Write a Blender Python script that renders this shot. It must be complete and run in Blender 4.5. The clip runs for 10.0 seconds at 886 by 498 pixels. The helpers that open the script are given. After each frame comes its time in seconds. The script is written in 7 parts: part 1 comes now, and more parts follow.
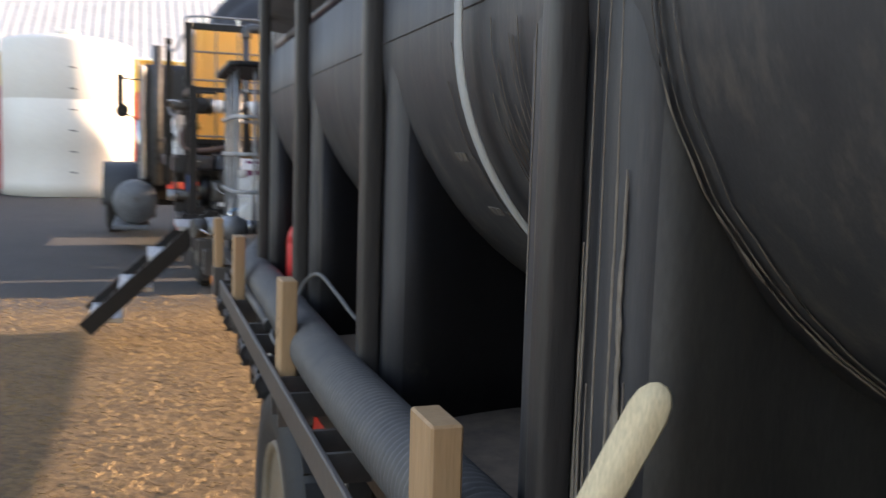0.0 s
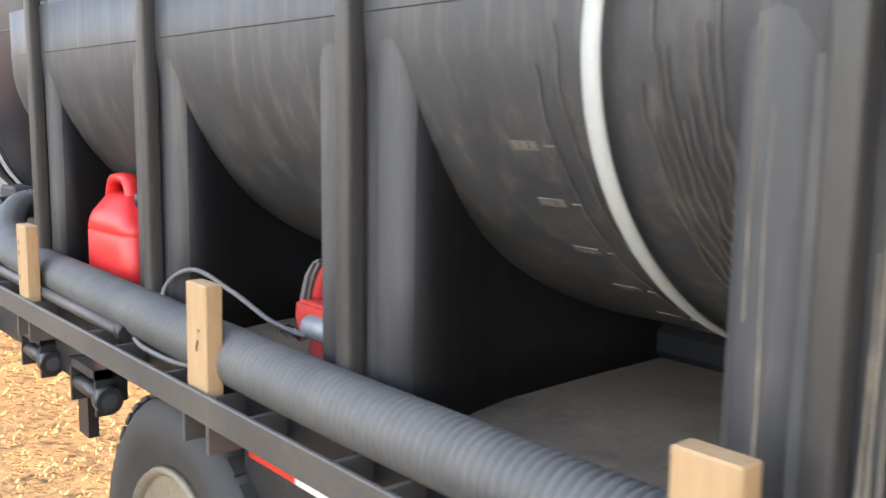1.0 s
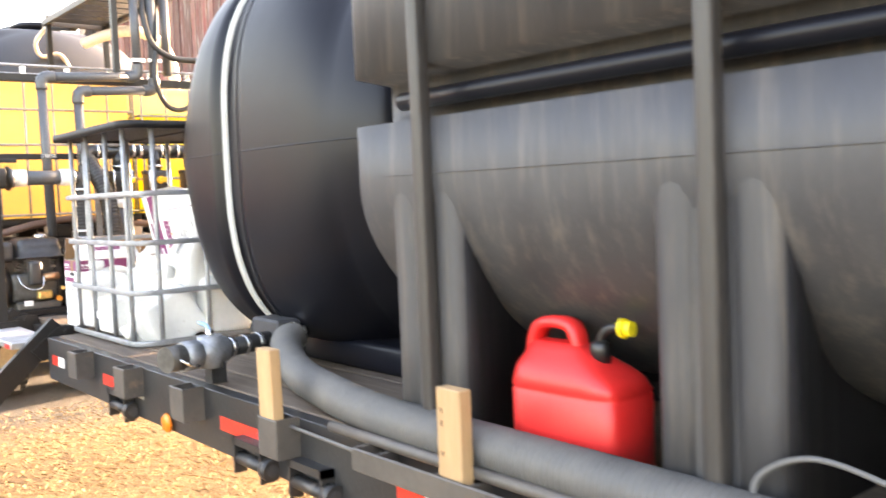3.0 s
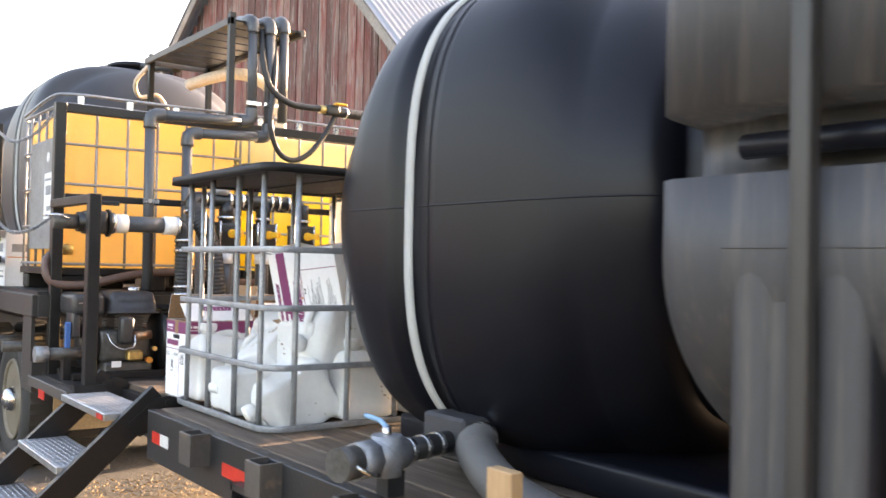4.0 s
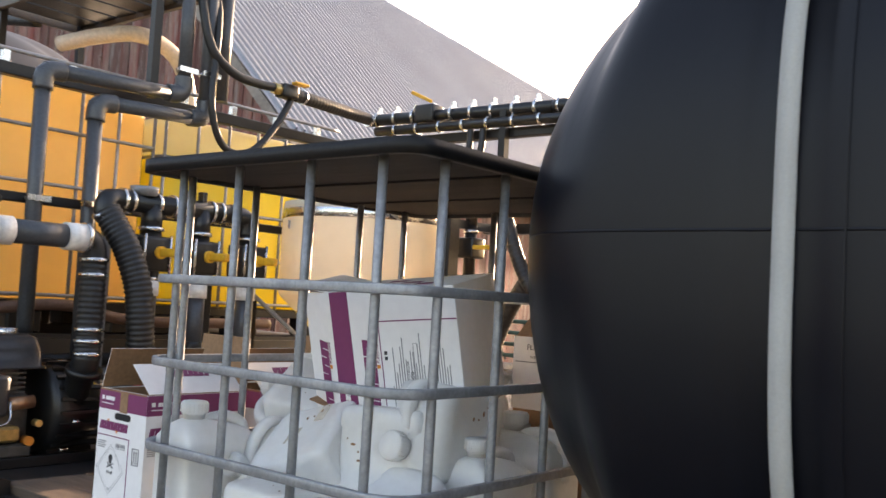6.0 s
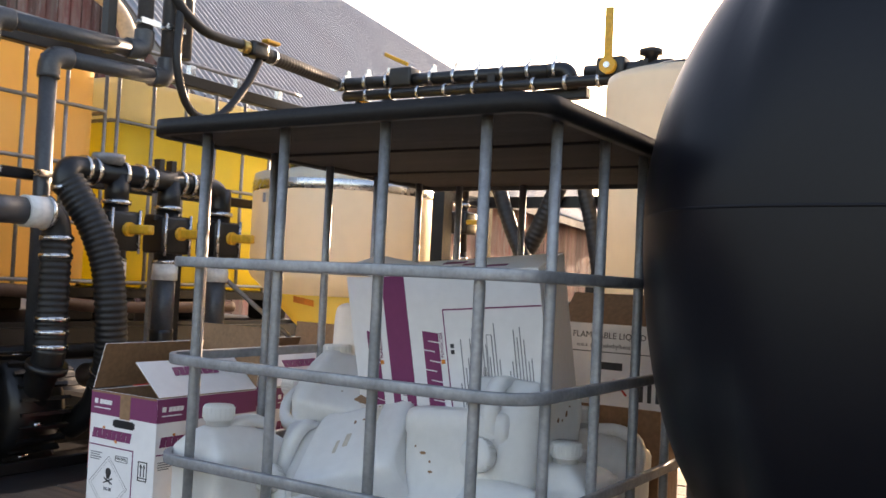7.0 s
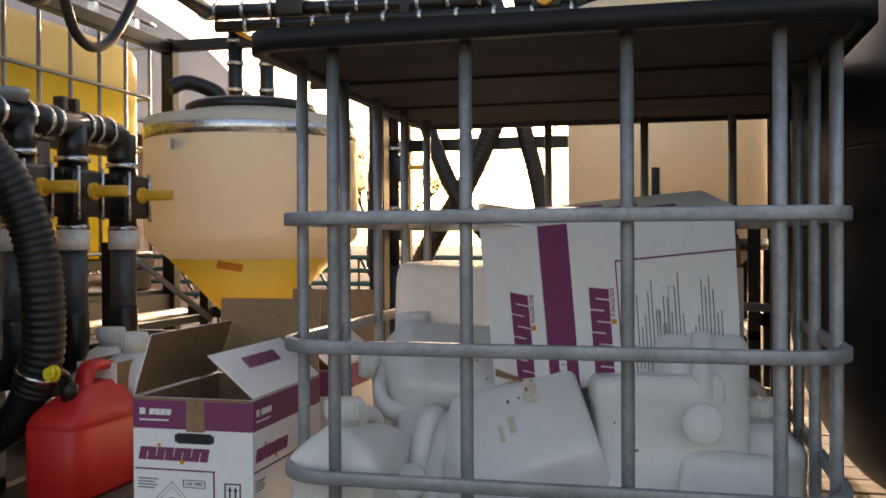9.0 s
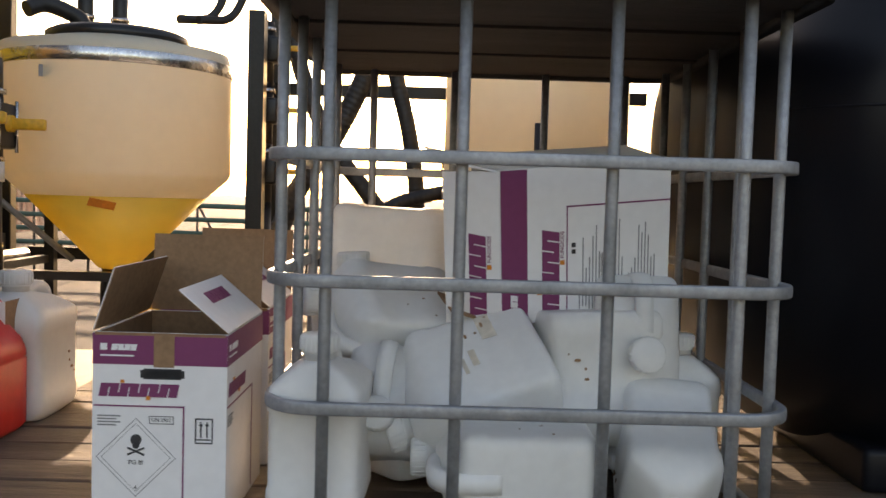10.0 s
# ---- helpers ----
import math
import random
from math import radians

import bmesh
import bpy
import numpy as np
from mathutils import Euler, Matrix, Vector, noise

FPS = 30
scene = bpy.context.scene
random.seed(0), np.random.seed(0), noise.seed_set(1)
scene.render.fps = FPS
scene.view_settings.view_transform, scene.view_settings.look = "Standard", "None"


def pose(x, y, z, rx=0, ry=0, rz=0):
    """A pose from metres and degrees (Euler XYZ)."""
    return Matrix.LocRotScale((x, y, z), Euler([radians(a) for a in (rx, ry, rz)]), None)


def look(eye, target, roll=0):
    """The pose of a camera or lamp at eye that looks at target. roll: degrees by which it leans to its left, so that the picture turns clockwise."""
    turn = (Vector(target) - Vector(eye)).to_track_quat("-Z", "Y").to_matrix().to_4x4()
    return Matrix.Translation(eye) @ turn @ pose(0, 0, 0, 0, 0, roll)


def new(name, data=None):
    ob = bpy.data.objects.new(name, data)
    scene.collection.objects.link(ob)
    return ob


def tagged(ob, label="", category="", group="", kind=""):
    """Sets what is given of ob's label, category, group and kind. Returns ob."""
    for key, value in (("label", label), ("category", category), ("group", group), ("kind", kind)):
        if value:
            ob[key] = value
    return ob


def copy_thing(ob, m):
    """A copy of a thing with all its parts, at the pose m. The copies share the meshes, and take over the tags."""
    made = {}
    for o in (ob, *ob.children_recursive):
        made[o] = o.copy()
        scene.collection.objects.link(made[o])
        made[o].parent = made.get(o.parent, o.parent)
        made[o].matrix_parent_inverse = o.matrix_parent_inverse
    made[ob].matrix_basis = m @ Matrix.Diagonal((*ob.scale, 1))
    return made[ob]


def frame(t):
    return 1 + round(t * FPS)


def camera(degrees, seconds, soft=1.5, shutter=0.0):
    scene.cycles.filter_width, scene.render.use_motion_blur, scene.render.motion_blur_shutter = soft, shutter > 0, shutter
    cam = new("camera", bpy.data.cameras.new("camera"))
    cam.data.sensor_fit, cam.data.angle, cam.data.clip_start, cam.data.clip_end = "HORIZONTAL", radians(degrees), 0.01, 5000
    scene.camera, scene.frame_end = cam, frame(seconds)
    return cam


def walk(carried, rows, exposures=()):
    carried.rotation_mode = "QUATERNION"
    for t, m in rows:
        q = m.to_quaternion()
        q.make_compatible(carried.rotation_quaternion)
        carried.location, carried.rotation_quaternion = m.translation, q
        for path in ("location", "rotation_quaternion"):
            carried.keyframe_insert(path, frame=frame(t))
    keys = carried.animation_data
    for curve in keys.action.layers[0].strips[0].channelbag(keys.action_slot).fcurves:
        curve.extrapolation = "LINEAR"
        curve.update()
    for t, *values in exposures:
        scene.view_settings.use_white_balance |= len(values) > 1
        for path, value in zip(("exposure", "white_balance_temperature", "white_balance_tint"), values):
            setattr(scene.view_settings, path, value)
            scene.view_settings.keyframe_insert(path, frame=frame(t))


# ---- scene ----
cam = camera(51.1, 10.0, shutter=0.3)
PATH = [
    (0, (-0.379, -2.862, 1.435), (0.235, -0.968, 1.241), 1.7),
    (0.5, (-0.673, -2.702, 1.475), (0.414, -1.047, 1.19), 2.3),
    (1, (-0.872, -2.391, 1.485), (0.404, -0.879, 1.195), 0.8),
    (1.5, (-1.134, -2.112, 1.491), (0.256, -0.701, 1.214), -0.0),
    (2, (-1.263, -1.895, 1.52), (0.205, -0.551, 1.318), -0.9),
    (2.5, (-1.355, -1.594, 1.559), (0.043, -0.177, 1.363), -3.0),
    (3, (-1.427, -1.199, 1.6), (-0.175, 0.356, 1.482), -2.3),
    (3.2, (-1.439, -1.04, 1.631), (-0.212, 0.536, 1.53), -2.2),
    (4.3, (-1.501, 0.04, 1.6), (-0.314, 1.648, 1.662), 2.0),
    (4.5, (-1.531, 0.207, 1.624), (-0.367, 1.833, 1.647), 1.3),
    (5, (-1.483, 0.688, 1.619), (-0.345, 2.332, 1.662), -0.7),
    (5.5, (-1.412, 1.191, 1.608), (-0.125, 2.718, 1.715), 2.2),
    (5.7, (-1.386, 1.431, 1.626), (0.033, 2.835, 1.746), 3.2),
    (7, (-1.381, 2.292, 1.64), (0.304, 3.366, 1.712), 2.8),
    (7.5, (-1.398, 2.599, 1.629), (0.388, 3.5, 1.668), 2.4),
    (8, (-1.401, 2.935, 1.627), (0.427, 3.743, 1.696), -0.2),
    (8.5, (-1.445, 3.215, 1.581), (0.474, 3.775, 1.642), 1.5),
    (9, (-1.425, 3.377, 1.616), (0.518, 3.851, 1.6), -0.3),
    (9.5, (-1.476, 3.524, 1.597), (0.512, 3.717, 1.494), 1.8),
    (10, (-1.546, 3.771, 1.584), (0.451, 3.756, 1.475), 1.7),
]
walk(cam, [(t, look(eye, target, roll)) for t, eye, target, roll in PATH],
     exposures=[(t, e, k, 25 if 0.4 < t < 3.5 else 23) for t, e, k in ((0, 2.3, 7300), (0.3, 3.3, 7300), (0.5, 3.65, 7450), (1, 3.92, 8000), (2, 4.4, 8900), (2.5, 4.4, 8900), (3.2, 4.0, 8500), (4.5, 2.85, 7800), (5.5, 2.45, 7800), (7, 2.0, 7300), (8, 1.65, 7400), (9, 1.4, 7800), (9.5, 1.6, 7900), (10, 1.6, 8100))])

# world, sun and exposure
SUN_EL, SUN_YAW = 11.3, -83.5
world = bpy.data.worlds.new("sky")
scene.world = world
world.use_nodes = True
wn = world.node_tree
sky = wn.nodes.new("ShaderNodeTexSky")
sky.sky_type = 'NISHITA'
sky.sun_disc = False
sky.sun_elevation = radians(SUN_EL)
sky.sun_rotation = radians(-SUN_YAW)
sky.air_density, sky.dust_density, sky.ozone_density = 1.0, 2.5, 1.0
wn.links.new(sky.outputs[0], wn.nodes["Background"].inputs[0])
wn.nodes["Background"].inputs[1].default_value = 0.15
sun_dir = Vector((math.cos(radians(SUN_EL)) * math.sin(radians(-SUN_YAW)), math.cos(radians(SUN_EL)) * math.cos(radians(SUN_YAW)), math.sin(radians(SUN_EL))))
sun = new("sun", bpy.data.lights.new("sun", 'SUN'))
sun.data.energy, sun.data.angle, sun.data.color = 3.5, radians(0.5), (1.0, 0.83, 0.62)
sun.matrix_world = look(sun_dir * 60, (0, 0, 0))


# materials
def node(nt, kind, **inputs):
    n = nt.nodes.new(kind)
    for k, v in inputs.items():
        n.inputs[k].default_value = v
    return n


def mat(name, color, rough=0.6, metal=0.0, second=None, scale=6.0, fine=60.0, amount=0.5, bump=0.15, stretch=(1, 1, 1), dirt=None, dirt_at=0.62, dirt_scale=3.0, translucent=0.0, island=0.0, rough2=None, spec=0.5, grit=0.16, dirt_width=0.12, dirt_most=0.75):
    """A surface with coarse blotches, fine grain, optional dirt patches and relief."""
    m = bpy.data.materials.new(name)
    m.use_nodes = True
    nt = m.node_tree
    b = nt.nodes["Principled BSDF"]
    b.inputs["Roughness"].default_value, b.inputs["Metallic"].default_value = rough, metal
    b.inputs["Specular IOR Level"].default_value = spec
    co = node(nt, "ShaderNodeTexCoord")
    mp = node(nt, "ShaderNodeMapping")
    mp.inputs["Scale"].default_value = stretch
    nt.links.new(co.outputs["Object"], mp.inputs[0])
    big = node(nt, "ShaderNodeTexNoise", Scale=scale, Detail=5.0, Roughness=0.6)
    small = node(nt, "ShaderNodeTexNoise", Scale=fine, Detail=3.0)
    for t in (big, small):
        nt.links.new(mp.outputs[0], t.inputs["Vector"])
    c2 = second or tuple(v * 0.6 for v in color)
    ramp = node(nt, "ShaderNodeMapRange")
    ramp.inputs["From Min"].default_value, ramp.inputs["From Max"].default_value = 0.35, 0.7
    ramp.inputs["To Max"].default_value = amount
    nt.links.new(big.outputs[0], ramp.inputs[0])
    mix = node(nt, "ShaderNodeMix")
    mix.data_type = 'RGBA'
    mix.inputs[6].default_value, mix.inputs[7].default_value = (*color, 1), (*c2, 1)
    nt.links.new(ramp.outputs[0], mix.inputs[0])
    grain = node(nt, "ShaderNodeMix")
    grain.data_type, grain.blend_type = 'RGBA', 'MULTIPLY'
    gr = node(nt, "ShaderNodeMapRange")
    gr.inputs["From Min"].default_value, gr.inputs["From Max"].default_value = 0.3, 0.7
    gr.inputs["To Min"].default_value, gr.inputs["To Max"].default_value = 1 - grit, 1 + grit * 0.6
    nt.links.new(small.outputs[0], gr.inputs[0])
    grain.inputs[0].default_value = 1.0
    nt.links.new(mix.outputs[2], grain.inputs[6])
    nt.links.new(gr.outputs[0], grain.inputs[7])
    col = grain.outputs[2]
    if island:
        info = node(nt, "ShaderNodeObjectInfo")
        ir = node(nt, "ShaderNodeMapRange")
        ir.inputs["To Min"].default_value, ir.inputs["To Max"].default_value = 1 - island, 1 + island
        nt.links.new(info.outputs["Random"], ir.inputs[0])
        im = node(nt, "ShaderNodeMix")
        im.data_type, im.blend_type = 'RGBA', 'MULTIPLY'
        im.inputs[0].default_value = 1.0
        nt.links.new(col, im.inputs[6])
        nt.links.new(ir.outputs[0], im.inputs[7])
        col = im.outputs[2]
    if dirt:
        dn = node(nt, "ShaderNodeTexNoise", Scale=dirt_scale, Detail=8.0, Roughness=0.7)
        nt.links.new(mp.outputs[0], dn.inputs["Vector"])
        dr = node(nt, "ShaderNodeMapRange")
        dr.inputs["From Min"].default_value, dr.inputs["From Max"].default_value = dirt_at, dirt_at + dirt_width
        dr.inputs["To Max"].default_value = dirt_most
        nt.links.new(dn.outputs[0], dr.inputs[0])
        dm = node(nt, "ShaderNodeMix")
        dm.data_type = 'RGBA'
        dm.inputs[7].default_value = (*dirt, 1)
        nt.links.new(dr.outputs[0], dm.inputs[0])
        nt.links.new(col, dm.inputs[6])
        col = dm.outputs[2]
    nt.links.new(col, b.inputs["Base Color"])
    rr = node(nt, "ShaderNodeMapRange")
    rr.inputs["To Min"].default_value, rr.inputs["To Max"].default_value = max(0.03, rough - 0.1), min(1, (rough2 or rough) + 0.12)
    nt.links.new(big.outputs[0], rr.inputs[0])
    nt.links.new(rr.outputs[0], b.inputs["Roughness"])
    if bump:
        bp = node(nt, "ShaderNodeBump", Strength=bump, Distance=0.01)
        nt.links.new(small.outputs[0], bp.inputs["Height"])
        nt.links.new(bp.outputs[0], b.inputs["Normal"])
    if translucent:
        tr = node(nt, "ShaderNodeBsdfTranslucent")
        nt.links.new(col, tr.inputs["Color"])
        ms = node(nt, "ShaderNodeMixShader", Fac=translucent)
        nt.links.new(b.outputs[0], ms.inputs[1])
        nt.links.new(tr.outputs[0], ms.inputs[2])
        nt.links.new(ms.outputs[0], nt.nodes["Material Output"].inputs[0])
    return m


M_TANK = mat("black_poly", (0.036, 0.036, 0.040), 0.45, second=(0.056, 0.054, 0.055), scale=2.2, fine=70, amount=0.9, bump=0.05, dirt=(0.20, 0.165, 0.13), dirt_at=0.50, dirt_scale=4.5, stretch=(5, 5, 0.35), rough2=0.62, grit=0.14, dirt_width=0.28, dirt_most=0.44)
M_TANK2 = mat("black_poly_clean", (0.0050, 0.0055, 0.0090), 0.34, second=(0.0085, 0.0088, 0.012), scale=2.2, fine=90, amount=0.7, bump=0.015, spec=0.22, grit=0.06, rough2=0.40)
# Darker tank poly: less dust, plus shade under the belly put into the colour.
M_TANKSHADE = mat("black_poly_cleaner_shaded", (0.020, 0.020, 0.023), 0.5, second=(0.024, 0.022, 0.022), scale=2, fine=80, amount=0.7, bump=0.03, spec=0.25, grit=0.08, dirt=(0.10, 0.08, 0.06), dirt_at=0.62, dirt_scale=4)
M_DUSTY = mat("dusty_black_leg", (0.105, 0.095, 0.083), 0.75, second=(0.065, 0.060, 0.055), scale=3, fine=70, amount=0.9, bump=0.06, stretch=(2, 2, 0.7), dirt=(0.15, 0.128, 0.10), dirt_at=0.55, dirt_scale=3, dirt_width=0.2, grit=0.12)
M_MUD = mat("dried_mud", (0.235, 0.19, 0.145), 0.9, second=(0.15, 0.122, 0.095), scale=14, fine=90, amount=0.8, bump=0.3)
M_BLACK = mat("black_steel_paint", (0.008, 0.008, 0.009), 0.38, second=(0.018, 0.016, 0.015), scale=8, fine=80, amount=0.5, bump=0.1, dirt=(0.075, 0.05, 0.034), dirt_at=0.66, dirt_scale=9, spec=0.35)
M_RAIL = mat("worn_rail_paint", (0.055, 0.05, 0.047), 0.5, second=(0.11, 0.09, 0.075), scale=3, fine=40, amount=0.8, bump=0.1, dirt=(0.19, 0.12, 0.075), dirt_at=0.62, dirt_scale=5, grit=0.12)
M_BEAM = mat("trailer_beam_paint", (0.014, 0.0145, 0.017), 0.42, second=(0.04, 0.037, 0.035), scale=4, fine=60, amount=0.6, bump=0.12, dirt=(0.16, 0.12, 0.09), dirt_at=0.63, dirt_scale=6)
M_GALV = mat("galvanised_steel", (0.33, 0.34, 0.36), 0.48, 0.45, second=(0.19, 0.20, 0.21), scale=14, fine=90, amount=0.8, bump=0.05, island=0.15, grit=0.14)
M_BRIGHT = mat("bright_steel", (0.68, 0.68, 0.68), 0.25, 1.0, second=(0.5, 0.5, 0.5), scale=20, fine=90, bump=0.04)
M_ALU = mat("aluminium_tread", (0.55, 0.56, 0.57), 0.38, 0.9, second=(0.33, 0.33, 0.34), scale=9, fine=60, amount=0.7, bump=0.3)
M_WOOD = mat("new_lumber", (0.46, 0.28, 0.145), 0.65, second=(0.33, 0.19, 0.085), scale=4, fine=30, amount=0.6, bump=0.1, stretch=(7, 7, 0.6), island=0.08, dirt=(0.20, 0.11, 0.05), dirt_at=0.72, dirt_scale=2.0, grit=0.1)
M_STICK = mat("bare_wood_stick", (0.72, 0.58, 0.36), 0.6, second=(0.6, 0.45, 0.26), scale=5, fine=60, amount=0.5, bump=0.1, stretch=(8, 8, 0.8))
M_PLANK = mat("weathered_plank", (0.12, 0.086, 0.062), 0.75, second=(0.06, 0.042, 0.031), scale=4, fine=30, amount=0.9, bump=0.4, stretch=(7, 0.5, 7), island=0.3, dirt=(0.21, 0.16, 0.11), dirt_at=0.64, dirt_scale=1.5)
M_PLATE = mat("dusty_deck_plate", (0.215, 0.155, 0.108), 0.8, second=(0.13, 0.093, 0.067), scale=3, fine=35, amount=0.8, bump=0.2, dirt=(0.04, 0.034, 0.03), dirt_at=0.57, dirt_scale=1.4, grit=0.12)
M_HOSE = mat("grey_suction_hose", (0.082, 0.080, 0.079), 0.55, second=(0.145, 0.133, 0.122), scale=5, fine=60, amount=0.7, bump=0.05, dirt=(0.25, 0.20, 0.15), dirt_at=0.66, dirt_scale=9, grit=0.1)
M_RUBBER = mat("black_rubber", (0.010, 0.010, 0.011), 0.5, second=(0.024, 0.023, 0.022), scale=10, fine=80, amount=0.5, bump=0.1)
M_TYRE = mat("dusty_tyre", (0.015, 0.015, 0.015), 0.7, second=(0.034, 0.031, 0.028), scale=4, fine=50, amount=0.8, bump=0.12, grit=0.1)
M_RIM = mat("cream_wheel_paint", (0.19, 0.155, 0.11), 0.5, second=(0.10, 0.08, 0.055), scale=6, fine=60, amount=0.7, bump=0.1)
M_PVC = mat("grey_pvc_pipe", (0.055, 0.06, 0.068), 0.35, second=(0.085, 0.088, 0.095), scale=5, fine=90, amount=0.5, bump=0.03)
M_FITTING = mat("black_poly_fitting", (0.007, 0.007, 0.0075), 0.36, second=(0.014, 0.014, 0.014), scale=12, fine=80, bump=0.08)
M_WHITEPVC = mat("white_pvc", (0.80, 0.79, 0.76), 0.4, second=(0.68, 0.66, 0.62), scale=8, fine=60, bump=0.04)
M_YELLOW = mat("yellow_plastic", (0.80, 0.42, 0.03), 0.4, second=(0.62, 0.30, 0.02), scale=10, fine=60, bump=0.06)
M_CAPYEL = mat("yellow_cap", (0.85, 0.68, 0.03), 0.4, second=(0.7, 0.5, 0.02), scale=10, bump=0.05)
M_RED = mat("red_can_plastic", (0.66, 0.022, 0.020), 0.42, second=(0.52, 0.018, 0.015), scale=5, fine=60, amount=0.6, bump=0.03, dirt=(0.5, 0.2, 0.15), dirt_at=0.74, dirt_scale=8, grit=0.05)
M_REDTOOL = mat("red_tool_shell", (0.55, 0.035, 0.03), 0.45, second=(0.35, 0.03, 0.03), scale=20, bump=0.08, dirt=(0.25, 0.15, 0.12), dirt_at=0.6, dirt_scale=14)
M_TAPER = mat("red_reflector", (0.65, 0.035, 0.02), 0.35, second=(0.45, 0.03, 0.02), scale=25, fine=150, bump=0.1)
M_TAPEW = mat("white_reflector", (0.72, 0.72, 0.70), 0.35, second=(0.5, 0.48, 0.45), scale=25, fine=150, bump=0.1)
M_AMBER = mat("amber_lens", (0.75, 0.20, 0.02), 0.2, scale=12, bump=0.05)
M_STRAP = mat("grey_web_strap", (0.44, 0.44, 0.42), 0.8, second=(0.36, 0.355, 0.335), scale=6, fine=150, amount=0.5, bump=0.15, grit=0.05)
M_ORANGE = mat("orange_liquid_tote", (0.97, 0.74, 0.37), 0.4, second=(0.97, 0.68, 0.29), scale=1.0, fine=20, amount=0.6, bump=0.0, translucent=0.78, grit=0.02)
M_PALE = mat("pale_empty_tote", (0.88, 0.82, 0.55), 0.4, second=(0.86, 0.76, 0.46), scale=1.0, fine=20, amount=0.5, bump=0.0, translucent=0.55, grit=0.02)
M_LEMON = mat("yellow_liquid_tote", (0.84, 0.73, 0.12), 0.4, second=(0.80, 0.67, 0.10), scale=1.0, fine=20, amount=0.6, bump=0.0, translucent=0.55, grit=0.02)
M_CREAM = mat("cream_poly", (0.85, 0.79, 0.66), 0.42, second=(0.81, 0.74, 0.60), scale=1.5, fine=20, amount=0.5, bump=0.0, translucent=0.42, grit=0.02)
M_AMBERLIQ = mat("amber_liquid_poly", (0.86, 0.70, 0.16), 0.4, second=(0.84, 0.66, 0.13), scale=1.5, fine=20, amount=0.5, bump=0.0, translucent=0.42, grit=0.02)
M_JUG = mat("white_hdpe", (0.89, 0.89, 0.88), 0.42, second=(0.85, 0.84, 0.80), scale=3, fine=40, amount=0.6, bump=0.02, translucent=0.25, island=0.04, dirt=(0.60, 0.52, 0.40), dirt_at=0.74, dirt_scale=5, grit=0.03)
M_CARD = mat("white_print_carton", (0.80, 0.79, 0.79), 0.75, second=(0.74, 0.73, 0.73), scale=2, fine=40, amount=0.5, bump=0.02, grit=0.03)
M_KRAFT = mat("kraft_carton", (0.32, 0.185, 0.10), 0.85, second=(0.25, 0.14, 0.075), scale=4, fine=70, amount=0.6, bump=0.1)
M_PURPLE = mat("purple_print", (0.215, 0.036, 0.12), 0.6, second=(0.18, 0.03, 0.10), scale=6, fine=60, bump=0.0, grit=0.03)
M_INK = mat("dark_ink", (0.04, 0.04, 0.045), 0.6, scale=10, bump=0.0)
M_GREYINK = mat("grey_print", (0.30, 0.30, 0.31), 0.7, scale=30, fine=200, bump=0.0)
M_ORANGEINK = mat("orange_print", (0.75, 0.25, 0.03), 0.6, scale=10, bump=0.0)
M_GREENINK = mat("green_print", (0.25, 0.32, 0.10), 0.6, scale=10, bump=0.0)
M_BARN = mat("weathered_red_board", (0.17, 0.045, 0.037), 0.85, second=(0.21, 0.15, 0.125), scale=2.2, fine=14, amount=1.0, bump=0.5, stretch=(3, 3, 0.3), island=0.42, dirt=(0.27, 0.235, 0.21), dirt_at=0.55, dirt_scale=2.6, dirt_width=0.07, dirt_most=0.65, grit=0.3)
M_TRIM = mat("weathered_grey_board", (0.30, 0.27, 0.24), 0.85, second=(0.18, 0.15, 0.13), scale=1.5, fine=14, amount=0.8, bump=0.4)
M_ROOF = mat("corrugated_roof", (0.30, 0.32, 0.36), 0.5, 0.0, second=(0.25, 0.26, 0.29), scale=0.4, fine=10, amount=0.5, bump=0.0, grit=0.04)
M_SHEDROOF = mat("pale_shed_roof", (0.62, 0.62, 0.60), 0.5, 0.2, second=(0.5, 0.5, 0.48), scale=0.8, fine=10, amount=0.6, bump=0.1)
M_SILO = mat("white_storage_tank", (0.84, 0.80, 0.73), 0.5, second=(0.80, 0.73, 0.63), scale=0.5, fine=10, amount=0.6, bump=0.02, grit=0.03)
M_SHEDRED = mat("red_container", (0.52, 0.05, 0.035), 0.5, scale=1, fine=10, bump=0.1)
M_SHEDYEL = mat("yellow_container", (0.70, 0.50, 0.12), 0.5, scale=1, fine=10, bump=0.1)
M_ENGINE = mat("engine_casting", (0.11, 0.105, 0.10), 0.5, 0.4, second=(0.05, 0.045, 0.04), scale=18, fine=70, amount=0.9, bump=0.3, dirt=(0.30, 0.19, 0.11), dirt_at=0.6, dirt_scale=12)
M_COPPER = mat("copper_canister", (0.60, 0.34, 0.20), 0.35, 0.8, scale=12, bump=0.05)
M_BRASS = mat("brass_fitting", (0.66, 0.46, 0.18), 0.35, 0.9, scale=20, bump=0.05)
M_CABPAINT = mat("dark_cab_paint", (0.02, 0.02, 0.021), 0.5, second=(0.035, 0.033, 0.032), scale=2, fine=40, bump=0.03)
M_BARK = mat("bark", (0.10, 0.075, 0.055), 0.9, scale=5, fine=30, bump=0.4)
M_TWIG = mat("twig_clump", (0.13, 0.09, 0.06), 0.9, scale=5, fine=30, bump=0.2)
M_GREYPANEL = mat("grey_tote_plate", (0.30, 0.30, 0.30), 0.5, 0.3, second=(0.2, 0.2, 0.2), scale=5, fine=60, amount=0.6, bump=0.08)
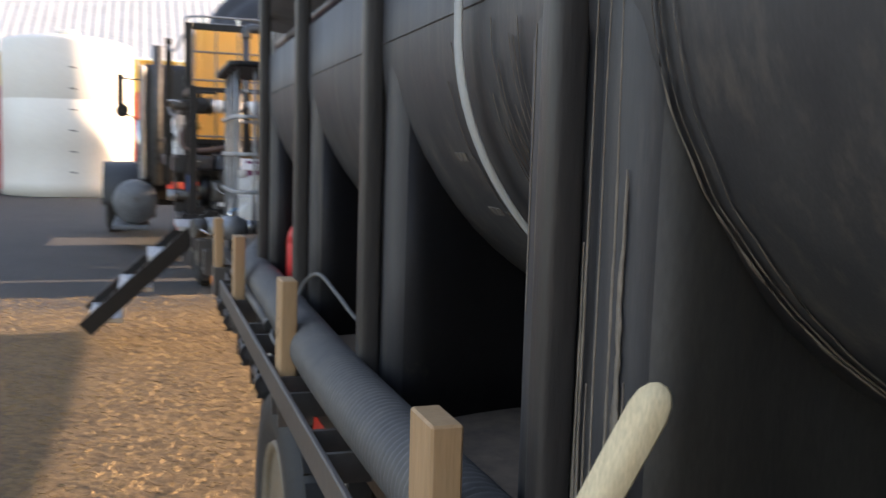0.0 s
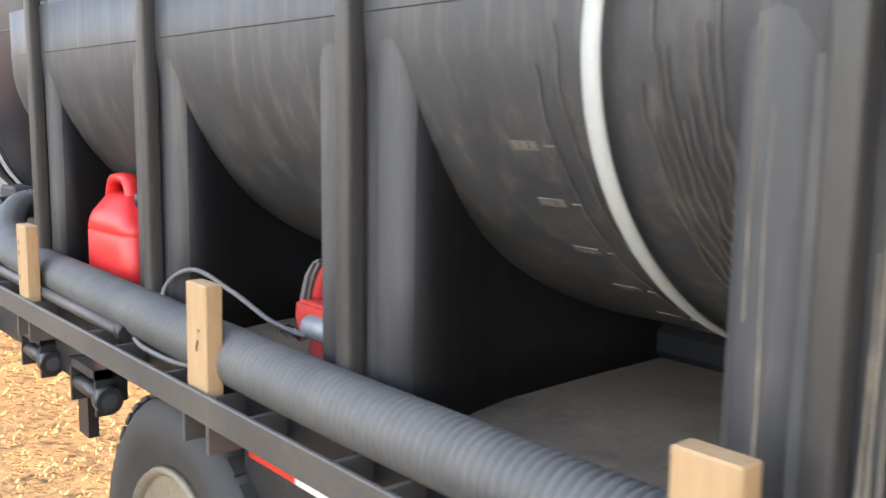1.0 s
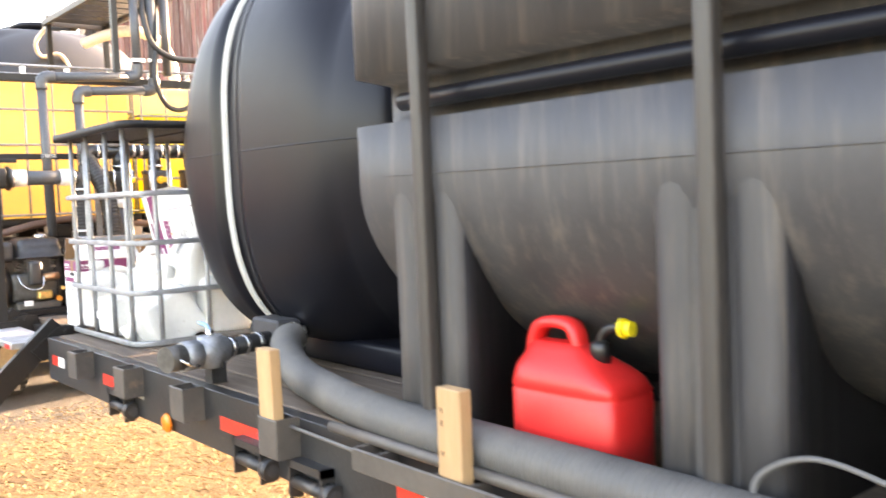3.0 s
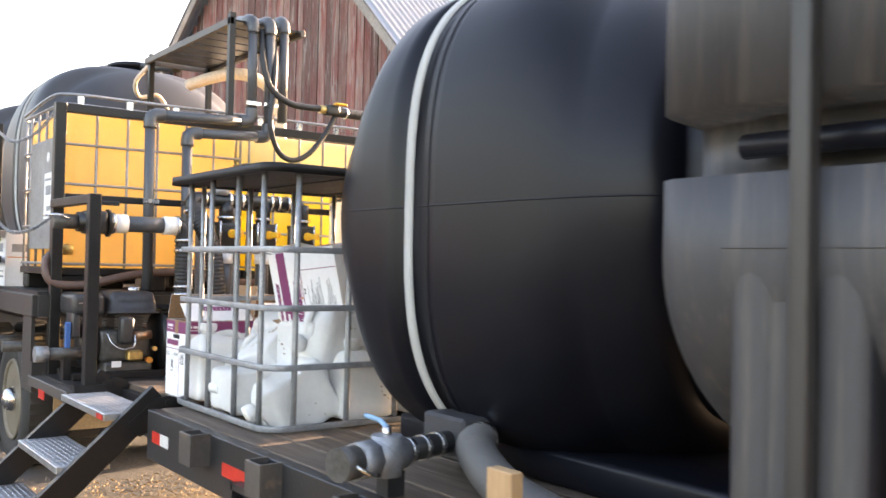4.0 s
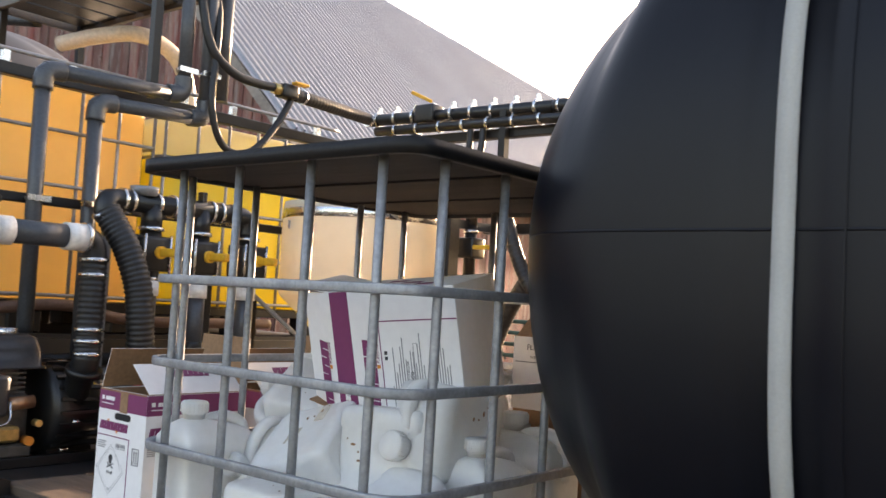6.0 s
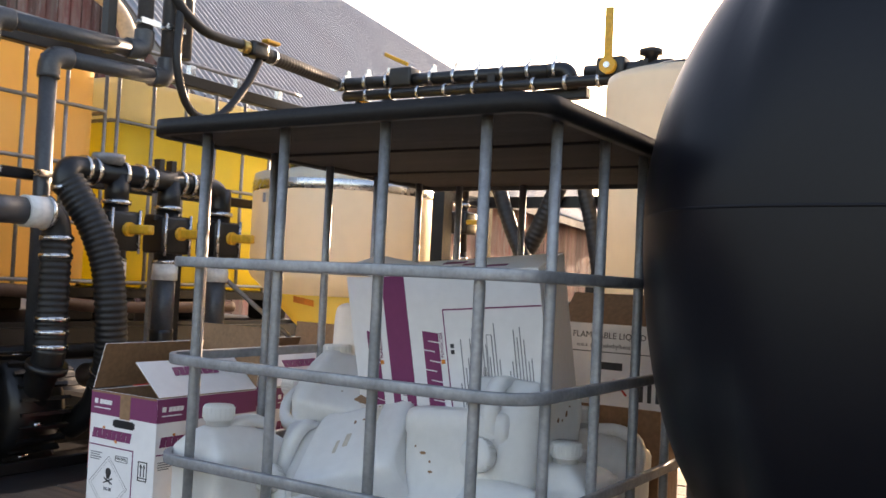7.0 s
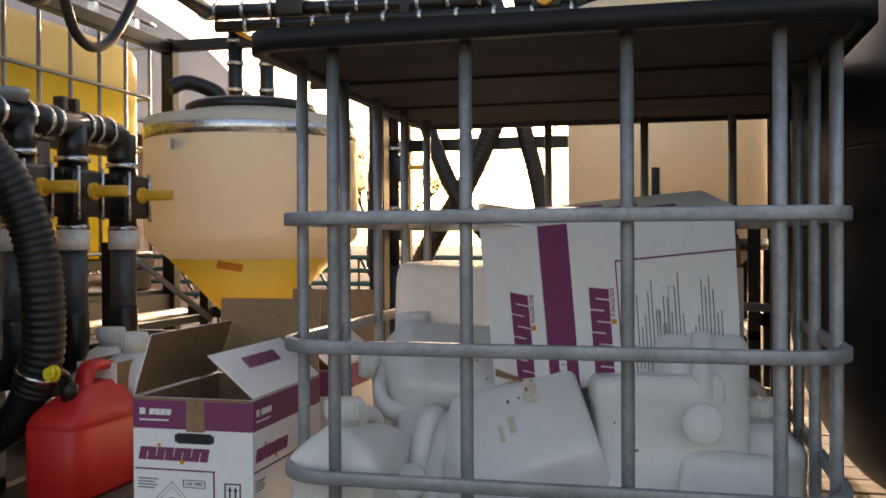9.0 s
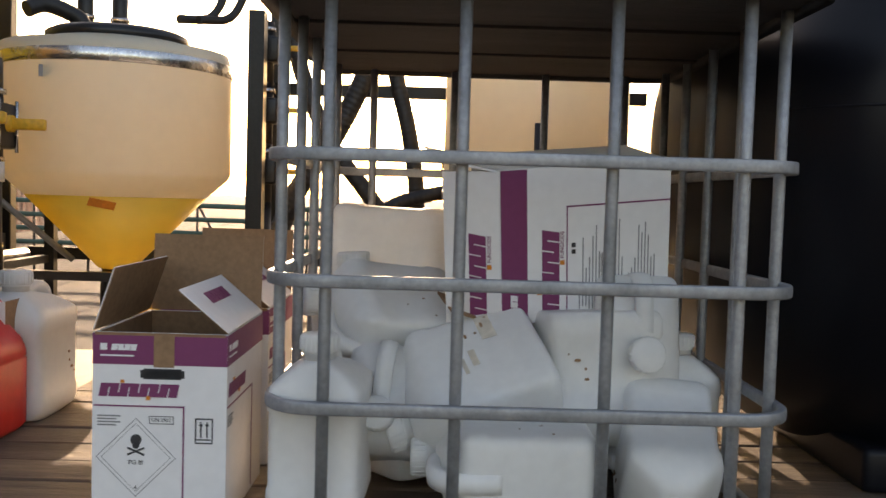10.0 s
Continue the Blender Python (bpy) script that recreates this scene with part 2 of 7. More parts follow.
M_BROWNHOSE = mat("brown_hose", (0.13, 0.075, 0.06), 0.5, second=(0.09, 0.055, 0.045), scale=6, bump=0.08)
M_CLEARHOSE = mat("pale_braided_hose", (0.62, 0.52, 0.42), 0.4, second=(0.5, 0.38, 0.28), scale=14, bump=0.1)


def ground_material():
    m = bpy.data.materials.new("yard_ground")
    m.use_nodes = True
    nt = m.node_tree
    b = nt.nodes["Principled BSDF"]
    b.inputs["Roughness"].default_value = 0.9
    co = node(nt, "ShaderNodeTexCoord")
    n1 = node(nt, "ShaderNodeTexNoise", Scale=0.9, Detail=8.0, Roughness=0.65)
    n2 = node(nt, "ShaderNodeTexNoise", Scale=22.0, Detail=6.0, Roughness=0.7)
    n3 = node(nt, "ShaderNodeTexVoronoi", Scale=45.0)
    for n in (n1, n2, n3):
        nt.links.new(co.outputs["Object"], n.inputs["Vector"])
    straw = node(nt, "ShaderNodeValToRGB")
    e = straw.color_ramp.elements
    e[0].position, e[0].color = 0.32, (0.045, 0.032, 0.02, 1)
    e[1].position, e[1].color = 0.66, (0.235, 0.155, 0.07, 1)
    e.new(0.48).color = (0.13, 0.087, 0.044, 1)
    add = node(nt, "ShaderNodeMath")
    add.operation = 'MULTIPLY_ADD'
    add.inputs[1].default_value, add.inputs[2].default_value = 0.6, 0.0
    nt.links.new(n2.outputs[0], add.inputs[0])
    s2 = node(nt, "ShaderNodeMath")
    s2.operation = 'MULTIPLY_ADD'
    s2.inputs[1].default_value = 0.4
    nt.links.new(n1.outputs[0], s2.inputs[0])
    nt.links.new(add.outputs[0], s2.inputs[2])
    nt.links.new(s2.outputs[0], straw.inputs[0])
    tar = node(nt, "ShaderNodeValToRGB")
    e = tar.color_ramp.elements
    e[0].position, e[0].color = 0.3, (0.032, 0.031, 0.031, 1)
    e[1].position, e[1].color = 0.75, (0.075, 0.071, 0.068, 1)
    nt.links.new(s2.outputs[0], tar.inputs[0])
    sep = node(nt, "ShaderNodeSeparateXYZ")
    nt.links.new(co.outputs["Object"], sep.inputs[0])
    edge = node(nt, "ShaderNodeMath")
    edge.operation = 'MULTIPLY_ADD'
    edge.inputs[1].default_value = 1.6
    nt.links.new(n1.outputs[0], edge.inputs[0])
    nt.links.new(sep.outputs["Y"], edge.inputs[2])
    mr = node(nt, "ShaderNodeMapRange")
    mr.inputs["From Min"].default_value, mr.inputs["From Max"].default_value = 6.3, 7.1
    nt.links.new(edge.outputs[0], mr.inputs[0])
    mix = node(nt, "ShaderNodeMix")
    mix.data_type = 'RGBA'
    nt.links.new(mr.outputs[0], mix.inputs[0])
    nt.links.new(straw.outputs[0], mix.inputs[6])
    nt.links.new(tar.outputs[0], mix.inputs[7])
    nt.links.new(mix.outputs[2], b.inputs["Base Color"])
    bp = node(nt, "ShaderNodeBump", Strength=0.7, Distance=0.03)
    nt.links.new(n2.outputs[0], bp.inputs["Height"])
    nt.links.new(bp.outputs[0], b.inputs["Normal"])
    return m


M_GROUND = ground_material()


# shapes
def smooth(bm):
    for f in bm.faces:
        f.smooth = True
    return bm


def bx(x0, y0, z0, x1, y1, z1, bev=0.0, seg=1, bm=None):
    own = bmesh.new()
    bmesh.ops.create_cube(own, size=1, matrix=Matrix.Translation(((x0 + x1) / 2, (y0 + y1) / 2, (z0 + z1) / 2)) @ Matrix.Diagonal((abs(x1 - x0), abs(y1 - y0), abs(z1 - z0), 1)))
    if bev:
        bmesh.ops.bevel(own, geom=own.edges[:], offset=bev, segments=seg, affect='EDGES', profile=0.6)
        if seg > 1:
            smooth(own)
    return own if bm is None else join(bm, own)


def join(bm, other, m=None):
    """Adds the other bmesh to bm."""
    if m is not None:
        bmesh.ops.transform(other, matrix=m, verts=other.verts)
    me = bpy.data.meshes.new("tmp")
    other.to_mesh(me)
    other.free()
    bm.from_mesh(me)
    bpy.data.meshes.remove(me)
    return bm


def moved(bm, m):
    bmesh.ops.transform(bm, matrix=m, verts=bm.verts)
    return bm


def rings(loops, closed=True, caps=True):
    """A skin over loops of points."""
    bm = bmesh.new()
    vs = [[bm.verts.new(p) for p in lp] for lp in loops]
    n = len(vs[0])
    for a, b in zip(vs, vs[1:]):
        for i in range(n if closed else n - 1):
            j = (i + 1) % n
            bm.faces.new((a[i], a[j], b[j], b[i]))
    smooth(bm)
    if caps:
        for lp in (vs[0], vs[-1]):
            f = bm.faces.new(lp)
            f.smooth = False
    bmesh.ops.recalc_face_normals(bm, faces=bm.faces[:])
    return bm


def curve_points(pts, step):
    """A smooth line through the points, in even steps."""
    pts = [Vector(p) for p in pts]
    if len(pts) == 2:
        n = max(1, round((pts[1] - pts[0]).length / step))
        return [pts[0].lerp(pts[1], i / n) for i in range(n + 1)]
    ext = [2 * pts[0] - pts[1]] + pts + [2 * pts[-1] - pts[-2]]
    fine = []
    for a, b, c, d in zip(ext, ext[1:], ext[2:], ext[3:]):
        for k in range(24):
            t = k / 24
            fine.append(0.5 * (2 * b + (c - a) * t + (2 * a - 5 * b + 4 * c - d) * t * t + (3 * b - a - 3 * c + d) * t ** 3))
    fine.append(pts[-1])
    out, left = [fine[0]], step
    for a, b in zip(fine, fine[1:]):
        d = (b - a).length
        while d >= left:
            a = a.lerp(b, left / d)
            out.append(a)
            d, left = (b - a).length, step
        left -= d
    if (out[-1] - pts[-1]).length > step * 0.3:
        out.append(pts[-1])
    return out


def tube(pts, r, seg=12, step=0.04, curved=True, wave=0.0, section=None, caps=True):
    """A round (or given) section swept along the points; wave gives ribs on every other ring."""
    step = step / 2 if wave else step
    line = curve_points(pts, step) if curved else [Vector(p) for p in pts]
    loops, side = [], None
    for i, p in enumerate(line):
        if curved or len(line) == 2 or i in (0, len(line) - 1):
            d = (line[min(i + 1, len(line) - 1)] - line[max(i - 1, 0)]).normalized()
            k = 1.0
        else:
            a, b = (p - line[i - 1]).normalized(), (line[i + 1] - p).normalized()
            d = (a + b).normalized()
            k = 1.0
        if side is None:
            side = d.cross(Vector((0, 0, 1)))
            if side.length < 0.05:
                side = d.cross(Vector((0, 1, 0)))
        side = (side - d * side.dot(d)).normalized()
        up = side.cross(d)
        rr = r * (1 + wave * (1, 0, -1, 0)[i % 4]) * k
        if section:
            loops.append([p + side * u + up * v for u, v in section])
        else:
            loops.append([p + (side * math.cos(2 * math.pi * j / seg) + up * math.sin(2 * math.pi * j / seg)) * rr for j in range(seg)])
    return rings(loops, caps=caps)


def cyl(p0, p1, r, seg=16, r1=None):
    p0, p1 = Vector(p0), Vector(p1)
    d = (p1 - p0).normalized()
    side = d.cross(Vector((0, 0, 1)))
    if side.length < 0.05:
        side = d.cross(Vector((0, 1, 0)))
    side.normalize()
    up = side.cross(d)
    r1 = r if r1 is None else r1
    return rings([[p + (side * math.cos(2 * math.pi * j / seg) + up * math.sin(2 * math.pi * j / seg)) * q for j in range(seg)] for p, q in ((p0, r), (p1, r1))])


def lathe(profile, at=(0, 0, 0), axis='Z', seg=32):
    """A turned shape: pairs of radius and height."""
    loops = []
    for r, h in profile:
        lp = []
        for j in range(seg):
            a = 2 * math.pi * j / seg
            c, s = r * math.cos(a), r * math.sin(a)
            lp.append(Vector(at) + Vector({'Z': (c, s, h), 'Y': (c, h, s), 'X': (h, c, s)}[axis]))
        loops.append(lp)
    return rings(loops)


def super_ring(cx, cy, z, hx, hy, power, n=32):
    lp = []
    for j in range(n):
        a = 2 * math.pi * j / n
        c, s = math.cos(a), math.sin(a)
        lp.append(Vector((cx + hx * math.copysign(abs(c) ** (2 / power), c), cy + hy * math.copysign(abs(s) ** (2 / power), s), z)))
    return lp


# things and parts
def thing(name, loc, label, category, group="", kind=""):
    ob = new(name)
    ob.location = loc
    ob.empty_display_size = 0.1
    return tagged(ob, label, category, group, kind)


def base_of(ob):
    v = Vector((0, 0, 0))
    while ob is not None:
        v += ob.location
        ob = ob.parent
    return v


def mesh_of(name, bm, material, base=(0, 0, 0)):
    bmesh.ops.translate(bm, vec=-Vector(base), verts=bm.verts)
    me = bpy.data.meshes.new(name)
    bm.to_mesh(me)
    bm.free()
    for m in (material if isinstance(material, (list, tuple)) else (material,)):
        me.materials.append(m)
    return me


def part(name, bm, material, parent, label=""):
    ob = new(name, mesh_of(name, bm, material, base_of(parent)))
    ob.parent = parent
    return tagged(ob, label)


def single(name, bm, material, loc, label, category, group="", kind=""):
    ob = new(name, mesh_of(name, bm, material, loc))
    ob.location = loc
    return tagged(ob, label, category, group, kind)


def lettering(text, size, m, material, parent, label=""):
    """Words as a thin mesh in the plane of m."""
    cu = bpy.data.curves.new("words", 'FONT')
    cu.body, cu.size, cu.extrude, cu.align_x, cu.align_y = text, size, 0.0004, 'CENTER', 'CENTER'
    cu.resolution_u = 2
    tmp = new("words", cu)
    me = bpy.data.meshes.new_from_object(tmp.evaluated_get(bpy.context.evaluated_depsgraph_get()))
    bpy.data.objects.remove(tmp)
    me.transform(Matrix.Translation(-base_of(parent)) @ m)
    me.materials.append(material)
    ob = new("lettering", me)
    ob.parent = parent
    return tagged(ob, label)


def word_mark(u, v, w, h, m, thick=0.0014, teeth=8):
    """A brand word as one plain notched bar, leaning forward."""
    up, dn = [], []
    for k in range(teeth):
        a, b = u + w * k / teeth, u + w * (k + 0.86) / teeth
        c = u + w * (k + 1) / teeth
        up += [(a, v + h), (b, v + h)] + ([(b, v + h * 0.3), (c, v + h * 0.3)] if k < teeth - 1 and k % 2 else [])
        dn += [(a, v), (b, v)] + ([(b, v + h * 0.7), (c, v + h * 0.7)] if k < teeth - 1 and not k % 2 else [])
    pts = up + dn[::-1]
    bm = bmesh.new()
    f = bm.faces.new([bm.verts.new((x + (y - v) * 0.2, y, 0.0004)) for x, y in pts])
    e = bmesh.ops.extrude_face_region(bm, geom=[f])
    bmesh.ops.translate(bm, vec=(0, 0, thick), verts=[q for q in e['geom'] if isinstance(q, bmesh.types.BMVert)])
    bmesh.ops.recalc_face_normals(bm, faces=bm.faces[:])
    return moved(bm, m)


def plane_bars(rects, m, thick=0.0012):
    """Flat print: rectangles u0, v0, u1, v1 in the plane of m."""
    bm = bmesh.new()
    for u0, v0, u1, v1 in rects:
        bx(u0, v0, 0.0002, u1, v1, thick, bm=bm)
    return moved(bm, m)


# large structure
# ground and distance
def ground():
    bm = bmesh.new()
    n = 60
    ext = [-400, -120, -60] + [-30 + i * 1.0 for i in range(61)] + [60, 120, 400]
    vs = [[bm.verts.new((x, y, (noise.noise(Vector((x * 0.5, y * 0.5, 0))) * 0.02 - 0.015) if abs(x) < 31 and abs(y) < 31 else -0.02)) for x in ext] for y in ext]
    for a, b in zip(vs, vs[1:]):
        for i in range(len(ext) - 1):
            bm.faces.new((a[i], a[i + 1], b[i + 1], b[i]))
    smooth(bm)
    single("ground", bm, M_GROUND, (0, 0, 0), "straw-strewn tan dirt yard turning to dark grey gravel", "ground", kind="structure")


ground()


def chaff():
    """Loose straw bits on the yard beside the trailer."""
    rnd = random.Random(4)
    bm = bmesh.new()
    for i in range(16000):
        x, y = rnd.uniform(-3.0, 1.6), rnd.uniform(0.2, 6.6)
        a, L, w = rnd.uniform(0, 3.14), rnd.uniform(0.005, 0.019), rnd.uniform(0.0007, 0.0016)
        z = rnd.uniform(0.002, 0.012)
        c, s = math.cos(a), math.sin(a)
        v = [bm.verts.new((x + c * u * L - s * q * w, y + s * u * L + c * q * w, z + h)) for u, q, h in ((-1, -1, 0), (1, -1, 0.006), (1, 1, 0.01), (-1, 1, 0.004))]
        bm.faces.new(v)
    single("straw_litter", bm, mat("straw", (0.27, 0.185, 0.085), 0.8, second=(0.13, 0.09, 0.045), scale=9, bump=0), (0, 0, 0), "loose pale straw and chaff strewn over the yard", "straw", kind="stuff")


chaff()


def barn():
    """Gable barn: the gable runs along g, the ridge along r."""
    P, g, r = Vector((9.45, 14.45, 0)), Vector((-math.sin(radians(10)), math.cos(radians(10)), 0)), Vector((math.cos(radians(10)), math.sin(radians(10)), 0))
    W, EAVE, APEX, LEN = 12.14, 4.9, 11.3, 34.0
    b = thing("barn", P, "weathered red board barn with corrugated metal roof", "barn")
    M = Matrix((( *g, 0), (*r, 0), (0, 0, 1, 0), (0, 0, 0, 1))).transposed()
    M.translation = P
    core = bmesh.new()
    v = [core.verts.new(p) for p in ((0, 0.06, 0), (W, 0.06, 0), (W, 0.06, EAVE), (W / 2, 0.06, APEX), (0, 0.06, EAVE))]
    u = [core.verts.new((p.co.x, LEN, p.co.z)) for p in v]
    core.faces.new(v)
    core.faces.new(u[::-1])
    for i in (0, 1, 4):
        j = (i + 1) % 5
        core.faces.new((v[i], v[j], u[j], u[i]))
    bmesh.ops.recalc_face_normals(core, faces=core.faces[:])
    part("wall", moved(core, M), M_BARN, b)
    rnd = random.Random(3)
    x = 0.0
    while x < W - 0.05:
        w = min(rnd.uniform(0.20, 0.30), W - x)
        top = EAVE + (APEX - EAVE) * (1 - abs(x + w / 2 - W / 2) / (W / 2)) - 0.05
        low = rnd.uniform(0.0, 0.1)
        h = [low, EAVE - 0.4 + rnd.uniform(-.05, .05), top] if top > EAVE + 0.1 else [low, top]
        for z0, z1 in zip(h, h[1:]):
            d = rnd.uniform(0.0, 0.02)
            part("board", moved(bx(x + 0.012, -0.03 - d, z0 + 0.008, x + w - 0.012, 0.05, z1), M), M_BARN, b)
        x += w
    # side boards below the near eave
    y = 0.1
    for k in range(90):
        w = rnd.uniform(0.3, 0.42)
        part("board", moved(bx(-0.04 - rnd.uniform(0, .02), y, 0, 0.0, y + w - 0.015, EAVE - 0.1), M), M_BARN, b)
        y += w
        if y > LEN - 0.5:
            break
    # roof: two corrugated slopes with an overhang
    sl = (APEX - EAVE) / (W / 2)
    over = 0.5
    for sgn in (0, 1):
        bm = bmesh.new()
        rows = []
        y = -0.45
        while y < LEN + 0.45:
            for dy, z in ((0.0, 0.0), (0.15, 0.0), (0.165, 0.055), (0.205, 0.055)):
                e = []
                for q in (-over, W / 2):
                    xx = q if sgn == 0 else W - q
                    e.append(bm.verts.new((xx - (z * 0.5 if sgn == 0 else -z * 0.5), y + dy, EAVE + sl * q + 0.12 + z)))
                rows.append(e)
            y += 0.22
        for a, c in zip(rows, rows[1:]):
            bm.faces.new((a[0], a[1], c[1], c[0]))
        part("roof", moved(bm, M), M_ROOF, b, "grey corrugated metal roof")
        # rake board
        q0, q1 = (-over, W / 2) if sgn == 0 else (W + over, W / 2)
        d0, d1 = EAVE - sl * over, APEX
        bm = bmesh.new()
        vs = [bm.verts.new(p) for p in ((q0, -0.42, d0 - 0.22), (q1, -0.42, d1 - 0.22), (q1, -0.42, d1 + 0.06), (q0, -0.42, d0 + 0.06), (q0, -0.36, d0 - 0.22), (q1, -0.36, d1 - 0.22), (q1, -0.36, d1 + 0.06), (q0, -0.36, d0 + 0.06))]
        for f in ((0, 1, 2, 3), (7, 6, 5, 4), (0, 4, 5, 1), (3, 2, 6, 7), (0, 3, 7, 4)):
            bm.faces.new([vs[i] for i in f])
        part("rake_board", moved(bm, M), M_TRIM, b, "grey weathered rake board")
    part("fascia", moved(bx(-over - 0.03, -0.4, EAVE - sl * over - 0.2, -over + 0.02, LEN, EAVE - sl * over + 0.08), M), M_TRIM, b, "grey weathered eave board")
    part("soffit", moved(bx(-over, -0.4, EAVE - sl * over - 0.1, 0, LEN, EAVE - sl * over - 0.05), M), M_TRIM, b)


barn()


def far_shed():
    """Long pale-roofed shed with red and yellow doors behind the storage tank."""
    s = thing("shed", (-6, 30, 0), "long shed with pale metal roof and red and yellow wall", "shed")
    part("wall", bx(-22, 31, 0, 3.1, 38, 4.3), M_SHEDYEL, s)
    for k in range(35):
        x = -21.6 + k * 0.7
        part("panel", bx(x + 0.02, 30.95, 0, x + 0.68, 31.0, 3.4), M_SHEDRED, s)
        part("panel", bx(x + 0.02, 30.95, 3.42, x + 0.68, 31.0, 4.5), M_SHEDYEL, s)
    bm = bmesh.new()
    rows = []
    for i in range(161):
        x = -22.5 + 25.8 * i / 160
        z = 0.01 if i % 2 else -0.01
        rows.append([bm.verts.new((x, 30.5, 4.5 + z)), bm.verts.new((x, 37, 8.0 + z))])
    for a, b in zip(rows, rows[1:]):
        bm.faces.new((a[0], b[0], b[1], a[1]))
    part("roof", bm, M_SHEDROOF, s, "pale corrugated roof")


far_shed()


def storage_tank():
    t = thing("storage_tank", (-2.57, 27.8, 0), "large upright off-white plastic storage tank", "tank")
    R = 1.86
    prof = [(R, 0), (R, 0.4), (R - 0.01, 1.4), (R, 1.42), (R, 2.8), (R - 0.01, 2.82), (R, 2.84), (R, 4.48), (R - 0.04, 4.56), (R - 0.5, 4.68), (0.3, 4.8)]
    part("shell", lathe(prof, (-2.57, 27.8, 0), seg=48), M_SILO, t)
    part("manway", lathe([(0.3, 4.8), (0.32, 4.9), (0.28, 4.95), (0.02, 4.96)], (-2.57, 27.8, 0)), M_SILO, t)
    for k in range(6):
        part("marking", bx(-2.4, 25.945, 0.7 + k * 0.6, -2.22, 25.965, 0.74 + k * 0.6), M_TRIM, t)


storage_tank()


def tree(x, y, h, seed):
    rnd = random.Random(seed)
    t = thing("tree", (x, y, 0), "bare branching tree far behind the yard", "tree", group="distant trees")
    bm = bmesh.new()
    tips = []

    def limb(p, d, L, r, depth):
        q = p + d * L
        join(bm, cyl(p, q, r, 6, r * 0.6))
        if depth == 0:
            tips.append(q)
            return
        for k in range(3):
            a = Vector((rnd.uniform(-1, 1), rnd.uniform(-1, 1), rnd.uniform(0.0, 0.9)))
            limb(q, (d * 0.9 + a * 0.75).normalized(), L * rnd.uniform(0.55, 0.8), r * 0.6, depth - 1)

    limb(Vector((x, y, -0.1)), Vector((0, 0, 1)), h * 0.3, h * 0.022, 4)
    part("trunk", bm, M_BARK, t)
    bm = bmesh.new()
    for p in tips:
        for k in range(14):
            c = p + Vector((rnd.gauss(0, .35), rnd.gauss(0, .35), rnd.gauss(0, .35)))
            a = Vector((rnd.uniform(-1, 1), rnd.uniform(-1, 1), rnd.uniform(-1, 1))).normalized() * 0.22
            b = a.cross(Vector((rnd.uniform(-1, 1), rnd.uniform(-1, 1), 1))).normalized() * 0.018
            bm.faces.new([bm.verts.new(c + v) for v in (-a - b, a - b, a + b, -a + b)])
    part("crown", bm, M_TWIG, t)
    return t


tree(46, 17, 8, 1)
tree(52, 21, 9, 2)
tree(58, 28, 10, 3)
tree(60, 2, 5, 5)


# trailer
DECK = 0.925


def wheel(name, parent, x, y, z, R, width, mr, hub=True):
    w = part(name, lathe([(R * 0.60, x + 0.03), (R * 0.72, x + 0.0), (R * 0.88, x - 0.0), (R * 0.97, x + 0.03), (R, x + 0.05), (R, x + width - 0.05), (R * 0.9, x + width), (R * 0.6, x + width)], (0, y, z), 'X', 48), M_TYRE, parent, "dusty black tyre")
    for k in range(40):
        a = 2 * math.pi * k / 40
        blk = bx(x + 0.03, -0.022, R - 0.006, x + width - 0.03, 0.022, R + 0.004)
        part("tread_block", moved(blk, Matrix.Translation((0, y, z)) @ Matrix.Rotation(a, 4, 'X')), M_TYRE, w)
    rim = part("rim", lathe([(R * 0.62, x + 0.025), (R * 0.60, x + 0.005), (R * 0.56, x + 0.02), (R * 0.53, x + 0.07), (R * 0.5, x + 0.13), (R * 0.36, x + 0.14), (R * 0.3, x + 0.10), (R * 0.18, x + 0.09), (R * 0.16, x + 0.05), (R * 0.14, x + 0.03), (0.005, x + 0.02)], (0, y, z), 'X', 40), mr, w, "painted steel wheel")
    if hub:
        hb = lathe([(R * 0.19, x + 0.09), (R * 0.185, x - 0.0), (R * 0.14, x - 0.04), (R * 0.05, x - 0.06), (0.004, x - 0.062)], (0, y, z), 'X', 24)
        part("hub_cap", hb, M_BRIGHT, w, "chrome hub cap")
    return w


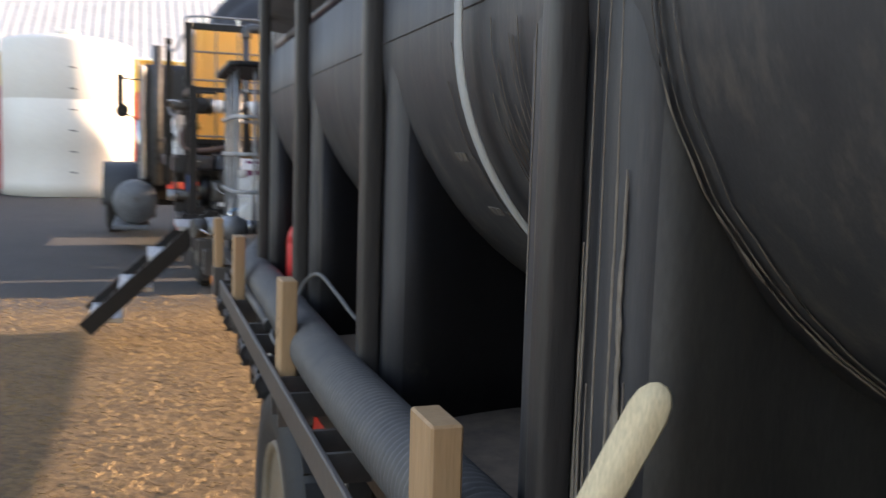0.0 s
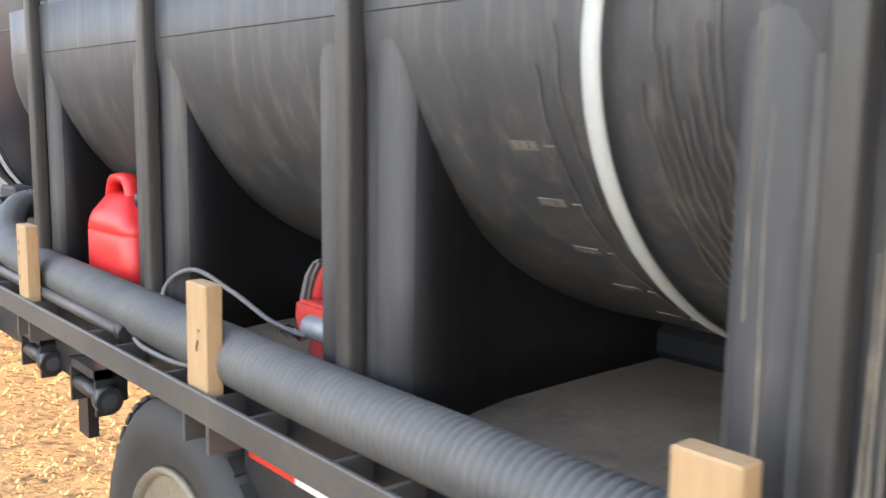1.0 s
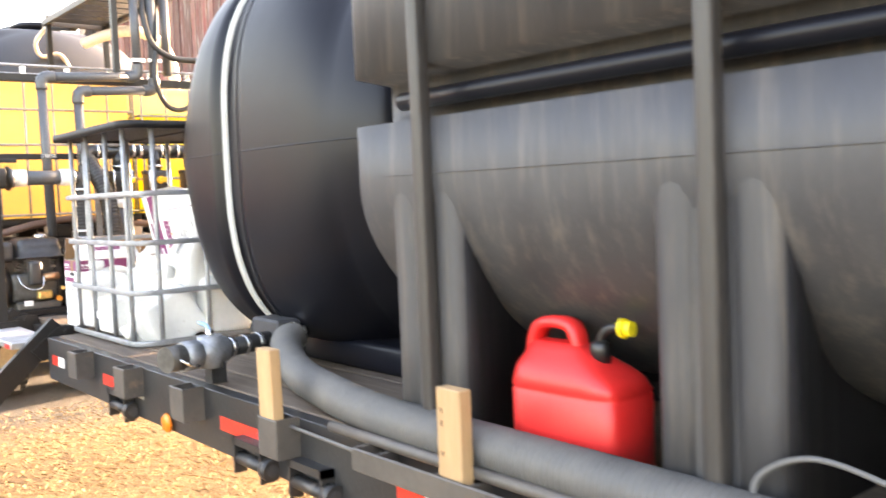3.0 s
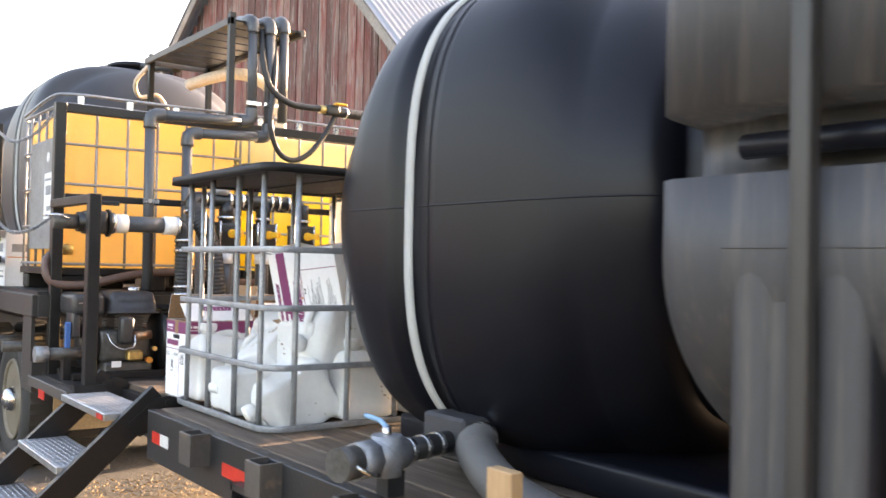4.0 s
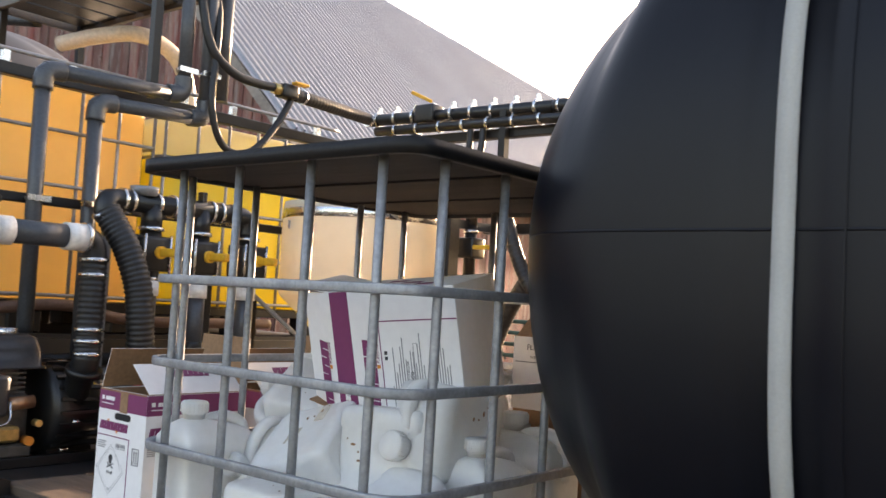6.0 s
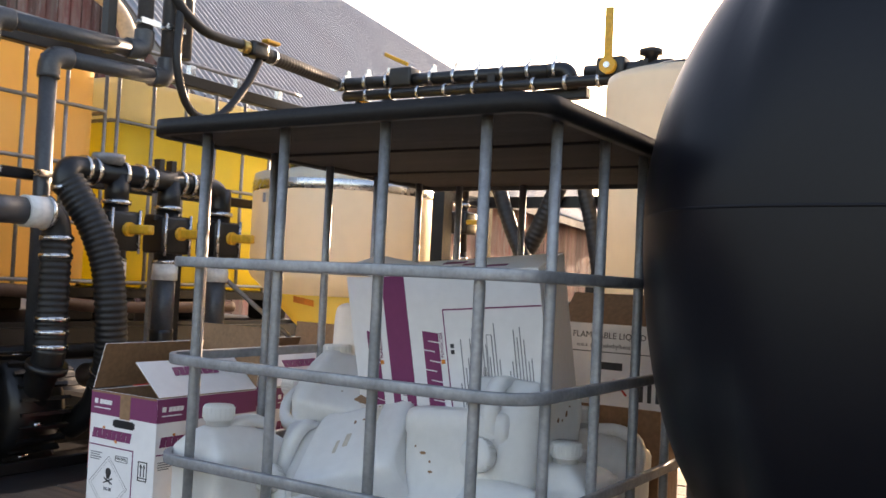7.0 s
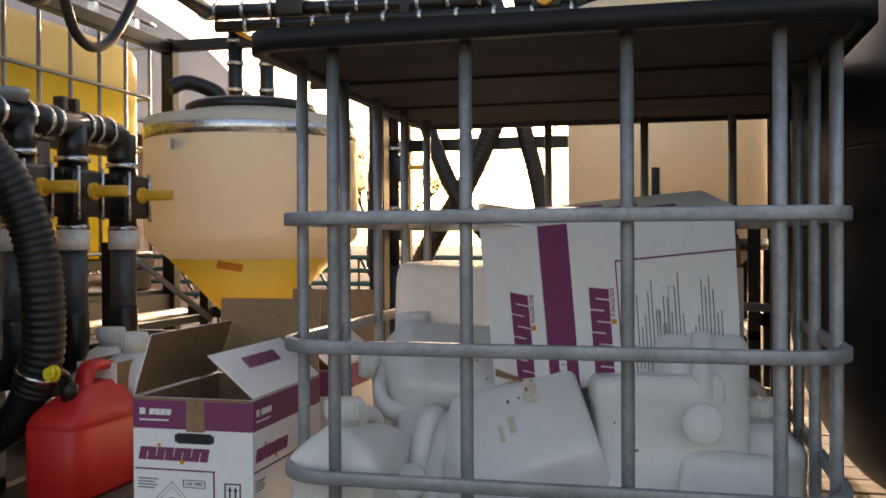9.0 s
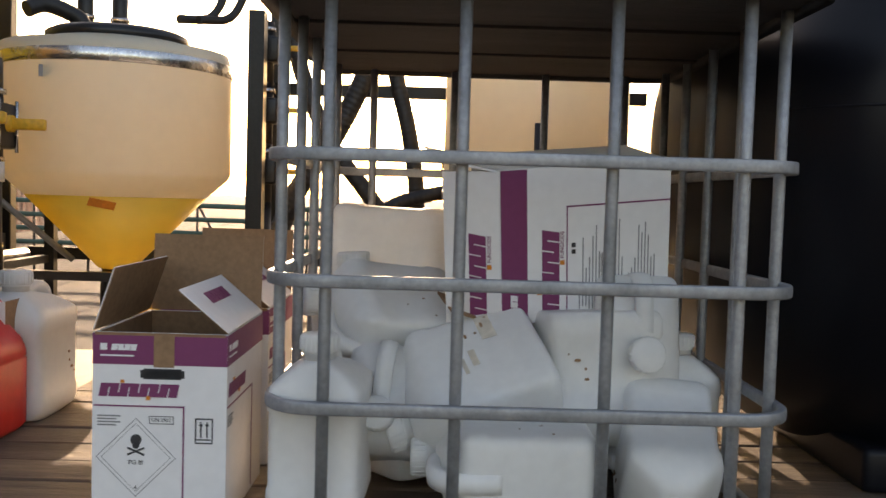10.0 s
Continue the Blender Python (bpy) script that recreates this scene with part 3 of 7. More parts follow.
def trailer():
    t = thing("trailer", (1.2, 0, 0), "black flat-deck trailer with worn wooden deck and rub rail", "trailer")
    for y0, y1, z0 in ((-6, -1.83, 0.70), (-1.83, -1.13, 0.85), (-1.13, -0.73, 0.70), (-0.73, 0.02, 0.85), (0.02, 3.97, 0.70)):
        part("side_beam", bx(0.0, y0, z0, 0.05, y1, DECK - 0.004, 0.003), M_BEAM, t, "black painted edge beam")
    part("side_beam", bx(0.17, 3.97, 0.70, 0.215, 5.0, DECK - 0.03), M_BEAM, t)
    part("side_beam", bx(2.38, -6, 0.70, 2.43, 5.0, DECK - 0.004, 0.004), M_BEAM, t)
    part("end_beam", bx(0.215, 4.95, 0.70, 2.38, 5.0, DECK - 0.01), M_BEAM, t)
    part("deck_plate", bx(0.05, -6, DECK - 0.03, 2.38, 1.1, DECK), M_PLATE, t, "dust-covered tread plate")
    rnd = random.Random(8)
    for k in range(15):
        x = 0.054 + k * 0.155
        d = rnd.uniform(-0.003, 0.001)
        part("plank", bx(x + 0.003, 1.103, DECK - 0.035 + d, x + 0.152, 3.965 if k == 0 else 4.945, DECK + d, 0.004), M_PLANK, t)
    part("deck_frame", bx(0.05, -6, 0.85, 2.38, 3.96, DECK - 0.04), M_BEAM, t)
    for x in (0.7, 1.7):
        part("main_beam", bx(x - 0.06, -6, 0.5, x + 0.06, 5.2, 0.72), M_BEAM, t)
    # outer rub rail with spacers
    part("rub_rail", bx(-0.095, -6, 0.868, -0.083, 0.885, 0.930, 0.003), M_RAIL, t, "worn outer rub rail")
    part("rub_rail_lip", bx(-0.083, 0.873, 0.868, -0.0, 0.885, 0.930), M_RAIL, t)
    for y in (0.80, 0.55, -0.05, -0.23, -0.52, -0.90, -1.18, -1.32, -1.7, -2.0, -2.4, -2.8):
        part("rail_spacer", bx(-0.083, y - 0.006, 0.868, 0.0, y + 0.006, 0.922), M_RAIL, t)
    for y in (-0.68, 0.485, -1.87, -3.0):
        for dy in (-0.055, 0.055):
            part("stake_pocket", bx(-0.083, y + dy - 0.006, 0.80, 0.0, y + dy + 0.006, 0.918), M_RAIL, t)
    for y in (1.38, 2.08, 2.68, 3.3):
        bm = bx(-0.075, y - 0.06, 0.80, -0.0, y - 0.048, 0.925)
        bx(-0.075, y + 0.048, 0.80, -0.0, y + 0.06, 0.925, bm=bm)
        bx(-0.085, y - 0.06, 0.80, -0.073, y + 0.06, 0.925, 0.003, bm=bm)
        part("stake_pocket", bm, M_RAIL, t, "rust-stained stake pocket")
    # reflective tape
    for a, b, c in ((3.12, 2.81, 2.63), (1.89, 1.60, 1.49), (0.81, 0.684, 0.62), (0.125, 0.079, 0.02), (-0.755, -0.935, -1.12), (3.9, 3.8, 3.7)):
        part("tape", bx(-0.0025, b, 0.785, -0.0003, a, 0.836), M_TAPER, t, "red reflective tape")
        part("tape", bx(-0.0025, c, 0.785, -0.0003, b, 0.836), M_TAPEW, t, "white reflective tape")
    part("marker_lamp", lathe([(0.04, -0.012), (0.038, -0.02), (0.03, -0.028), (0.005, -0.03)], (0, 2.35, 0.735), 'X', 20), M_AMBER, t, "round amber marker lamp")
    # strap winches below the beam
    for y in (2.84, 1.61, 1.23, 0.56, 0.10):
        bm = bx(-0.045, y - 0.10, 0.675, 0.0, y - 0.088, 0.80)
        bx(-0.045, y + 0.088, 0.675, 0.0, y + 0.10, 0.80, bm=bm)
        bx(-0.045, y - 0.10, 0.775, 0.0, y + 0.10, 0.80, bm=bm)
        w = part("winch", bm, M_BEAM, t, "black strap winch")
        part("spool", cyl((-0.022, y - 0.09, 0.725), (-0.022, y + 0.09, 0.725), 0.022), M_BEAM, w)
        part("drum_end", tube([(-0.022, y - 0.10, 0.725), (-0.022, y - 0.14, 0.725)], 0.036, 20), M_BEAM, w)
        part("drum_socket", cyl((-0.022, y - 0.139, 0.725), (-0.022, y - 0.1425, 0.725), 0.021), M_INK, w)
    for y in (-0.475, -1.60):
        wheel("wheel", t, -0.06, y, 0.415, 0.425, 0.24, M_RIM, False)
        wheel("wheel", t, 2.2, y, 0.415, 0.425, 0.24, M_RIM, False)
        part("axle", cyl((0.2, y, 0.415), (2.2, y, 0.415), 0.06), M_BEAM, t)
    part("fender_bracket", bx(0.0, 0.2, 0.55, 0.03, 0.28, 0.71), M_BEAM, t)


trailer()


def wood_stake(y, low, high=1.142):
    """Short upright board standing in a stake pocket."""
    bm = bx(-0.078, y - 0.044, low, -0.04, y + 0.044, high, 0.003)
    for v in bm.verts:
        if v.co.z > high - 0.01:
            v.co.x += random.Random(round(y * 100)).uniform(-0.004, 0.004)
    k = thing("wood_stake", (-0.059, y, low), "short upright pine board set in a stake pocket", "stake", group="wooden stakes along the trailer edge")
    part("board", bm, M_WOOD, k)
    rnd = random.Random(round(y * 31) + 5)
    for i in range(3):
        ky, kz, r = y + rnd.uniform(-0.03, 0.03), low + 0.08 + rnd.uniform(0, 0.17), rnd.uniform(0.003, 0.0065)
        part("knot", moved(lathe([(r, 0.0), (r * 0.9, 0.0006), (0.0005, 0.0004)], seg=12), Matrix.Translation((-0.0781, ky, kz)) @ Matrix.Rotation(radians(-90), 4, 'Y') @ Matrix.Diagonal((1.5, 0.8, 1, 1))), M_KNOT, k, "dark brown knot")


M_KNOT = mat("wood_knot", (0.13, 0.065, 0.03), 0.7, scale=40, bump=0.05)
for y in (1.388, 0.484, -0.681, -1.872):
    wood_stake(y, 0.86)


def paint_stick():
    m = Matrix.Translation((-0.111, -2.124, 0.903)) @ Matrix.Rotation(radians(9), 4, 'X') @ Matrix.Rotation(radians(24), 4, 'Y') @ Matrix.Rotation(radians(40), 4, 'Z')
    lp = []
    for z, w in [(0.0, 0.017), (0.1, 0.0175), (0.3, 0.018), (0.355, 0.018), (0.369, 0.0155), (0.378, 0.010), (0.382, 0.004)]:
        lp.append([Vector((-0.003, -w, z)), Vector((-0.003, w, z)), Vector((0.003, w, z)), Vector((0.003, -w, z))])
    single("wood_stick", moved(rings(lp), m), M_STICK, (-0.045, -2.195, 0.945), "pale flat wooden stick with a rounded end leaning upright", "stick")


paint_stick()


# long black leg tank
TX, TZ = 1.205, 1.64
TRX, TRZ = 1.152, 0.65


def tank_section(x):
    """Belly height at x."""
    u = min(1.0, abs(x - TX) / TRX)
    return TZ - TRZ * math.sqrt(1 - u * u)


def leg_tank():
    t = thing("leg_tank", (TX, -1.0, DECK), "long black poly leg tank with moulded legs and dust streaks", "tank")
    F, B = 1.108, -3.6
    # outline of the shell, from the crown round: half ellipse belly, upright flanks with a groove, flat domed top
    def outline(inset, groove):
        pts = []
        n = 40
        for k in range(n + 1):
            a = math.pi * k / n
            pts.append((TX - (TRX - inset) * math.cos(a), TZ - (TRZ - inset) * math.sin(a)))
        g = 0.13 if groove else 0.0
        right = [(TRX - inset, 1.80), (TRX - inset - g, 1.815), (TRX - inset - g, 1.925), (TRX - inset, 1.94), (TRX - inset, 2.25), (TRX - inset - 0.06, 2.45), (TRX - inset - 0.25, 2.62), (TRX - inset - 0.6, 2.72), (0.0, 2.76)]
        pts += [(TX + u, z) for u, z in right]
        pts += [(TX - u, z) for u, z in right[-2::-1]]
        return pts

    loops = []
    ys = [(F, 0.16), (F - 0.01, 0.08), (F - 0.035, 0.03), (F - 0.08, 0.004), (F - 0.12, 0.0)]
    for y, i in ys:
        loops.append([Vector((x, y, z)) for x, z in outline(i, True)])
    for y in [F - 0.3 - 0.1 * k for k in range(32)] + [B + 0.1]:
        loops.append([Vector((x, y, z)) for x, z in outline(0.0, True)])
    loops.append([Vector((x, B, z)) for x, z in outline(0.12, True)])
    shell = rings(loops)
    part("shell", shell, M_TANK, t)
    # unseen block added under the belly to keep out light from the far side
    part("keel", bx(0.85, -3.3, DECK, 1.55, 0.75, 1.01, 0.02), M_TANKSHADE, t)
    part("outlet_boss", lathe([(0.052, 1.055), (0.058, 1.06), (0.060, 1.10), (0.064, 1.16), (0.075, 1.20)], (0.40, -0.55, 0), seg=24), M_TANK, t)
    part("seam", bx(0.0505, -3.4, 1.654, 0.056, 0.9, 1.658, 0.001), M_TANK, t)
    part("groove_pipe", tube([(0.125, 0.9, 1.862), (0.125, -3.4, 1.862)], 0.026, 12, 0.3), M_TANK2, t)
    # legs: saddles that follow the belly, narrower inside, with a round front pillar
    for yc, a, b in ((0.747, 0.60, 0.894), (-0.148, -0.297, 0.0), (-1.03, -1.178, -0.888), (-1.93, -2.078, -1.775), (-2.85, -3.0, -2.7)):
        lp = []
        cols = [(0.075, 0.80), (0.080, 0.98), (0.12, 1.0), (0.17, 0.93), (0.26, 0.72), (0.36, 0.58), (0.6, 0.52), (1.2, 0.5), (1.85, 0.52), (2.05, 0.58), (2.25, 0.93), (2.375, 0.95)]
        for x, k in cols:
            h = (b - a) / 2 * k
            m = (a + b) / 2
            top = tank_section(x) + 0.03 if x > 0.0755 else 1.652
            lp.append([Vector((x, m - h, DECK)), Vector((x, m + h, DECK)), Vector((x, m + h, top)), Vector((x, m - h, top))])
        leg = rings(lp)
        for f in leg.faces:
            f.smooth = abs(f.normal.z) < 0.3
        # all but the dusty leg carry the recess shade in their colour
        part("leg", leg, M_DUSTY if yc == -1.93 else M_TANKSHADE, t, "dusty moulded support leg" if yc == -1.93 else "moulded black support leg")
        part("leg_front", bx(0.064, a + 0.03, DECK, 0.082, b - 0.03, 1.64), M_TANK, t)
        # rounded upright ribs either side of the post recess
        for s in (a + 0.058, b - 0.058):
            lp = []
            for z, dx, w in ((DECK, 0.0, 0.052), (1.2, 0.0, 0.053), (1.45, 0.0, 0.055), (1.55, 0.0, 0.058), (1.60, 0.0, 0.063), (1.635, 0.001, 0.072), (1.652, 0.003, 0.085)):
                lp.append([Vector((0.105 + dx + p.x * 0.05, s + p.y * w, z)) for p in super_ring(0, 0, 0, 1, 1, 3.0, 28)])
            rib = rings(lp)
            part("leg_rib", rib, M_TANK, t)
    rnd = random.Random(12)
    for yy, s in ((-2.085, 1.25), (-2.098, 0.6), (-2.12, 0.45), (-1.64, 0.16), (-1.652, 0.22), (-1.668, 0.13), (-1.684, 0.18), (-1.697, 0.12), (-1.71, 0.24), (-1.728, 0.14), (-1.742, 0.17), (-1.757, 0.22), (-1.50, 0.10), (-1.46, 0.12)):
        loops = []
        a0, a1 = (2, 80) if s > 0.4 else (rnd.uniform(1, 20), rnd.uniform(48, 82))
        for k in range(60):
            a = radians(a0 + (a1 - a0) * k / 59)
            x, z = TX - (TRX + 0.0035) * math.cos(a), TZ - (TRZ + 0.0035) * math.sin(a)
            w = s * math.sin(math.pi * (k + 0.5) / 60) ** 0.5 * max(0.0022, 0.0055 + 0.006 * noise.noise(Vector((k * 0.4, yy * 9, 0))) + 0.004 * noise.noise(Vector((k * 1.7, yy * 5, 4))))
            yq = yy + 0.007 * noise.noise(Vector((k * 0.3, yy * 7, 9)))
            loops.append([Vector((x - 0.002 * s, yq - w, z)), Vector((x, yq - 0.001, z - w * 0.5)), Vector((x + 0.002, yq + 0.002, z - 0.001)), Vector((x, yq, z + 0.002))])
        part("dust_ridge", rings(loops), M_MUD, t, "tan crust of dried dust")
    rough = lambda z, k, f: 0.6 * noise.noise(Vector((z * f, k, 3))) + 0.4 * noise.noise(Vector((z * f * 3.1, k, 8)))
    for yc, za, zb, w0 in ((-2.050, 0.93, 1.43, 0.019), (-2.030, 0.93, 1.60, 0.006), (-2.062, 0.93, 1.22, 0.012), (-2.072, 0.93, 1.06, 0.010), (-2.000, 0.93, 1.60, 0.0035), (-1.985, 0.93, 1.20, 0.005), (-1.972, 0.93, 1.64, 0.005), (-1.963, 0.93, 1.35, 0.006), (-1.835, 1.0, 1.5, 0.003), (-1.815, 1.25, 1.6, 0.002)):
        loops = []
        n = 64
        for k in range(n):
            z = za + (zb - za) * k / (n - 1)
            f = (1 - k / (n - 0.99)) ** 0.75
            wl = max(0.0006, w0 * f * (0.65 + 1.0 * rough(z, yc * 7, 17)))
            wr = max(0.0006, w0 * f * (0.65 + 1.0 * rough(z, yc * 9 + 4, 21)))
            c = yc + 0.008 * noise.noise(Vector((z * 4, yc * 30, 7)))
            loops.append([Vector((0.0545, c - wl, z)), Vector((0.0545, c + wr, z)), Vector((0.0562, c + wr * 0.9, z)), Vector((0.0562, c - wl * 0.9, z))])
        part("mud_streak", rings(loops), M_MUD, t, "dried tan mud streak")
    # numbers moulded beside the sight strip, too worn to read
    for k in range(7):
        a = radians(18 + k * 8.5)
        x, z = TX - TRX * math.cos(a), TZ - TRZ * math.sin(a)
        nrm = Vector((-math.cos(a) / TRX, 0, -math.sin(a) / TRZ)).normalized()
        side = Vector((0, -1, 0))
        up = nrm.cross(side) * -1
        m = Matrix((( *side, 0), (*up, 0), (*nrm, 0), (0, 0, 0, 1))).transposed()
        m.translation = Vector((x, -1.40, z))
        part("level_mark", plane_bars([(-0.03, -0.008, -0.014, 0.008), (-0.011, -0.008, 0.005, 0.008), (0.008, -0.008, 0.024, 0.008), (0.04, -0.0015, 0.06, 0.0015)], m, 0.002), mat("faded_mark", (0.12, 0.105, 0.09), 0.7, bump=0), t)

    t.location.x += 0.016


leg_tank()


M_POST = mat("dull_post_paint", (0.022, 0.021, 0.021), 0.45, second=(0.058, 0.048, 0.042), scale=3, fine=40, amount=0.8, bump=0.1, dirt=(0.15, 0.095, 0.065), dirt_at=0.62, dirt_scale=4, stretch=(3, 3, 0.4), grit=0.12)
POST = [(0.022 * math.copysign(abs(math.cos(math.pi * k / 12)) ** 0.5, math.cos(math.pi * k / 12)), 0.022 * math.copysign(abs(math.sin(math.pi * k / 12)) ** 0.5, math.sin(math.pi * k / 12))) for k in range(24)]


def hoop_posts():
    """Steel tubes that clasp the leg tank at its legs."""
    for y in (0.713, -0.164, -1.035, -1.93, -2.85):
        h = thing("tank_hoop", (0.02, y, DECK), "dark square steel tube hoop clasping the black tank", "hoop", group="tank hoops")
        part("post", tube([(0.056, y, DECK), (0.055, y, 1.7), (0.05, y, 2.5)], 0.026, 18, 0.1, section=POST), M_POST, h)
        part("post", tube([(2.39, y, DECK), (2.39, y, 2.5)], 0.026, 18, 0.4), M_RAIL, h)
        part("crossbar", tube([(0.05, y, 2.5), (0.1, y, 2.66), (0.5, y, 2.78), (1.2, y, 2.82), (1.95, y, 2.78), (2.33, y, 2.66), (2.39, y, 2.5)], 0.026, 18, 0.1), M_RAIL, h)
        part("foot", bx(0.02, y - 0.04, DECK, 0.085, y + 0.04, DECK + 0.008), M_RAIL, h)


hoop_posts()


def web_strap_on_leg_tank():
    s = thing("tank_strap", (0.05, -1.5, 1.1), "grey web strap round the long black tank", "strap")
    lp = []
    for k in range(26):
        a = radians(-4 + 62 * k / 25)
        x, z = TX - (TRX + 0.006) * math.cos(a), TZ - (TRZ + 0.006) * math.sin(a)
        if a < 0:
            x = 0.045
        y = -1.60 + 0.10 * k / 25
        lp.append([Vector((x, y - 0.015, z)), Vector((x, y + 0.015, z)), Vector((x - 0.003, y + 0.015, z - 0.001)), Vector((x - 0.003, y - 0.015, z - 0.001))])
    pre = []
    for z in (2.4, 2.0, 1.8, 1.72):
        x = 0.045
        pre.append([Vector((x, -1.615, z)), Vector((x, -1.585, z)), Vector((x - 0.003, -1.585, z)), Vector((x - 0.003, -1.615, z))])
    part("webbing", rings(pre + lp), M_STRAP, s)
    a = radians(58)
    part("hook", tube([(TX - TRX * math.cos(a), -1.49, TZ - TRZ * math.sin(a)), (0.66, -1.49, 1.02), (0.68, -1.49, DECK)], 0.006, 8, 0.02), M_BRIGHT, s, "bright wire hook")


web_strap_on_leg_tank()


# elliptical tanks with a strap round the middle
def round_tank(label, group):
    """Built at the origin, standing on z = 0, its axis along y."""
    t = thing("round_tank", (0, 0, 0), label, "tank", group=group)
    RX, RZ = 0.891, 0.877
    oval = [(p.x, p.y) for p in super_ring(0, 0, 0, 1, 1, 3.12, 96)]
    loops = []
    prof = []
    for k in range(25):
        a = math.pi / 2 * k / 24
        prof.append((-0.20 - 0.566 * max(0.0, math.cos(a)) ** 0.61, 0.02 + 0.98 * math.sin(a) ** 0.61 if k else 0.02))
    prof += [(-0.15, 1.0), (-0.075, 1.0), (-0.07, 0.995), (0.07, 0.995), (0.075, 1.0), (0.15, 1.0)]
    prof += [(-y, s) for y, s in prof[24::-1]]
    # the rear closes in a rounded rim; a narrower light-blocking drum is added behind it
    rear = [(-0.20 - 0.78 * max(0.0, math.cos(math.pi / 48 * k)) ** 0.62, 0.80 + 0.20 * math.sin(math.pi / 48 * k) ** 0.75) for k in range(25)]
    prof = [(rear[0][0], 0.02)] + rear + prof[25:]
    for y, s in prof:
        u = min(1, max(0, (s - 0.975) / 0.025))
        k = 2.05 + 1.07 * u
        lp = [Vector((RX * s * p.x, y, RZ + RZ * s * p.y)) for p in super_ring(0, 0, 0, 1, 1, k, 96)]
        for v in lp:
            if v.y < -0.12:
                v.y = -0.12 + (v.y + 0.12) * (1 - 0.42 * ((v.z - RZ) / RZ) ** 2)
            elif v.y > 0.12 and v.z > RZ:
                v.y = 0.12 + (v.y - 0.12) * (1 - 0.5 * ((v.z - RZ) / RZ) ** 2)
        loops.append(lp)
    part("rear_drum", rings([[Vector((RX * s * p.x, y, RZ + RZ * s * p.y)) for p in super_ring(0, 0, 0, 1, 1, 2.15, 72)] for y, s in ((-1.13, 0.02), (-1.13, 0.62), (-1.12, 0.70), (-1.09, 0.75), (-1.04, 0.77), (-0.9, 0.78), (-0.4, 0.78))]), M_TANK2, t)
    part("shell", rings(loops), M_TANK2, t)
    st = [[Vector((RX * 1.006 * u, 0.019 * q, RZ + RZ * 1.006 * v)) for u, v in oval] for q in (-1, 1)]
    lo = [[Vector((p.x * 0.99, p.y, RZ + (p.z - RZ) * 0.99)) for p in r] for r in st]
    part("strap", rings([lo[0], st[0], st[1], lo[1]], caps=False), M_STRAP, t, "pale grey web strap")
    # faint mould line at mid height and beside the strap
    seam = []
    for y, s in prof[2:-6]:
        r = RX * s
        seam.append([Vector((-r * 1.0007, y, RZ - 0.003)), Vector((-r * 1.0007, y, RZ + 0.003)), Vector((-r * 0.99, y, RZ + 0.004)), Vector((-r * 0.99, y, RZ - 0.004))])
    part("mould_line", rings(seam), M_TANK2, t)
    for y in (-0.105,):
        ln = [[Vector((RX * w * u, y + q, RZ + RZ * w * v)) for u, v in oval] for q, w in ((-0.003, 0.999), (-0.002, 1.0025), (0.002, 1.0025), (0.003, 0.999))]
        part("mould_ridge", rings(ln, caps=False), M_TANK2, t)
    part("filler_neck", lathe([(0.2, 1.70), (0.2, 1.78), (0.215, 1.785), (0.215, 1.81), (0.17, 1.83), (0.01, 1.835)], seg=28), M_TANK2, t)
    # dark block standing in for the shade of the outlet recess
    part("outlet_recess", bx(-0.83, -0.24, 0.06, -0.70, -0.02, 0.20, 0.01), M_INK, t)
    # cradle made one full-length block to stop sun leaking under the tank
    part("cradle", bx(-0.60, -1.12, 0.0, 0.60, 0.46, 0.11, 0.02, 2), M_TANK2, t)
    return t


tank_a = round_tank("large round black poly tank with a grey strap on the deck", "round black tanks")
tank_b = copy_thing(tank_a, pose(1.2, 8.05, 1.40, 0, 0, 180))
tank_c = copy_thing(tank_a, pose(1.2, 10.6, 1.40, 0, 0, 180))
tank_b.scale = tank_c.scale = (1.06, 1.06, 1.06)
tank_a.location = (1.169, 2.30, DECK)
# Greyer than the deck tank's black: skylight and dust put into the colour.
M_TRUCKTANK = mat("skylit_black_poly", (0.026, 0.026, 0.028), 0.42, second=(0.045, 0.042, 0.04), scale=1.5, fine=80, amount=0.8, bump=0.02, stretch=(2, 2, 0.5), grit=0.08)
for o in (tank_b, tank_c):
    for c in o.children:
        if c.name.startswith("shell"):
            c.material_slots[0].link = 'OBJECT'
            c.material_slots[0].material = M_TRUCKTANK
    o["label"] = "large round black poly tank on the truck bed"


# corrugated suction hose along the trailer edge
def ribbed(pts, r, pitch, seg=22):
    """A hose of round ribs with narrow grooves between them."""
    line = curve_points(pts, pitch / 5)
    deep = (0.80, 0.84, 0.98, 1.0, 0.97)
    loops, side = [], Vector((1, 0, 0))
    for i, p in enumerate(line):
        d = (line[min(i + 1, len(line) - 1)] - line[max(i - 1, 0)]).normalized()
        side = (side - d * side.dot(d)).normalized()
        up = side.cross(d)
        rr = r * deep[i % 5]
        loops.append([p + (side * math.cos(2 * math.pi * j / seg) + up * math.sin(2 * math.pi * j / seg)) * rr for j in range(seg)])
    return rings(loops)


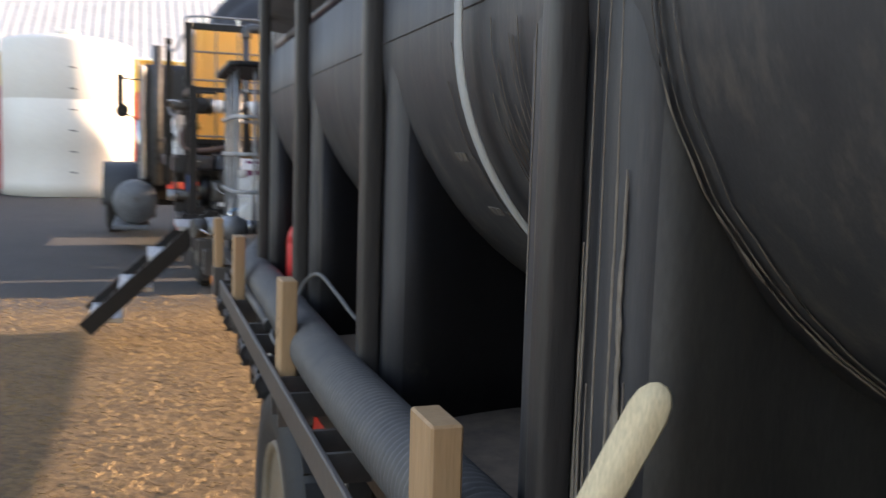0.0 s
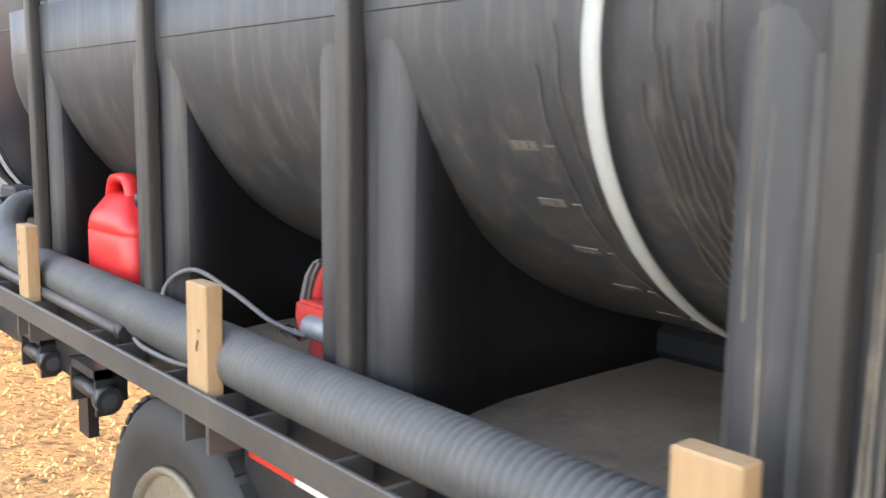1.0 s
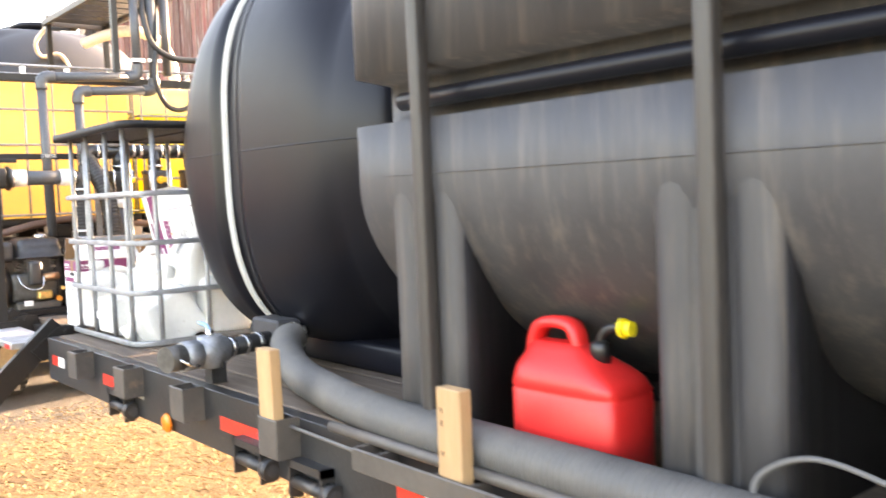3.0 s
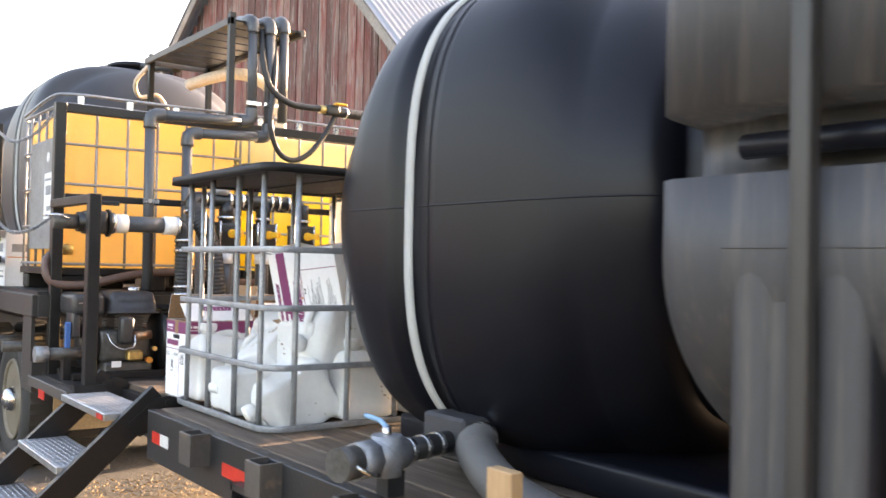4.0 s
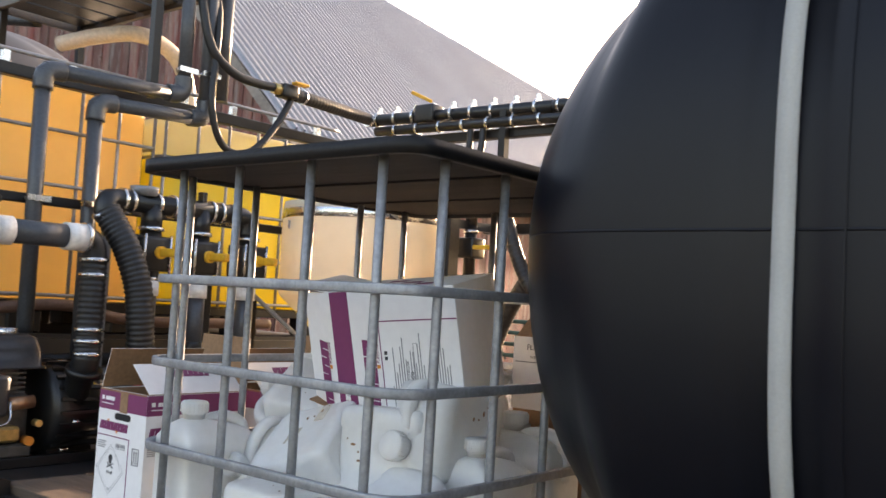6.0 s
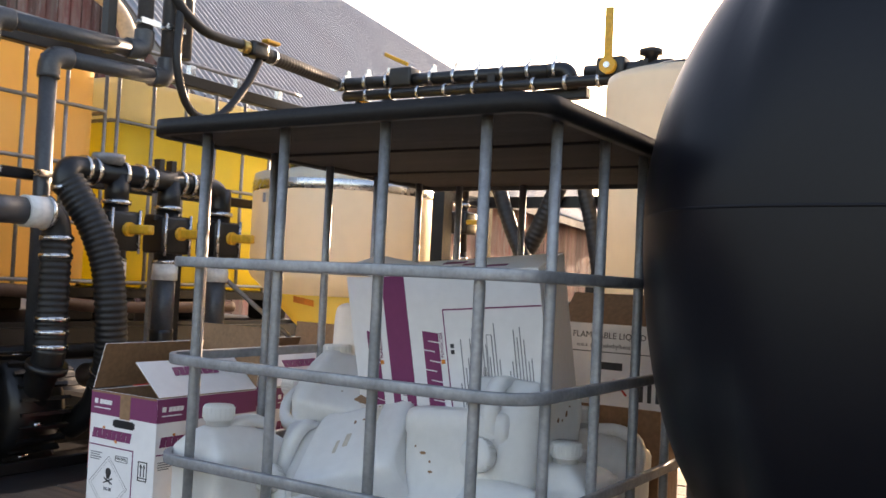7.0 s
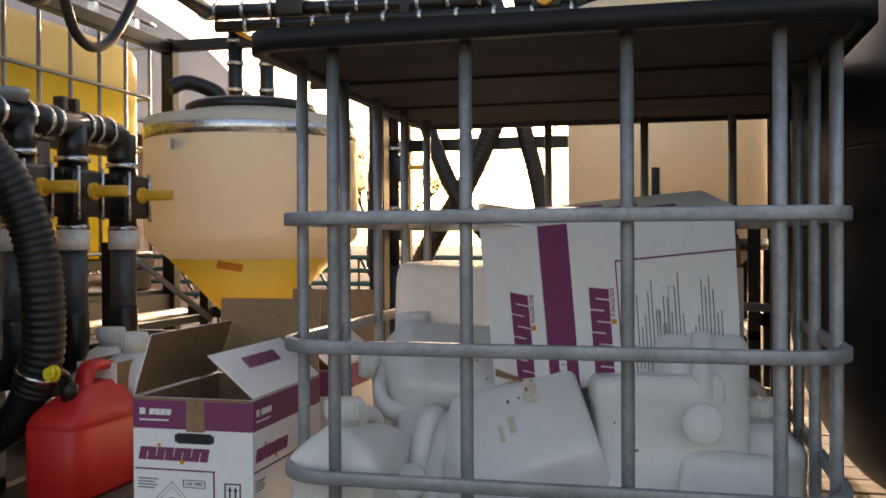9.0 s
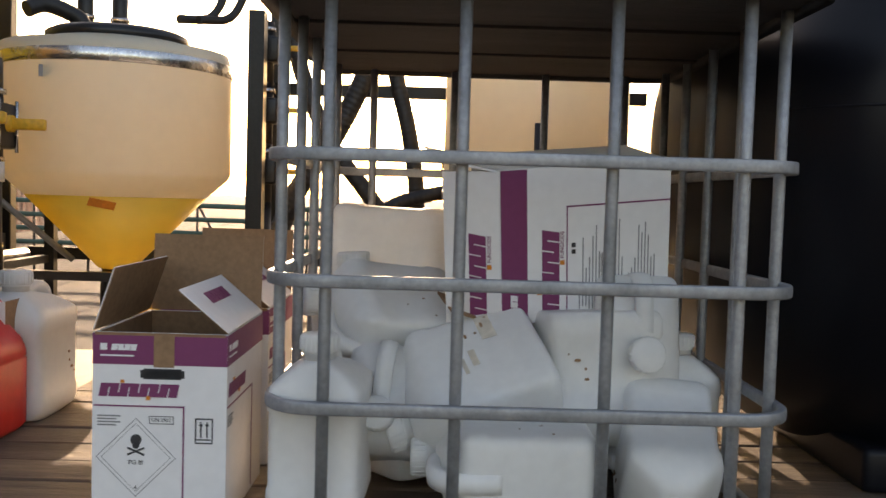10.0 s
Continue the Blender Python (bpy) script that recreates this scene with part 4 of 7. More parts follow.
def long_hose():
    h = thing("suction_hose", (0.1, 0.0, DECK), "thick grey ribbed suction hose lying along the deck edge", "hose")
    pts = [(0.44, 2.10, 1.06), (0.33, 1.98, 1.04), (0.22, 1.72, 0.995), (0.13, 1.40, 0.985), (0.05, 0.95, 0.98), (0.035, 0.45, 0.98), (0.025, 0.0, 0.98), (0.01, -0.5, 0.98), (0.0, -1.0, 0.98), (0.002, -1.5, 0.98), (0.01, -2.0, 0.98), (0.01, -3.2, 0.98)]
    part("hose", ribbed(pts, 0.061, 0.0182), M_HOSE, h)
    part("clamp", tube([(0.44, 2.10, 1.06), (0.405, 2.06, 1.055)], 0.06, 20, 0.02), M_BRIGHT, h, "bright hose clamp")


long_hose()


def side_pipe():
    """Dark pipe lying on the deck behind the rail."""
    p = thing("deck_pipe", (-0.02, 0.4, DECK), "dark steel pipe lying on the deck beside the hose", "pipe")
    part("pipe", tube([(-0.02, 1.1, DECK + 0.012), (-0.03, -0.15, DECK + 0.012)], 0.016, 14, 0.3), M_RAIL, p)
    part("end_cap", tube([(-0.03, -0.15, DECK + 0.012), (-0.03, -0.19, DECK + 0.012)], 0.02, 14, 0.03), M_RUBBER, p)


side_pipe()


def bent_wire():
    single("wire_loop", tube([(0.02, -0.30, DECK + 0.02), (0.045, -0.25, 1.05), (0.076, -0.345, 1.108), (0.10, -0.5, 1.075), (0.13, -0.62, 1.025), (0.17, -0.70, 1.0)], 0.006, 10, 0.015), M_HOSE, (0.02, -0.3, DECK), "thin grey cable looping over the deck", "cable")
    single("wire_loop", tube([(-0.03, -0.24, DECK + 0.01), (-0.045, -0.34, DECK + 0.008), (-0.04, -0.5, DECK + 0.008), (0.0, -0.6, DECK + 0.008)], 0.006, 10, 0.015), M_HOSE, (-0.03, -0.24, DECK), "thin grey cable looping over the deck", "cable")
    single("tie_rod", tube([(-0.03, 1.32, 0.90), (-0.06, 0.9, 0.905)], 0.006, 8, 0.1), M_HOSE, (-0.03, 1.32, 0.9), "thin grey rod between stake pocket and rail", "rod")


bent_wire()


def fuel_can(m, label, L=0.315, W=0.19, H=0.33):
    """Moulded can: built standing at the origin, long side along y, spout at -y, grip moulded into the top."""
    c = thing("fuel_can", (0, 0, 0), label, "fuel can", group="red fuel cans")
    hx, hy = W / 2, L / 2
    lp = []
    for z, y0, y1, u, k in ((0, -.145, .145, .9, 5), (.012, -.157, .157, 1, 6), (.172, -.157, .157, 1, 6), (.176, -.152, .152, .965, 6), (.181, -.157, .157, 1, 6), (.205, -.142, .155, .97, 5), (.222, -.112, .152, .86, 5), (.24, -.078, .147, .68, 4), (.256, -.045, .142, .48, 4), (.268, -.02, .134, .36, 4), (.272, 0.0, .125, .25, 4)):
        lp.append(super_ring(0, (y0 + y1) / 2, z * H / 0.33, hx * u, (y1 - y0) / 2, k))
    part("body", rings(lp), M_RED, c)
    grip = [(-0.024, -0.011), (0.0, -0.014), (0.024, -0.011), (0.028, 0.0), (0.023, 0.011), (0.0, 0.014), (-0.023, 0.011), (-0.028, 0.0)]
    part("handle", tube([(0, -0.004, 0.252), (0, 0.004, 0.285), (0, 0.022, 0.308), (0, 0.07, 0.313), (0, 0.112, 0.304), (0, 0.133, 0.275), (0, 0.139, 0.24)], 0.02, 12, 0.008, section=grip), M_RED, c)
    part("collar", lathe([(0.023, 0.232), (0.025, 0.262), (0.024, 0.276), (0.016, 0.281), (0.008, 0.282)], (0, -0.062, 0), seg=20), M_FITTING, c, "black screw collar")
    part("spout", tube([(0, -0.062, 0.272), (0, -0.066, 0.29), (0, -0.08, 0.304), (0, -0.105, 0.312), (0, -0.125, 0.312)], 0.011, 12, 0.008), M_FITTING, c, "black bent spout")
    part("cap", join(tube([(0, -0.122, 0.312), (0, -0.132, 0.3125)], 0.021, 14, 0.02), tube([(0, -0.13, 0.312), (0, -0.152, 0.313)], 0.016, 14, 0.02)), M_CAPYEL, c, "yellow spout cap")
    c.matrix_basis = m @ Matrix.Diagonal((1, 1.04, 1.13, 1))
    return c


can = fuel_can(pose(0.20, 0.315, DECK, 0, 0, 2), "red plastic fuel can with yellow-capped spout on the trailer deck")
can2 = copy_thing(can, pose(0.86, 4.975, DECK, 0, 0, 268))
can2.scale = (0.95, 0.98, 1.10)
can2["label"] = "red plastic fuel can beside the carton and pump"


def power_saw():
    """Red and grey cordless saw standing by the tank leg."""
    s = thing("cordless_saw", (0.24, -0.74, DECK), "red and grey cordless power saw standing on the deck", "power tool")
    def slab(pts, x0, x1, bev=0.008):
        bm = bmesh.new()
        f = bm.faces.new([bm.verts.new((x0, y, z)) for y, z in pts])
        ext = bmesh.ops.extrude_face_region(bm, geom=[f])
        bmesh.ops.translate(bm, vec=(x1 - x0, 0, 0), verts=[v for v in ext['geom'] if isinstance(v, bmesh.types.BMVert)])
        bmesh.ops.recalc_face_normals(bm, faces=bm.faces[:])
        bmesh.ops.bevel(bm, geom=bm.edges[:], offset=bev, segments=2, affect='EDGES')
        return bm
    part("housing", slab([(-0.85, 0.985), (-0.63, 0.985), (-0.615, 1.03), (-0.62, 1.07), (-0.85, 1.07)], 0.19, 0.28), M_REDTOOL, s)
    part("front_bumper", slab([(-0.645, 1.06), (-0.612, 1.06), (-0.64, 1.13), (-0.675, 1.165), (-0.70, 1.165), (-0.665, 1.12)], 0.2, 0.27), M_HOSE, s, "grey rubber bumper")
    part("handle", tube([(0.235, -0.65, 1.075), (0.235, -0.685, 1.13), (0.235, -0.72, 1.15), (0.235, -0.80, 1.15), (0.235, -0.84, 1.12), (0.235, -0.845, 1.06)], 0.02, 12, 0.012), M_REDTOOL, s)
    part("motor", cyl((0.185, -0.69, 1.02), (0.185, -0.82, 1.02), 0.026), M_GALV, s, "grey motor barrel")
    part("badge", bx(0.186, -0.81, 1.052, 0.1895, -0.74, 1.066), M_TAPEW, s, "white plain badge")
    part("shoe", bx(0.17, -0.84, DECK, 0.3, -0.62, DECK + 0.02, 0.004), M_GALV, s, "steel shoe")
    part("neck", bx(0.2, -0.80, DECK + 0.015, 0.27, -0.66, 0.99, 0.01, 2), M_REDTOOL, s)
    part("blade_clamp", cyl((0.2, -0.55, 0.985), (0.2, -0.63, 0.985), 0.014), M_BRIGHT, s)


power_saw()


def deck_valve():
    """Ball valve and cam fitting on a pipe from the round tank."""
    v = thing("tank_valve", (0.1, 2.05, DECK), "grey poly ball valve with blue lever on a black pipe", "valve")
    a, b = Vector((0.50, 2.18, 1.045)), Vector((-0.16, 2.00, 1.045))
    d = (b - a).normalized()
    part("pipe", cyl(a, a + d * 0.42, 0.036), M_RUBBER, v)
    for k in (0.22, 0.29, 0.36):
        part("clamp", cyl(a + d * k, a + d * (k + 0.02), 0.040), M_BRIGHT, v)
    part("tank_flange", cyl(a + d * 0.0, a + d * 0.03, 0.055), M_BRIGHT, v)
    part("valve_body", join(cyl(a + d * 0.40, a + d * 0.53, 0.05), lathe([(0.046, -0.06), (0.05, 0), (0.046, 0.06)], a + d * 0.465, seg=20)), M_GALV, v, "grey poly valve body")
    part("union", cyl(a + d * 0.53, a + d * 0.60, 0.056, 8), M_GALV, v)
    part("cam_cap", cyl(a + d * 0.60, a + d * 0.67, 0.048), M_ENGINE, v)
    p = a + d * 0.465 + Vector((0, 0, 0.045))
    part("stem", cyl(p, p + Vector((0, 0, 0.04)), 0.014), M_BRIGHT, v)
    part("lever", tube([p + Vector((0, 0, 0.035)), p + Vector((0.02, 0.07, 0.045)), p + Vector((0.05, 0.2, 0.04))], 0.008, 10, 0.03), mat("blue_vinyl", (0.22, 0.42, 0.62), 0.5, scale=10, bump=0.05), v, "blue vinyl lever")
    part("elbow", tube([(0.46, 2.17, 1.045), (0.45, 2.13, 1.05), (0.43, 2.09, 1.058)], 0.05, 18, 0.02), M_FITTING, v)
    part("support", bx(0.04, 2.03, DECK, 0.10, 2.09, 1.0), M_RUBBER, v)
    for s in (-1, 1):
        q = a + d * 0.63
        part("cam_arm", tube([q + Vector((0, s * 0.05, 0)), q + Vector((0.03, s * 0.065, -0.02)), q + Vector((0.07, s * 0.06, -0.03))], 0.006, 8, 0.02), M_BRIGHT, v)


deck_valve()

# wire cage with empty jugs
CX0, CX1, CY0, CY1 = 0.172, 1.36, 3.085, 4.09
CAGE_Z = (0.945, 1.187, 1.425, 1.66)


def rounded_loop(x0, y0, x1, y1, r, z, n=8):
    pts = []
    for cx, cy, a0 in ((x1 - r, y1 - r, 0), (x0 + r, y1 - r, 90), (x0 + r, y0 + r, 180), (x1 - r, y0 + r, 270)):
        for k in range(n + 1):
            a = radians(a0 + 90 * k / n)
            pts.append(Vector((cx + r * math.cos(a), cy + r * math.sin(a), z)))
    return pts


def closed_sweep(pts, sec):
    n = len(pts)
    loops = []
    for i, p in enumerate(pts):
        d = (pts[(i + 1) % n] - pts[i - 1]).normalized()
        side = d.cross(Vector((0, 0, 1))).normalized()
        loops.append([p + side * u + Vector((0, 0, v)) for u, v in sec])
    loops.append(loops[0])
    bm = rings(loops, caps=False)
    bmesh.ops.remove_doubles(bm, verts=bm.verts, dist=1e-5)
    return bm


def tube_section(w, h, n=12):
    return [(w * math.cos(2 * math.pi * k / n), h * math.sin(2 * math.pi * k / n)) for k in range(n)]


M_LID = mat("black_lid_board", (0.009, 0.009, 0.010), 0.55, second=(0.022, 0.019, 0.017), scale=6, fine=60, amount=0.6, bump=0.1, spec=0.3)


M_LIDBOARD = mat("stained_lid_board", (0.026, 0.018, 0.015), 0.75, second=(0.013, 0.010, 0.009), scale=3, fine=40, amount=0.8, bump=0.3, stretch=(6, 0.6, 6), island=0.25)


def lid_grating():
    """Narrow ribs along the top of the lid, their ends showing as teeth."""
    bm = bmesh.new()
    k = 0
    while CX0 + 0.02 * k < CX1:
        x = CX0 + 0.02 * k
        bx(x, CY0 - 0.006, 1.991, x + 0.011, CY1 + 0.016, 2.003, bm=bm)
        k += 1
    return bm


def cage():
    c = thing("tote_cage", (0.77, 3.59, DECK), "galvanised tote cage with dark slatted lid holding empty jugs", "cage")
    for z in CAGE_Z:
        part("ring", closed_sweep(rounded_loop(CX0 - 0.012, CY0, CX1, CY1, 0.10, z), [(p.x, p.y) for p in super_ring(0, 0, 0, 0.0085, 0.0125, 5, 16)]), M_GALV, c)
    rnd = random.Random(5)
    spots = [(CX0 + 0.011, y) for y in (3.2, 3.446, 3.727, 3.976)] + [(CX1 - 0.011, y) for y in (3.2, 3.446, 3.727, 3.976)]
    for x in (0.285, 0.53, 0.77, 1.01, 1.25):
        spots += [(x, CY0 + 0.012), (x, CY1 - 0.012)]
    for x, y in spots:
        bm = tube([(x, y, DECK + 0.01), (x, y, 1.975)], 0.0118, 14, 0.3)
        part("bar", bm, M_GALV, c)
    for x, y in spots:
        for z in CAGE_Z[1:]:
            part("weld", bx(x - 0.009, y - 0.009, z - 0.012, x + 0.009, y + 0.009, z + 0.012, 0.003), M_GALV, c)
    lid = part("lid_frame", closed_sweep(rounded_loop(CX0 - 0.035, CY0 - 0.02, CX1 + 0.03, CY1 + 0.03, 0.06, 1.983), [(-0.016, -0.018), (0.016, -0.018), (0.016, 0.018), (-0.016, 0.018)]), M_LID, c, "black lid frame")
    n = 6
    w = (CX1 - CX0 + 0.03) / n
    for k in range(n):
        x0 = CX0 - 0.017 + w * k
        z = 1.972 + (0.004 if k % 2 else -0.002)
        part("board", bx(x0 + 0.0015, CY0 - 0.002, z, x0 + w - 0.0015, CY1 + 0.012, z + 0.014, 0.002), M_LIDBOARD, lid, "dark stained lid board")
    part("grating", lid_grating(), M_LID, lid, "black ribbed top sheet")


cage()


def jug():
    """Two and a half gallon white jug with a screw cap, built upright at the origin."""
    j = thing("jug", (0, 0, 0), "empty white plastic chemical jug lying in the cage", "jug", group="empty white jugs")
    hx, hy = 0.088, 0.122
    # z, half widths, shift, corner power: feet, label recess, square shoulder, sloped top towards the neck
    spec = [(0.0, .88, .91, 0, 6), (0.006, .95, .965, 0, 8), (0.02, 1, 1, 0, 9), (0.052, 1, 1, 0, 9), (0.056, .968, .976, 0, 9), (0.196, .968, .976, 0, 9), (0.200, 1, 1, 0, 9), (0.226, 1, 1, 0, 9), (0.240, .965, .97, .001, 8), (0.256, .80, .86, .008, 6), (0.270, .60, .70, .02, 5), (0.280, .42, .46, .04, 4), (0.287, .33, .26, .05, 3)]
    part("body", rings([super_ring(0, o, z, hx * a, hy * b, k, 40) for z, a, b, o, k in spec]), M_JUG, j)
    part("neck", lathe([(0.029, 0.275), (0.029, 0.298), (0.033, 0.299), (0.033, 0.303), (0.028, 0.304), (0.028, 0.318)], (0, 0.05, 0), seg=20), M_JUG, j)
    part("cap", lathe([(0.034, 0.303), (0.036, 0.305), (0.036, 0.331), (0.033, 0.335), (0.004, 0.3355)], (0, 0.05, 0), seg=24), M_JUG, j, "white ribbed screw cap")
    for k in range(20):
        a = 2 * math.pi * k / 20
        part("rib", moved(bx(0.0355, -0.0016, 0.306, 0.0375, 0.0016, 0.330), Matrix.Translation((0, 0.05, 0)) @ Matrix.Rotation(a, 4, 'Z')), M_JUG, j)
    grip = [(-0.018, -0.012), (0.0, -0.015), (0.018, -0.012), (0.018, 0.008), (0.009, 0.013), (-0.009, 0.013), (-0.018, 0.008)]
    part("handle", tube([(0, -0.108, 0.17), (0, -0.113, 0.225), (0, -0.104, 0.268), (0, -0.06, 0.289), (0, -0.01, 0.286), (0, 0.03, 0.272)], 0.016, 12, 0.012, section=grip), M_JUG, j)
    # small scuffs of grime on the shell
    rr = random.Random(31)
    for k in range(7):
        y, z = rr.uniform(-0.09, 0.09), rr.uniform(0.07, 0.18)
        part("scuff", moved(cyl((0, 0, -0.0015), (0, 0, 0.0007), rr.uniform(0.0015, 0.004), 7), Matrix.Translation((rr.choice((-1, 1)) * 0.0852, y, z)) @ Matrix.Rotation(radians(90), 4, 'Y') @ Matrix.Diagonal((1, rr.uniform(0.4, 2.2), 1, 1))), M_KRAFT, j)
    return j


J = jug()


def put_jug(x, y, z, rx, ry, rz, s=1.0, spin=0):
    o = copy_thing(J, pose(x, y, z, rx, ry, rz) @ pose(0, 0, 0, 0, 0, spin))
    o.scale = (s, s, s)
    return bare(o)


def bare(o):
    """A jug whose paper label has come off without a trace."""
    for c in list(o.children):
        if c.name.startswith(("paper_label", "print", "glue_patch")):
            bpy.data.objects.remove(c)
    return o


def jug_with_label(o):
    m = Matrix.Translation((0.0853, 0.0, 0.125)) @ Matrix.Rotation(radians(90), 4, 'Z') @ Matrix.Rotation(radians(90), 4, 'X')
    lab = part("paper_label", plane_bars([(-0.1, -0.045, 0.1, 0.045)], m, 0.001), M_CARD, o, "torn white paper label")
    lab.matrix_parent_inverse = Matrix()
    b = part("print", plane_bars([(-0.09, 0.02, 0.05, 0.026), (-0.09, 0.005, 0.03, 0.009), (0.0, -0.02, 0.08, -0.014)], m, 0.0022), M_PURPLE, o)
    m2 = Matrix.Translation((-0.0853, 0.0, 0.125)) @ Matrix.Rotation(radians(-90), 4, 'Z') @ Matrix.Rotation(radians(90), 4, 'X')
    for u0, v0, u1, v1 in ((-0.03, 0.005, 0.012, 0.018), (-0.045, 0.03, -0.005, 0.038), (0.03, -0.05, 0.095, -0.02)):
        g = part("glue_patch", plane_bars([(u0, v0, u1, v1)], m2, 0.0008), mat("old_glue", (0.66, 0.60, 0.50), 0.7, bump=0.05) if u0 == -0.03 else bpy.data.materials["old_glue"], o, "beige glue left by a label")
        g.location = (0, 0, 0)
    for q in (lab, b):
        q.location = (0, 0, 0)


jug_with_label(J)
# near layer, then the pile behind; some stand outside on the deck
JUGS = [(0.52, 3.41, 1.345, 178, 4, 10, 1.06), (0.345, 3.995, 0.95, 0, 0, 88, 1.07),
        (0.76, 3.93, 1.08, 0, 4, 70, 1.1), (0.86, 4.03, 1.43, 92, 0, -4, 1.12),
        (0.62, 3.80, 0.95, 0, 0, 40, 1.05), (0.78, 3.5, 0.95, 0, 0, 15, 1.1), (0.66, 3.20, 0.95, 0, 0, 95, 1.0), (0.95, 3.88, 0.95, 0, 0, 60, 1.1), (0.98, 3.58, 0.95, 0, 4, 20, 1.1), (0.98, 3.28, 0.95, 0, 0, 0, 1.1),
        (1.18, 3.80, 0.95, 0, 0, 80, 1.1), (0.55, 3.66, 0.95, 0, 0, 80, 1.0), (0.95, 3.70, 1.30, 85, 10, 60, 1.05)]


def lay_jug(centre, top, side, s, plain=True):
    """A jug by its middle, the way its cap points and the way one broad side faces."""
    z = Vector(top).normalized()
    x = Vector(side)
    x = (x - z * x.dot(z)).normalized()
    y = z.cross(x)
    m = Matrix(((*x, 0), (*y, 0), (*z, 0), (0, 0, 0, 1))).transposed()
    m.translation = Vector(centre) - z * 0.125 * s
    o = copy_thing(J, m)
    o.scale = (s, s, s)
    return bare(o) if plain else o


lay_jug((0.478, 3.66, 1.18), (-0.16, 0.94, -0.30), (0.58, -0.16, -0.8), 1.12, False)
lay_jug((0.318, 3.585, 1.042), (0.0, 1.0, 0.0), (0, 0, 1), 1.08)
lay_jug((0.396, 3.275, 1.035), (-0.866, 0.108, -0.487), (0, -1, 0), 1.08)
lay_jug((0.62, 3.315, 1.275), (-0.97, 0.0, 0.2), (0, 1, 0), 1.06)
lay_jug((0.56, 3.87, 1.10), (-0.9, 0.05, 0.4), (0, 1, 0.1), 1.0)
lay_jug((0.66, 3.86, 1.29), (-0.35, 0.9, 0.1), (-0.5, 0, 0.8), 1.05)
lay_jug((0.72, 3.62, 1.27), (0.3, -0.9, 0.2), (-0.3, 0, 0.9), 1.05)
for row in JUGS:
    put_jug(*row)
for x, y, rz in ((1.16, 4.97, 92), (1.30, 5.13, 84)):
    o = put_jug(x, y, DECK, 0, 0, rz, 1.25)
    o["label"] = "white plastic chemical jug standing on the deck planks"
J.matrix_basis = pose(1.18, 3.45, 0.95, 0, 0, 100)


def carton(name_label, m, sx, sy, sz, style, flaps=(0, 0, 0, 0), group="cartons"):
    """Corrugated box at the origin, standing on z = 0, its first face at x = -sx/2. flaps: how far each is raised, degrees from flat shut."""
    c = thing("carton", (0, 0, 0), name_label, "carton", group=group)
    t = 0.005
    hx, hy = sx / 2, sy / 2
    part("side", bx(-hx, -hy, 0, -hx + t, hy, sz), [M_CARD], c)
    part("side", bx(hx - t, -hy, 0, hx, hy, sz), M_CARD, c)
    part("side", bx(-hx + t, -hy, 0, hx - t, -hy + t, sz), M_CARD, c)
    part("side", bx(-hx + t, hy - t, 0, hx - t, hy, sz), M_CARD, c)
    part("bottom", bx(-hx + t, -hy + t, 0.001, hx - t, hy - t, t), M_KRAFT, c)
    part("lining", join(join(bx(-hx + t, -hy + t, t, -hx + t + 0.002, hy - t, sz - 0.001), bx(hx - t - 0.002, -hy + t, t, hx - t, hy - t, sz - 0.001)), join(bx(-hx + t, -hy + t, t, hx - t, -hy + t + 0.002, sz - 0.002), bx(-hx + t, hy - t - 0.002, t, hx - t, hy - t, sz - 0.002))), M_KRAFT, c, "bare brown inside")
    for k, ang in enumerate(flaps):
        if ang is None:
            continue
        L = (hx if k < 2 else hy) * 0.98
        if k < 2:
            s = -1 if k == 0 else 1
            fl = bx(0, -hy + 0.004, 0, -s * L, hy - 0.004, 0.002)
            inn = bx(0, -hy + 0.004, -0.002, -s * L, hy - 0.004, 0)
            mm = Matrix.Translation((s * hx, 0, sz + 0.001 * (k + 1))) @ Matrix.Rotation(radians(s * ang), 4, 'Y')
        else:
            s = -1 if k == 2 else 1
            fl = bx(-hx + 0.004, 0, 0, hx - 0.004, -s * L, 0.002)
            inn = bx(-hx + 0.004, 0, -0.002, hx - 0.004, -s * L, 0)
            mm = Matrix.Translation((0, s * hy, sz + 0.001 * (k + 1))) @ Matrix.Rotation(radians(-s * ang), 4, 'X')
        f = part("flap", moved(fl, mm), M_CARD, c)
        part("flap_inside", moved(inn, mm), M_KRAFT, f, "bare brown inside of flap")
        if style == "purple" and k == 2:
            part("flap_print", word_mark(-0.08, 0, 0.16, 0.03, mm @ Matrix.Translation((0, -s * L * 0.55, 0.002))), M_PURPLE, f)
    # printed faces: x = -hx, y = -hy
    fx = Matrix(((0, 0, -1, -hx), (-1, 0, 0, 0), (0, 1, 0, 0), (0, 0, 0, 1)))
    fy = Matrix(((1, 0, 0, 0), (0, 0, -1, -hy), (0, 1, 0, 0), (0, 0, 0, 1)))
    if style == "purple":
        for fm, h in ((fx, hy), (fy, hx)):
            part("printed_band", plane_bars([(-h, sz - 0.062, h, sz - 0.001)], fm, 0.0008), M_PURPLE, c, "purple printed band")
            part("brand_mark", plane_bars([(-h + 0.015, sz - 0.034, -h + 0.028, sz - 0.021)], fm, 0.0016), M_CARD, c)
            part("brand_mark", word_mark(-h + 0.036, sz - 0.034, 0.05, 0.012, fm, 0.0016, 4), M_CARD, c)
            part("brand_line", plane_bars([(-h + 0.015, sz - 0.046, -h + 0.08, sz - 0.043)], fm, 0.0016), M_CARD, c)
            part("brand_word", word_mark(-h + 0.012, sz - 0.125, 0.155, 0.026, fm), M_PURPLE, c)
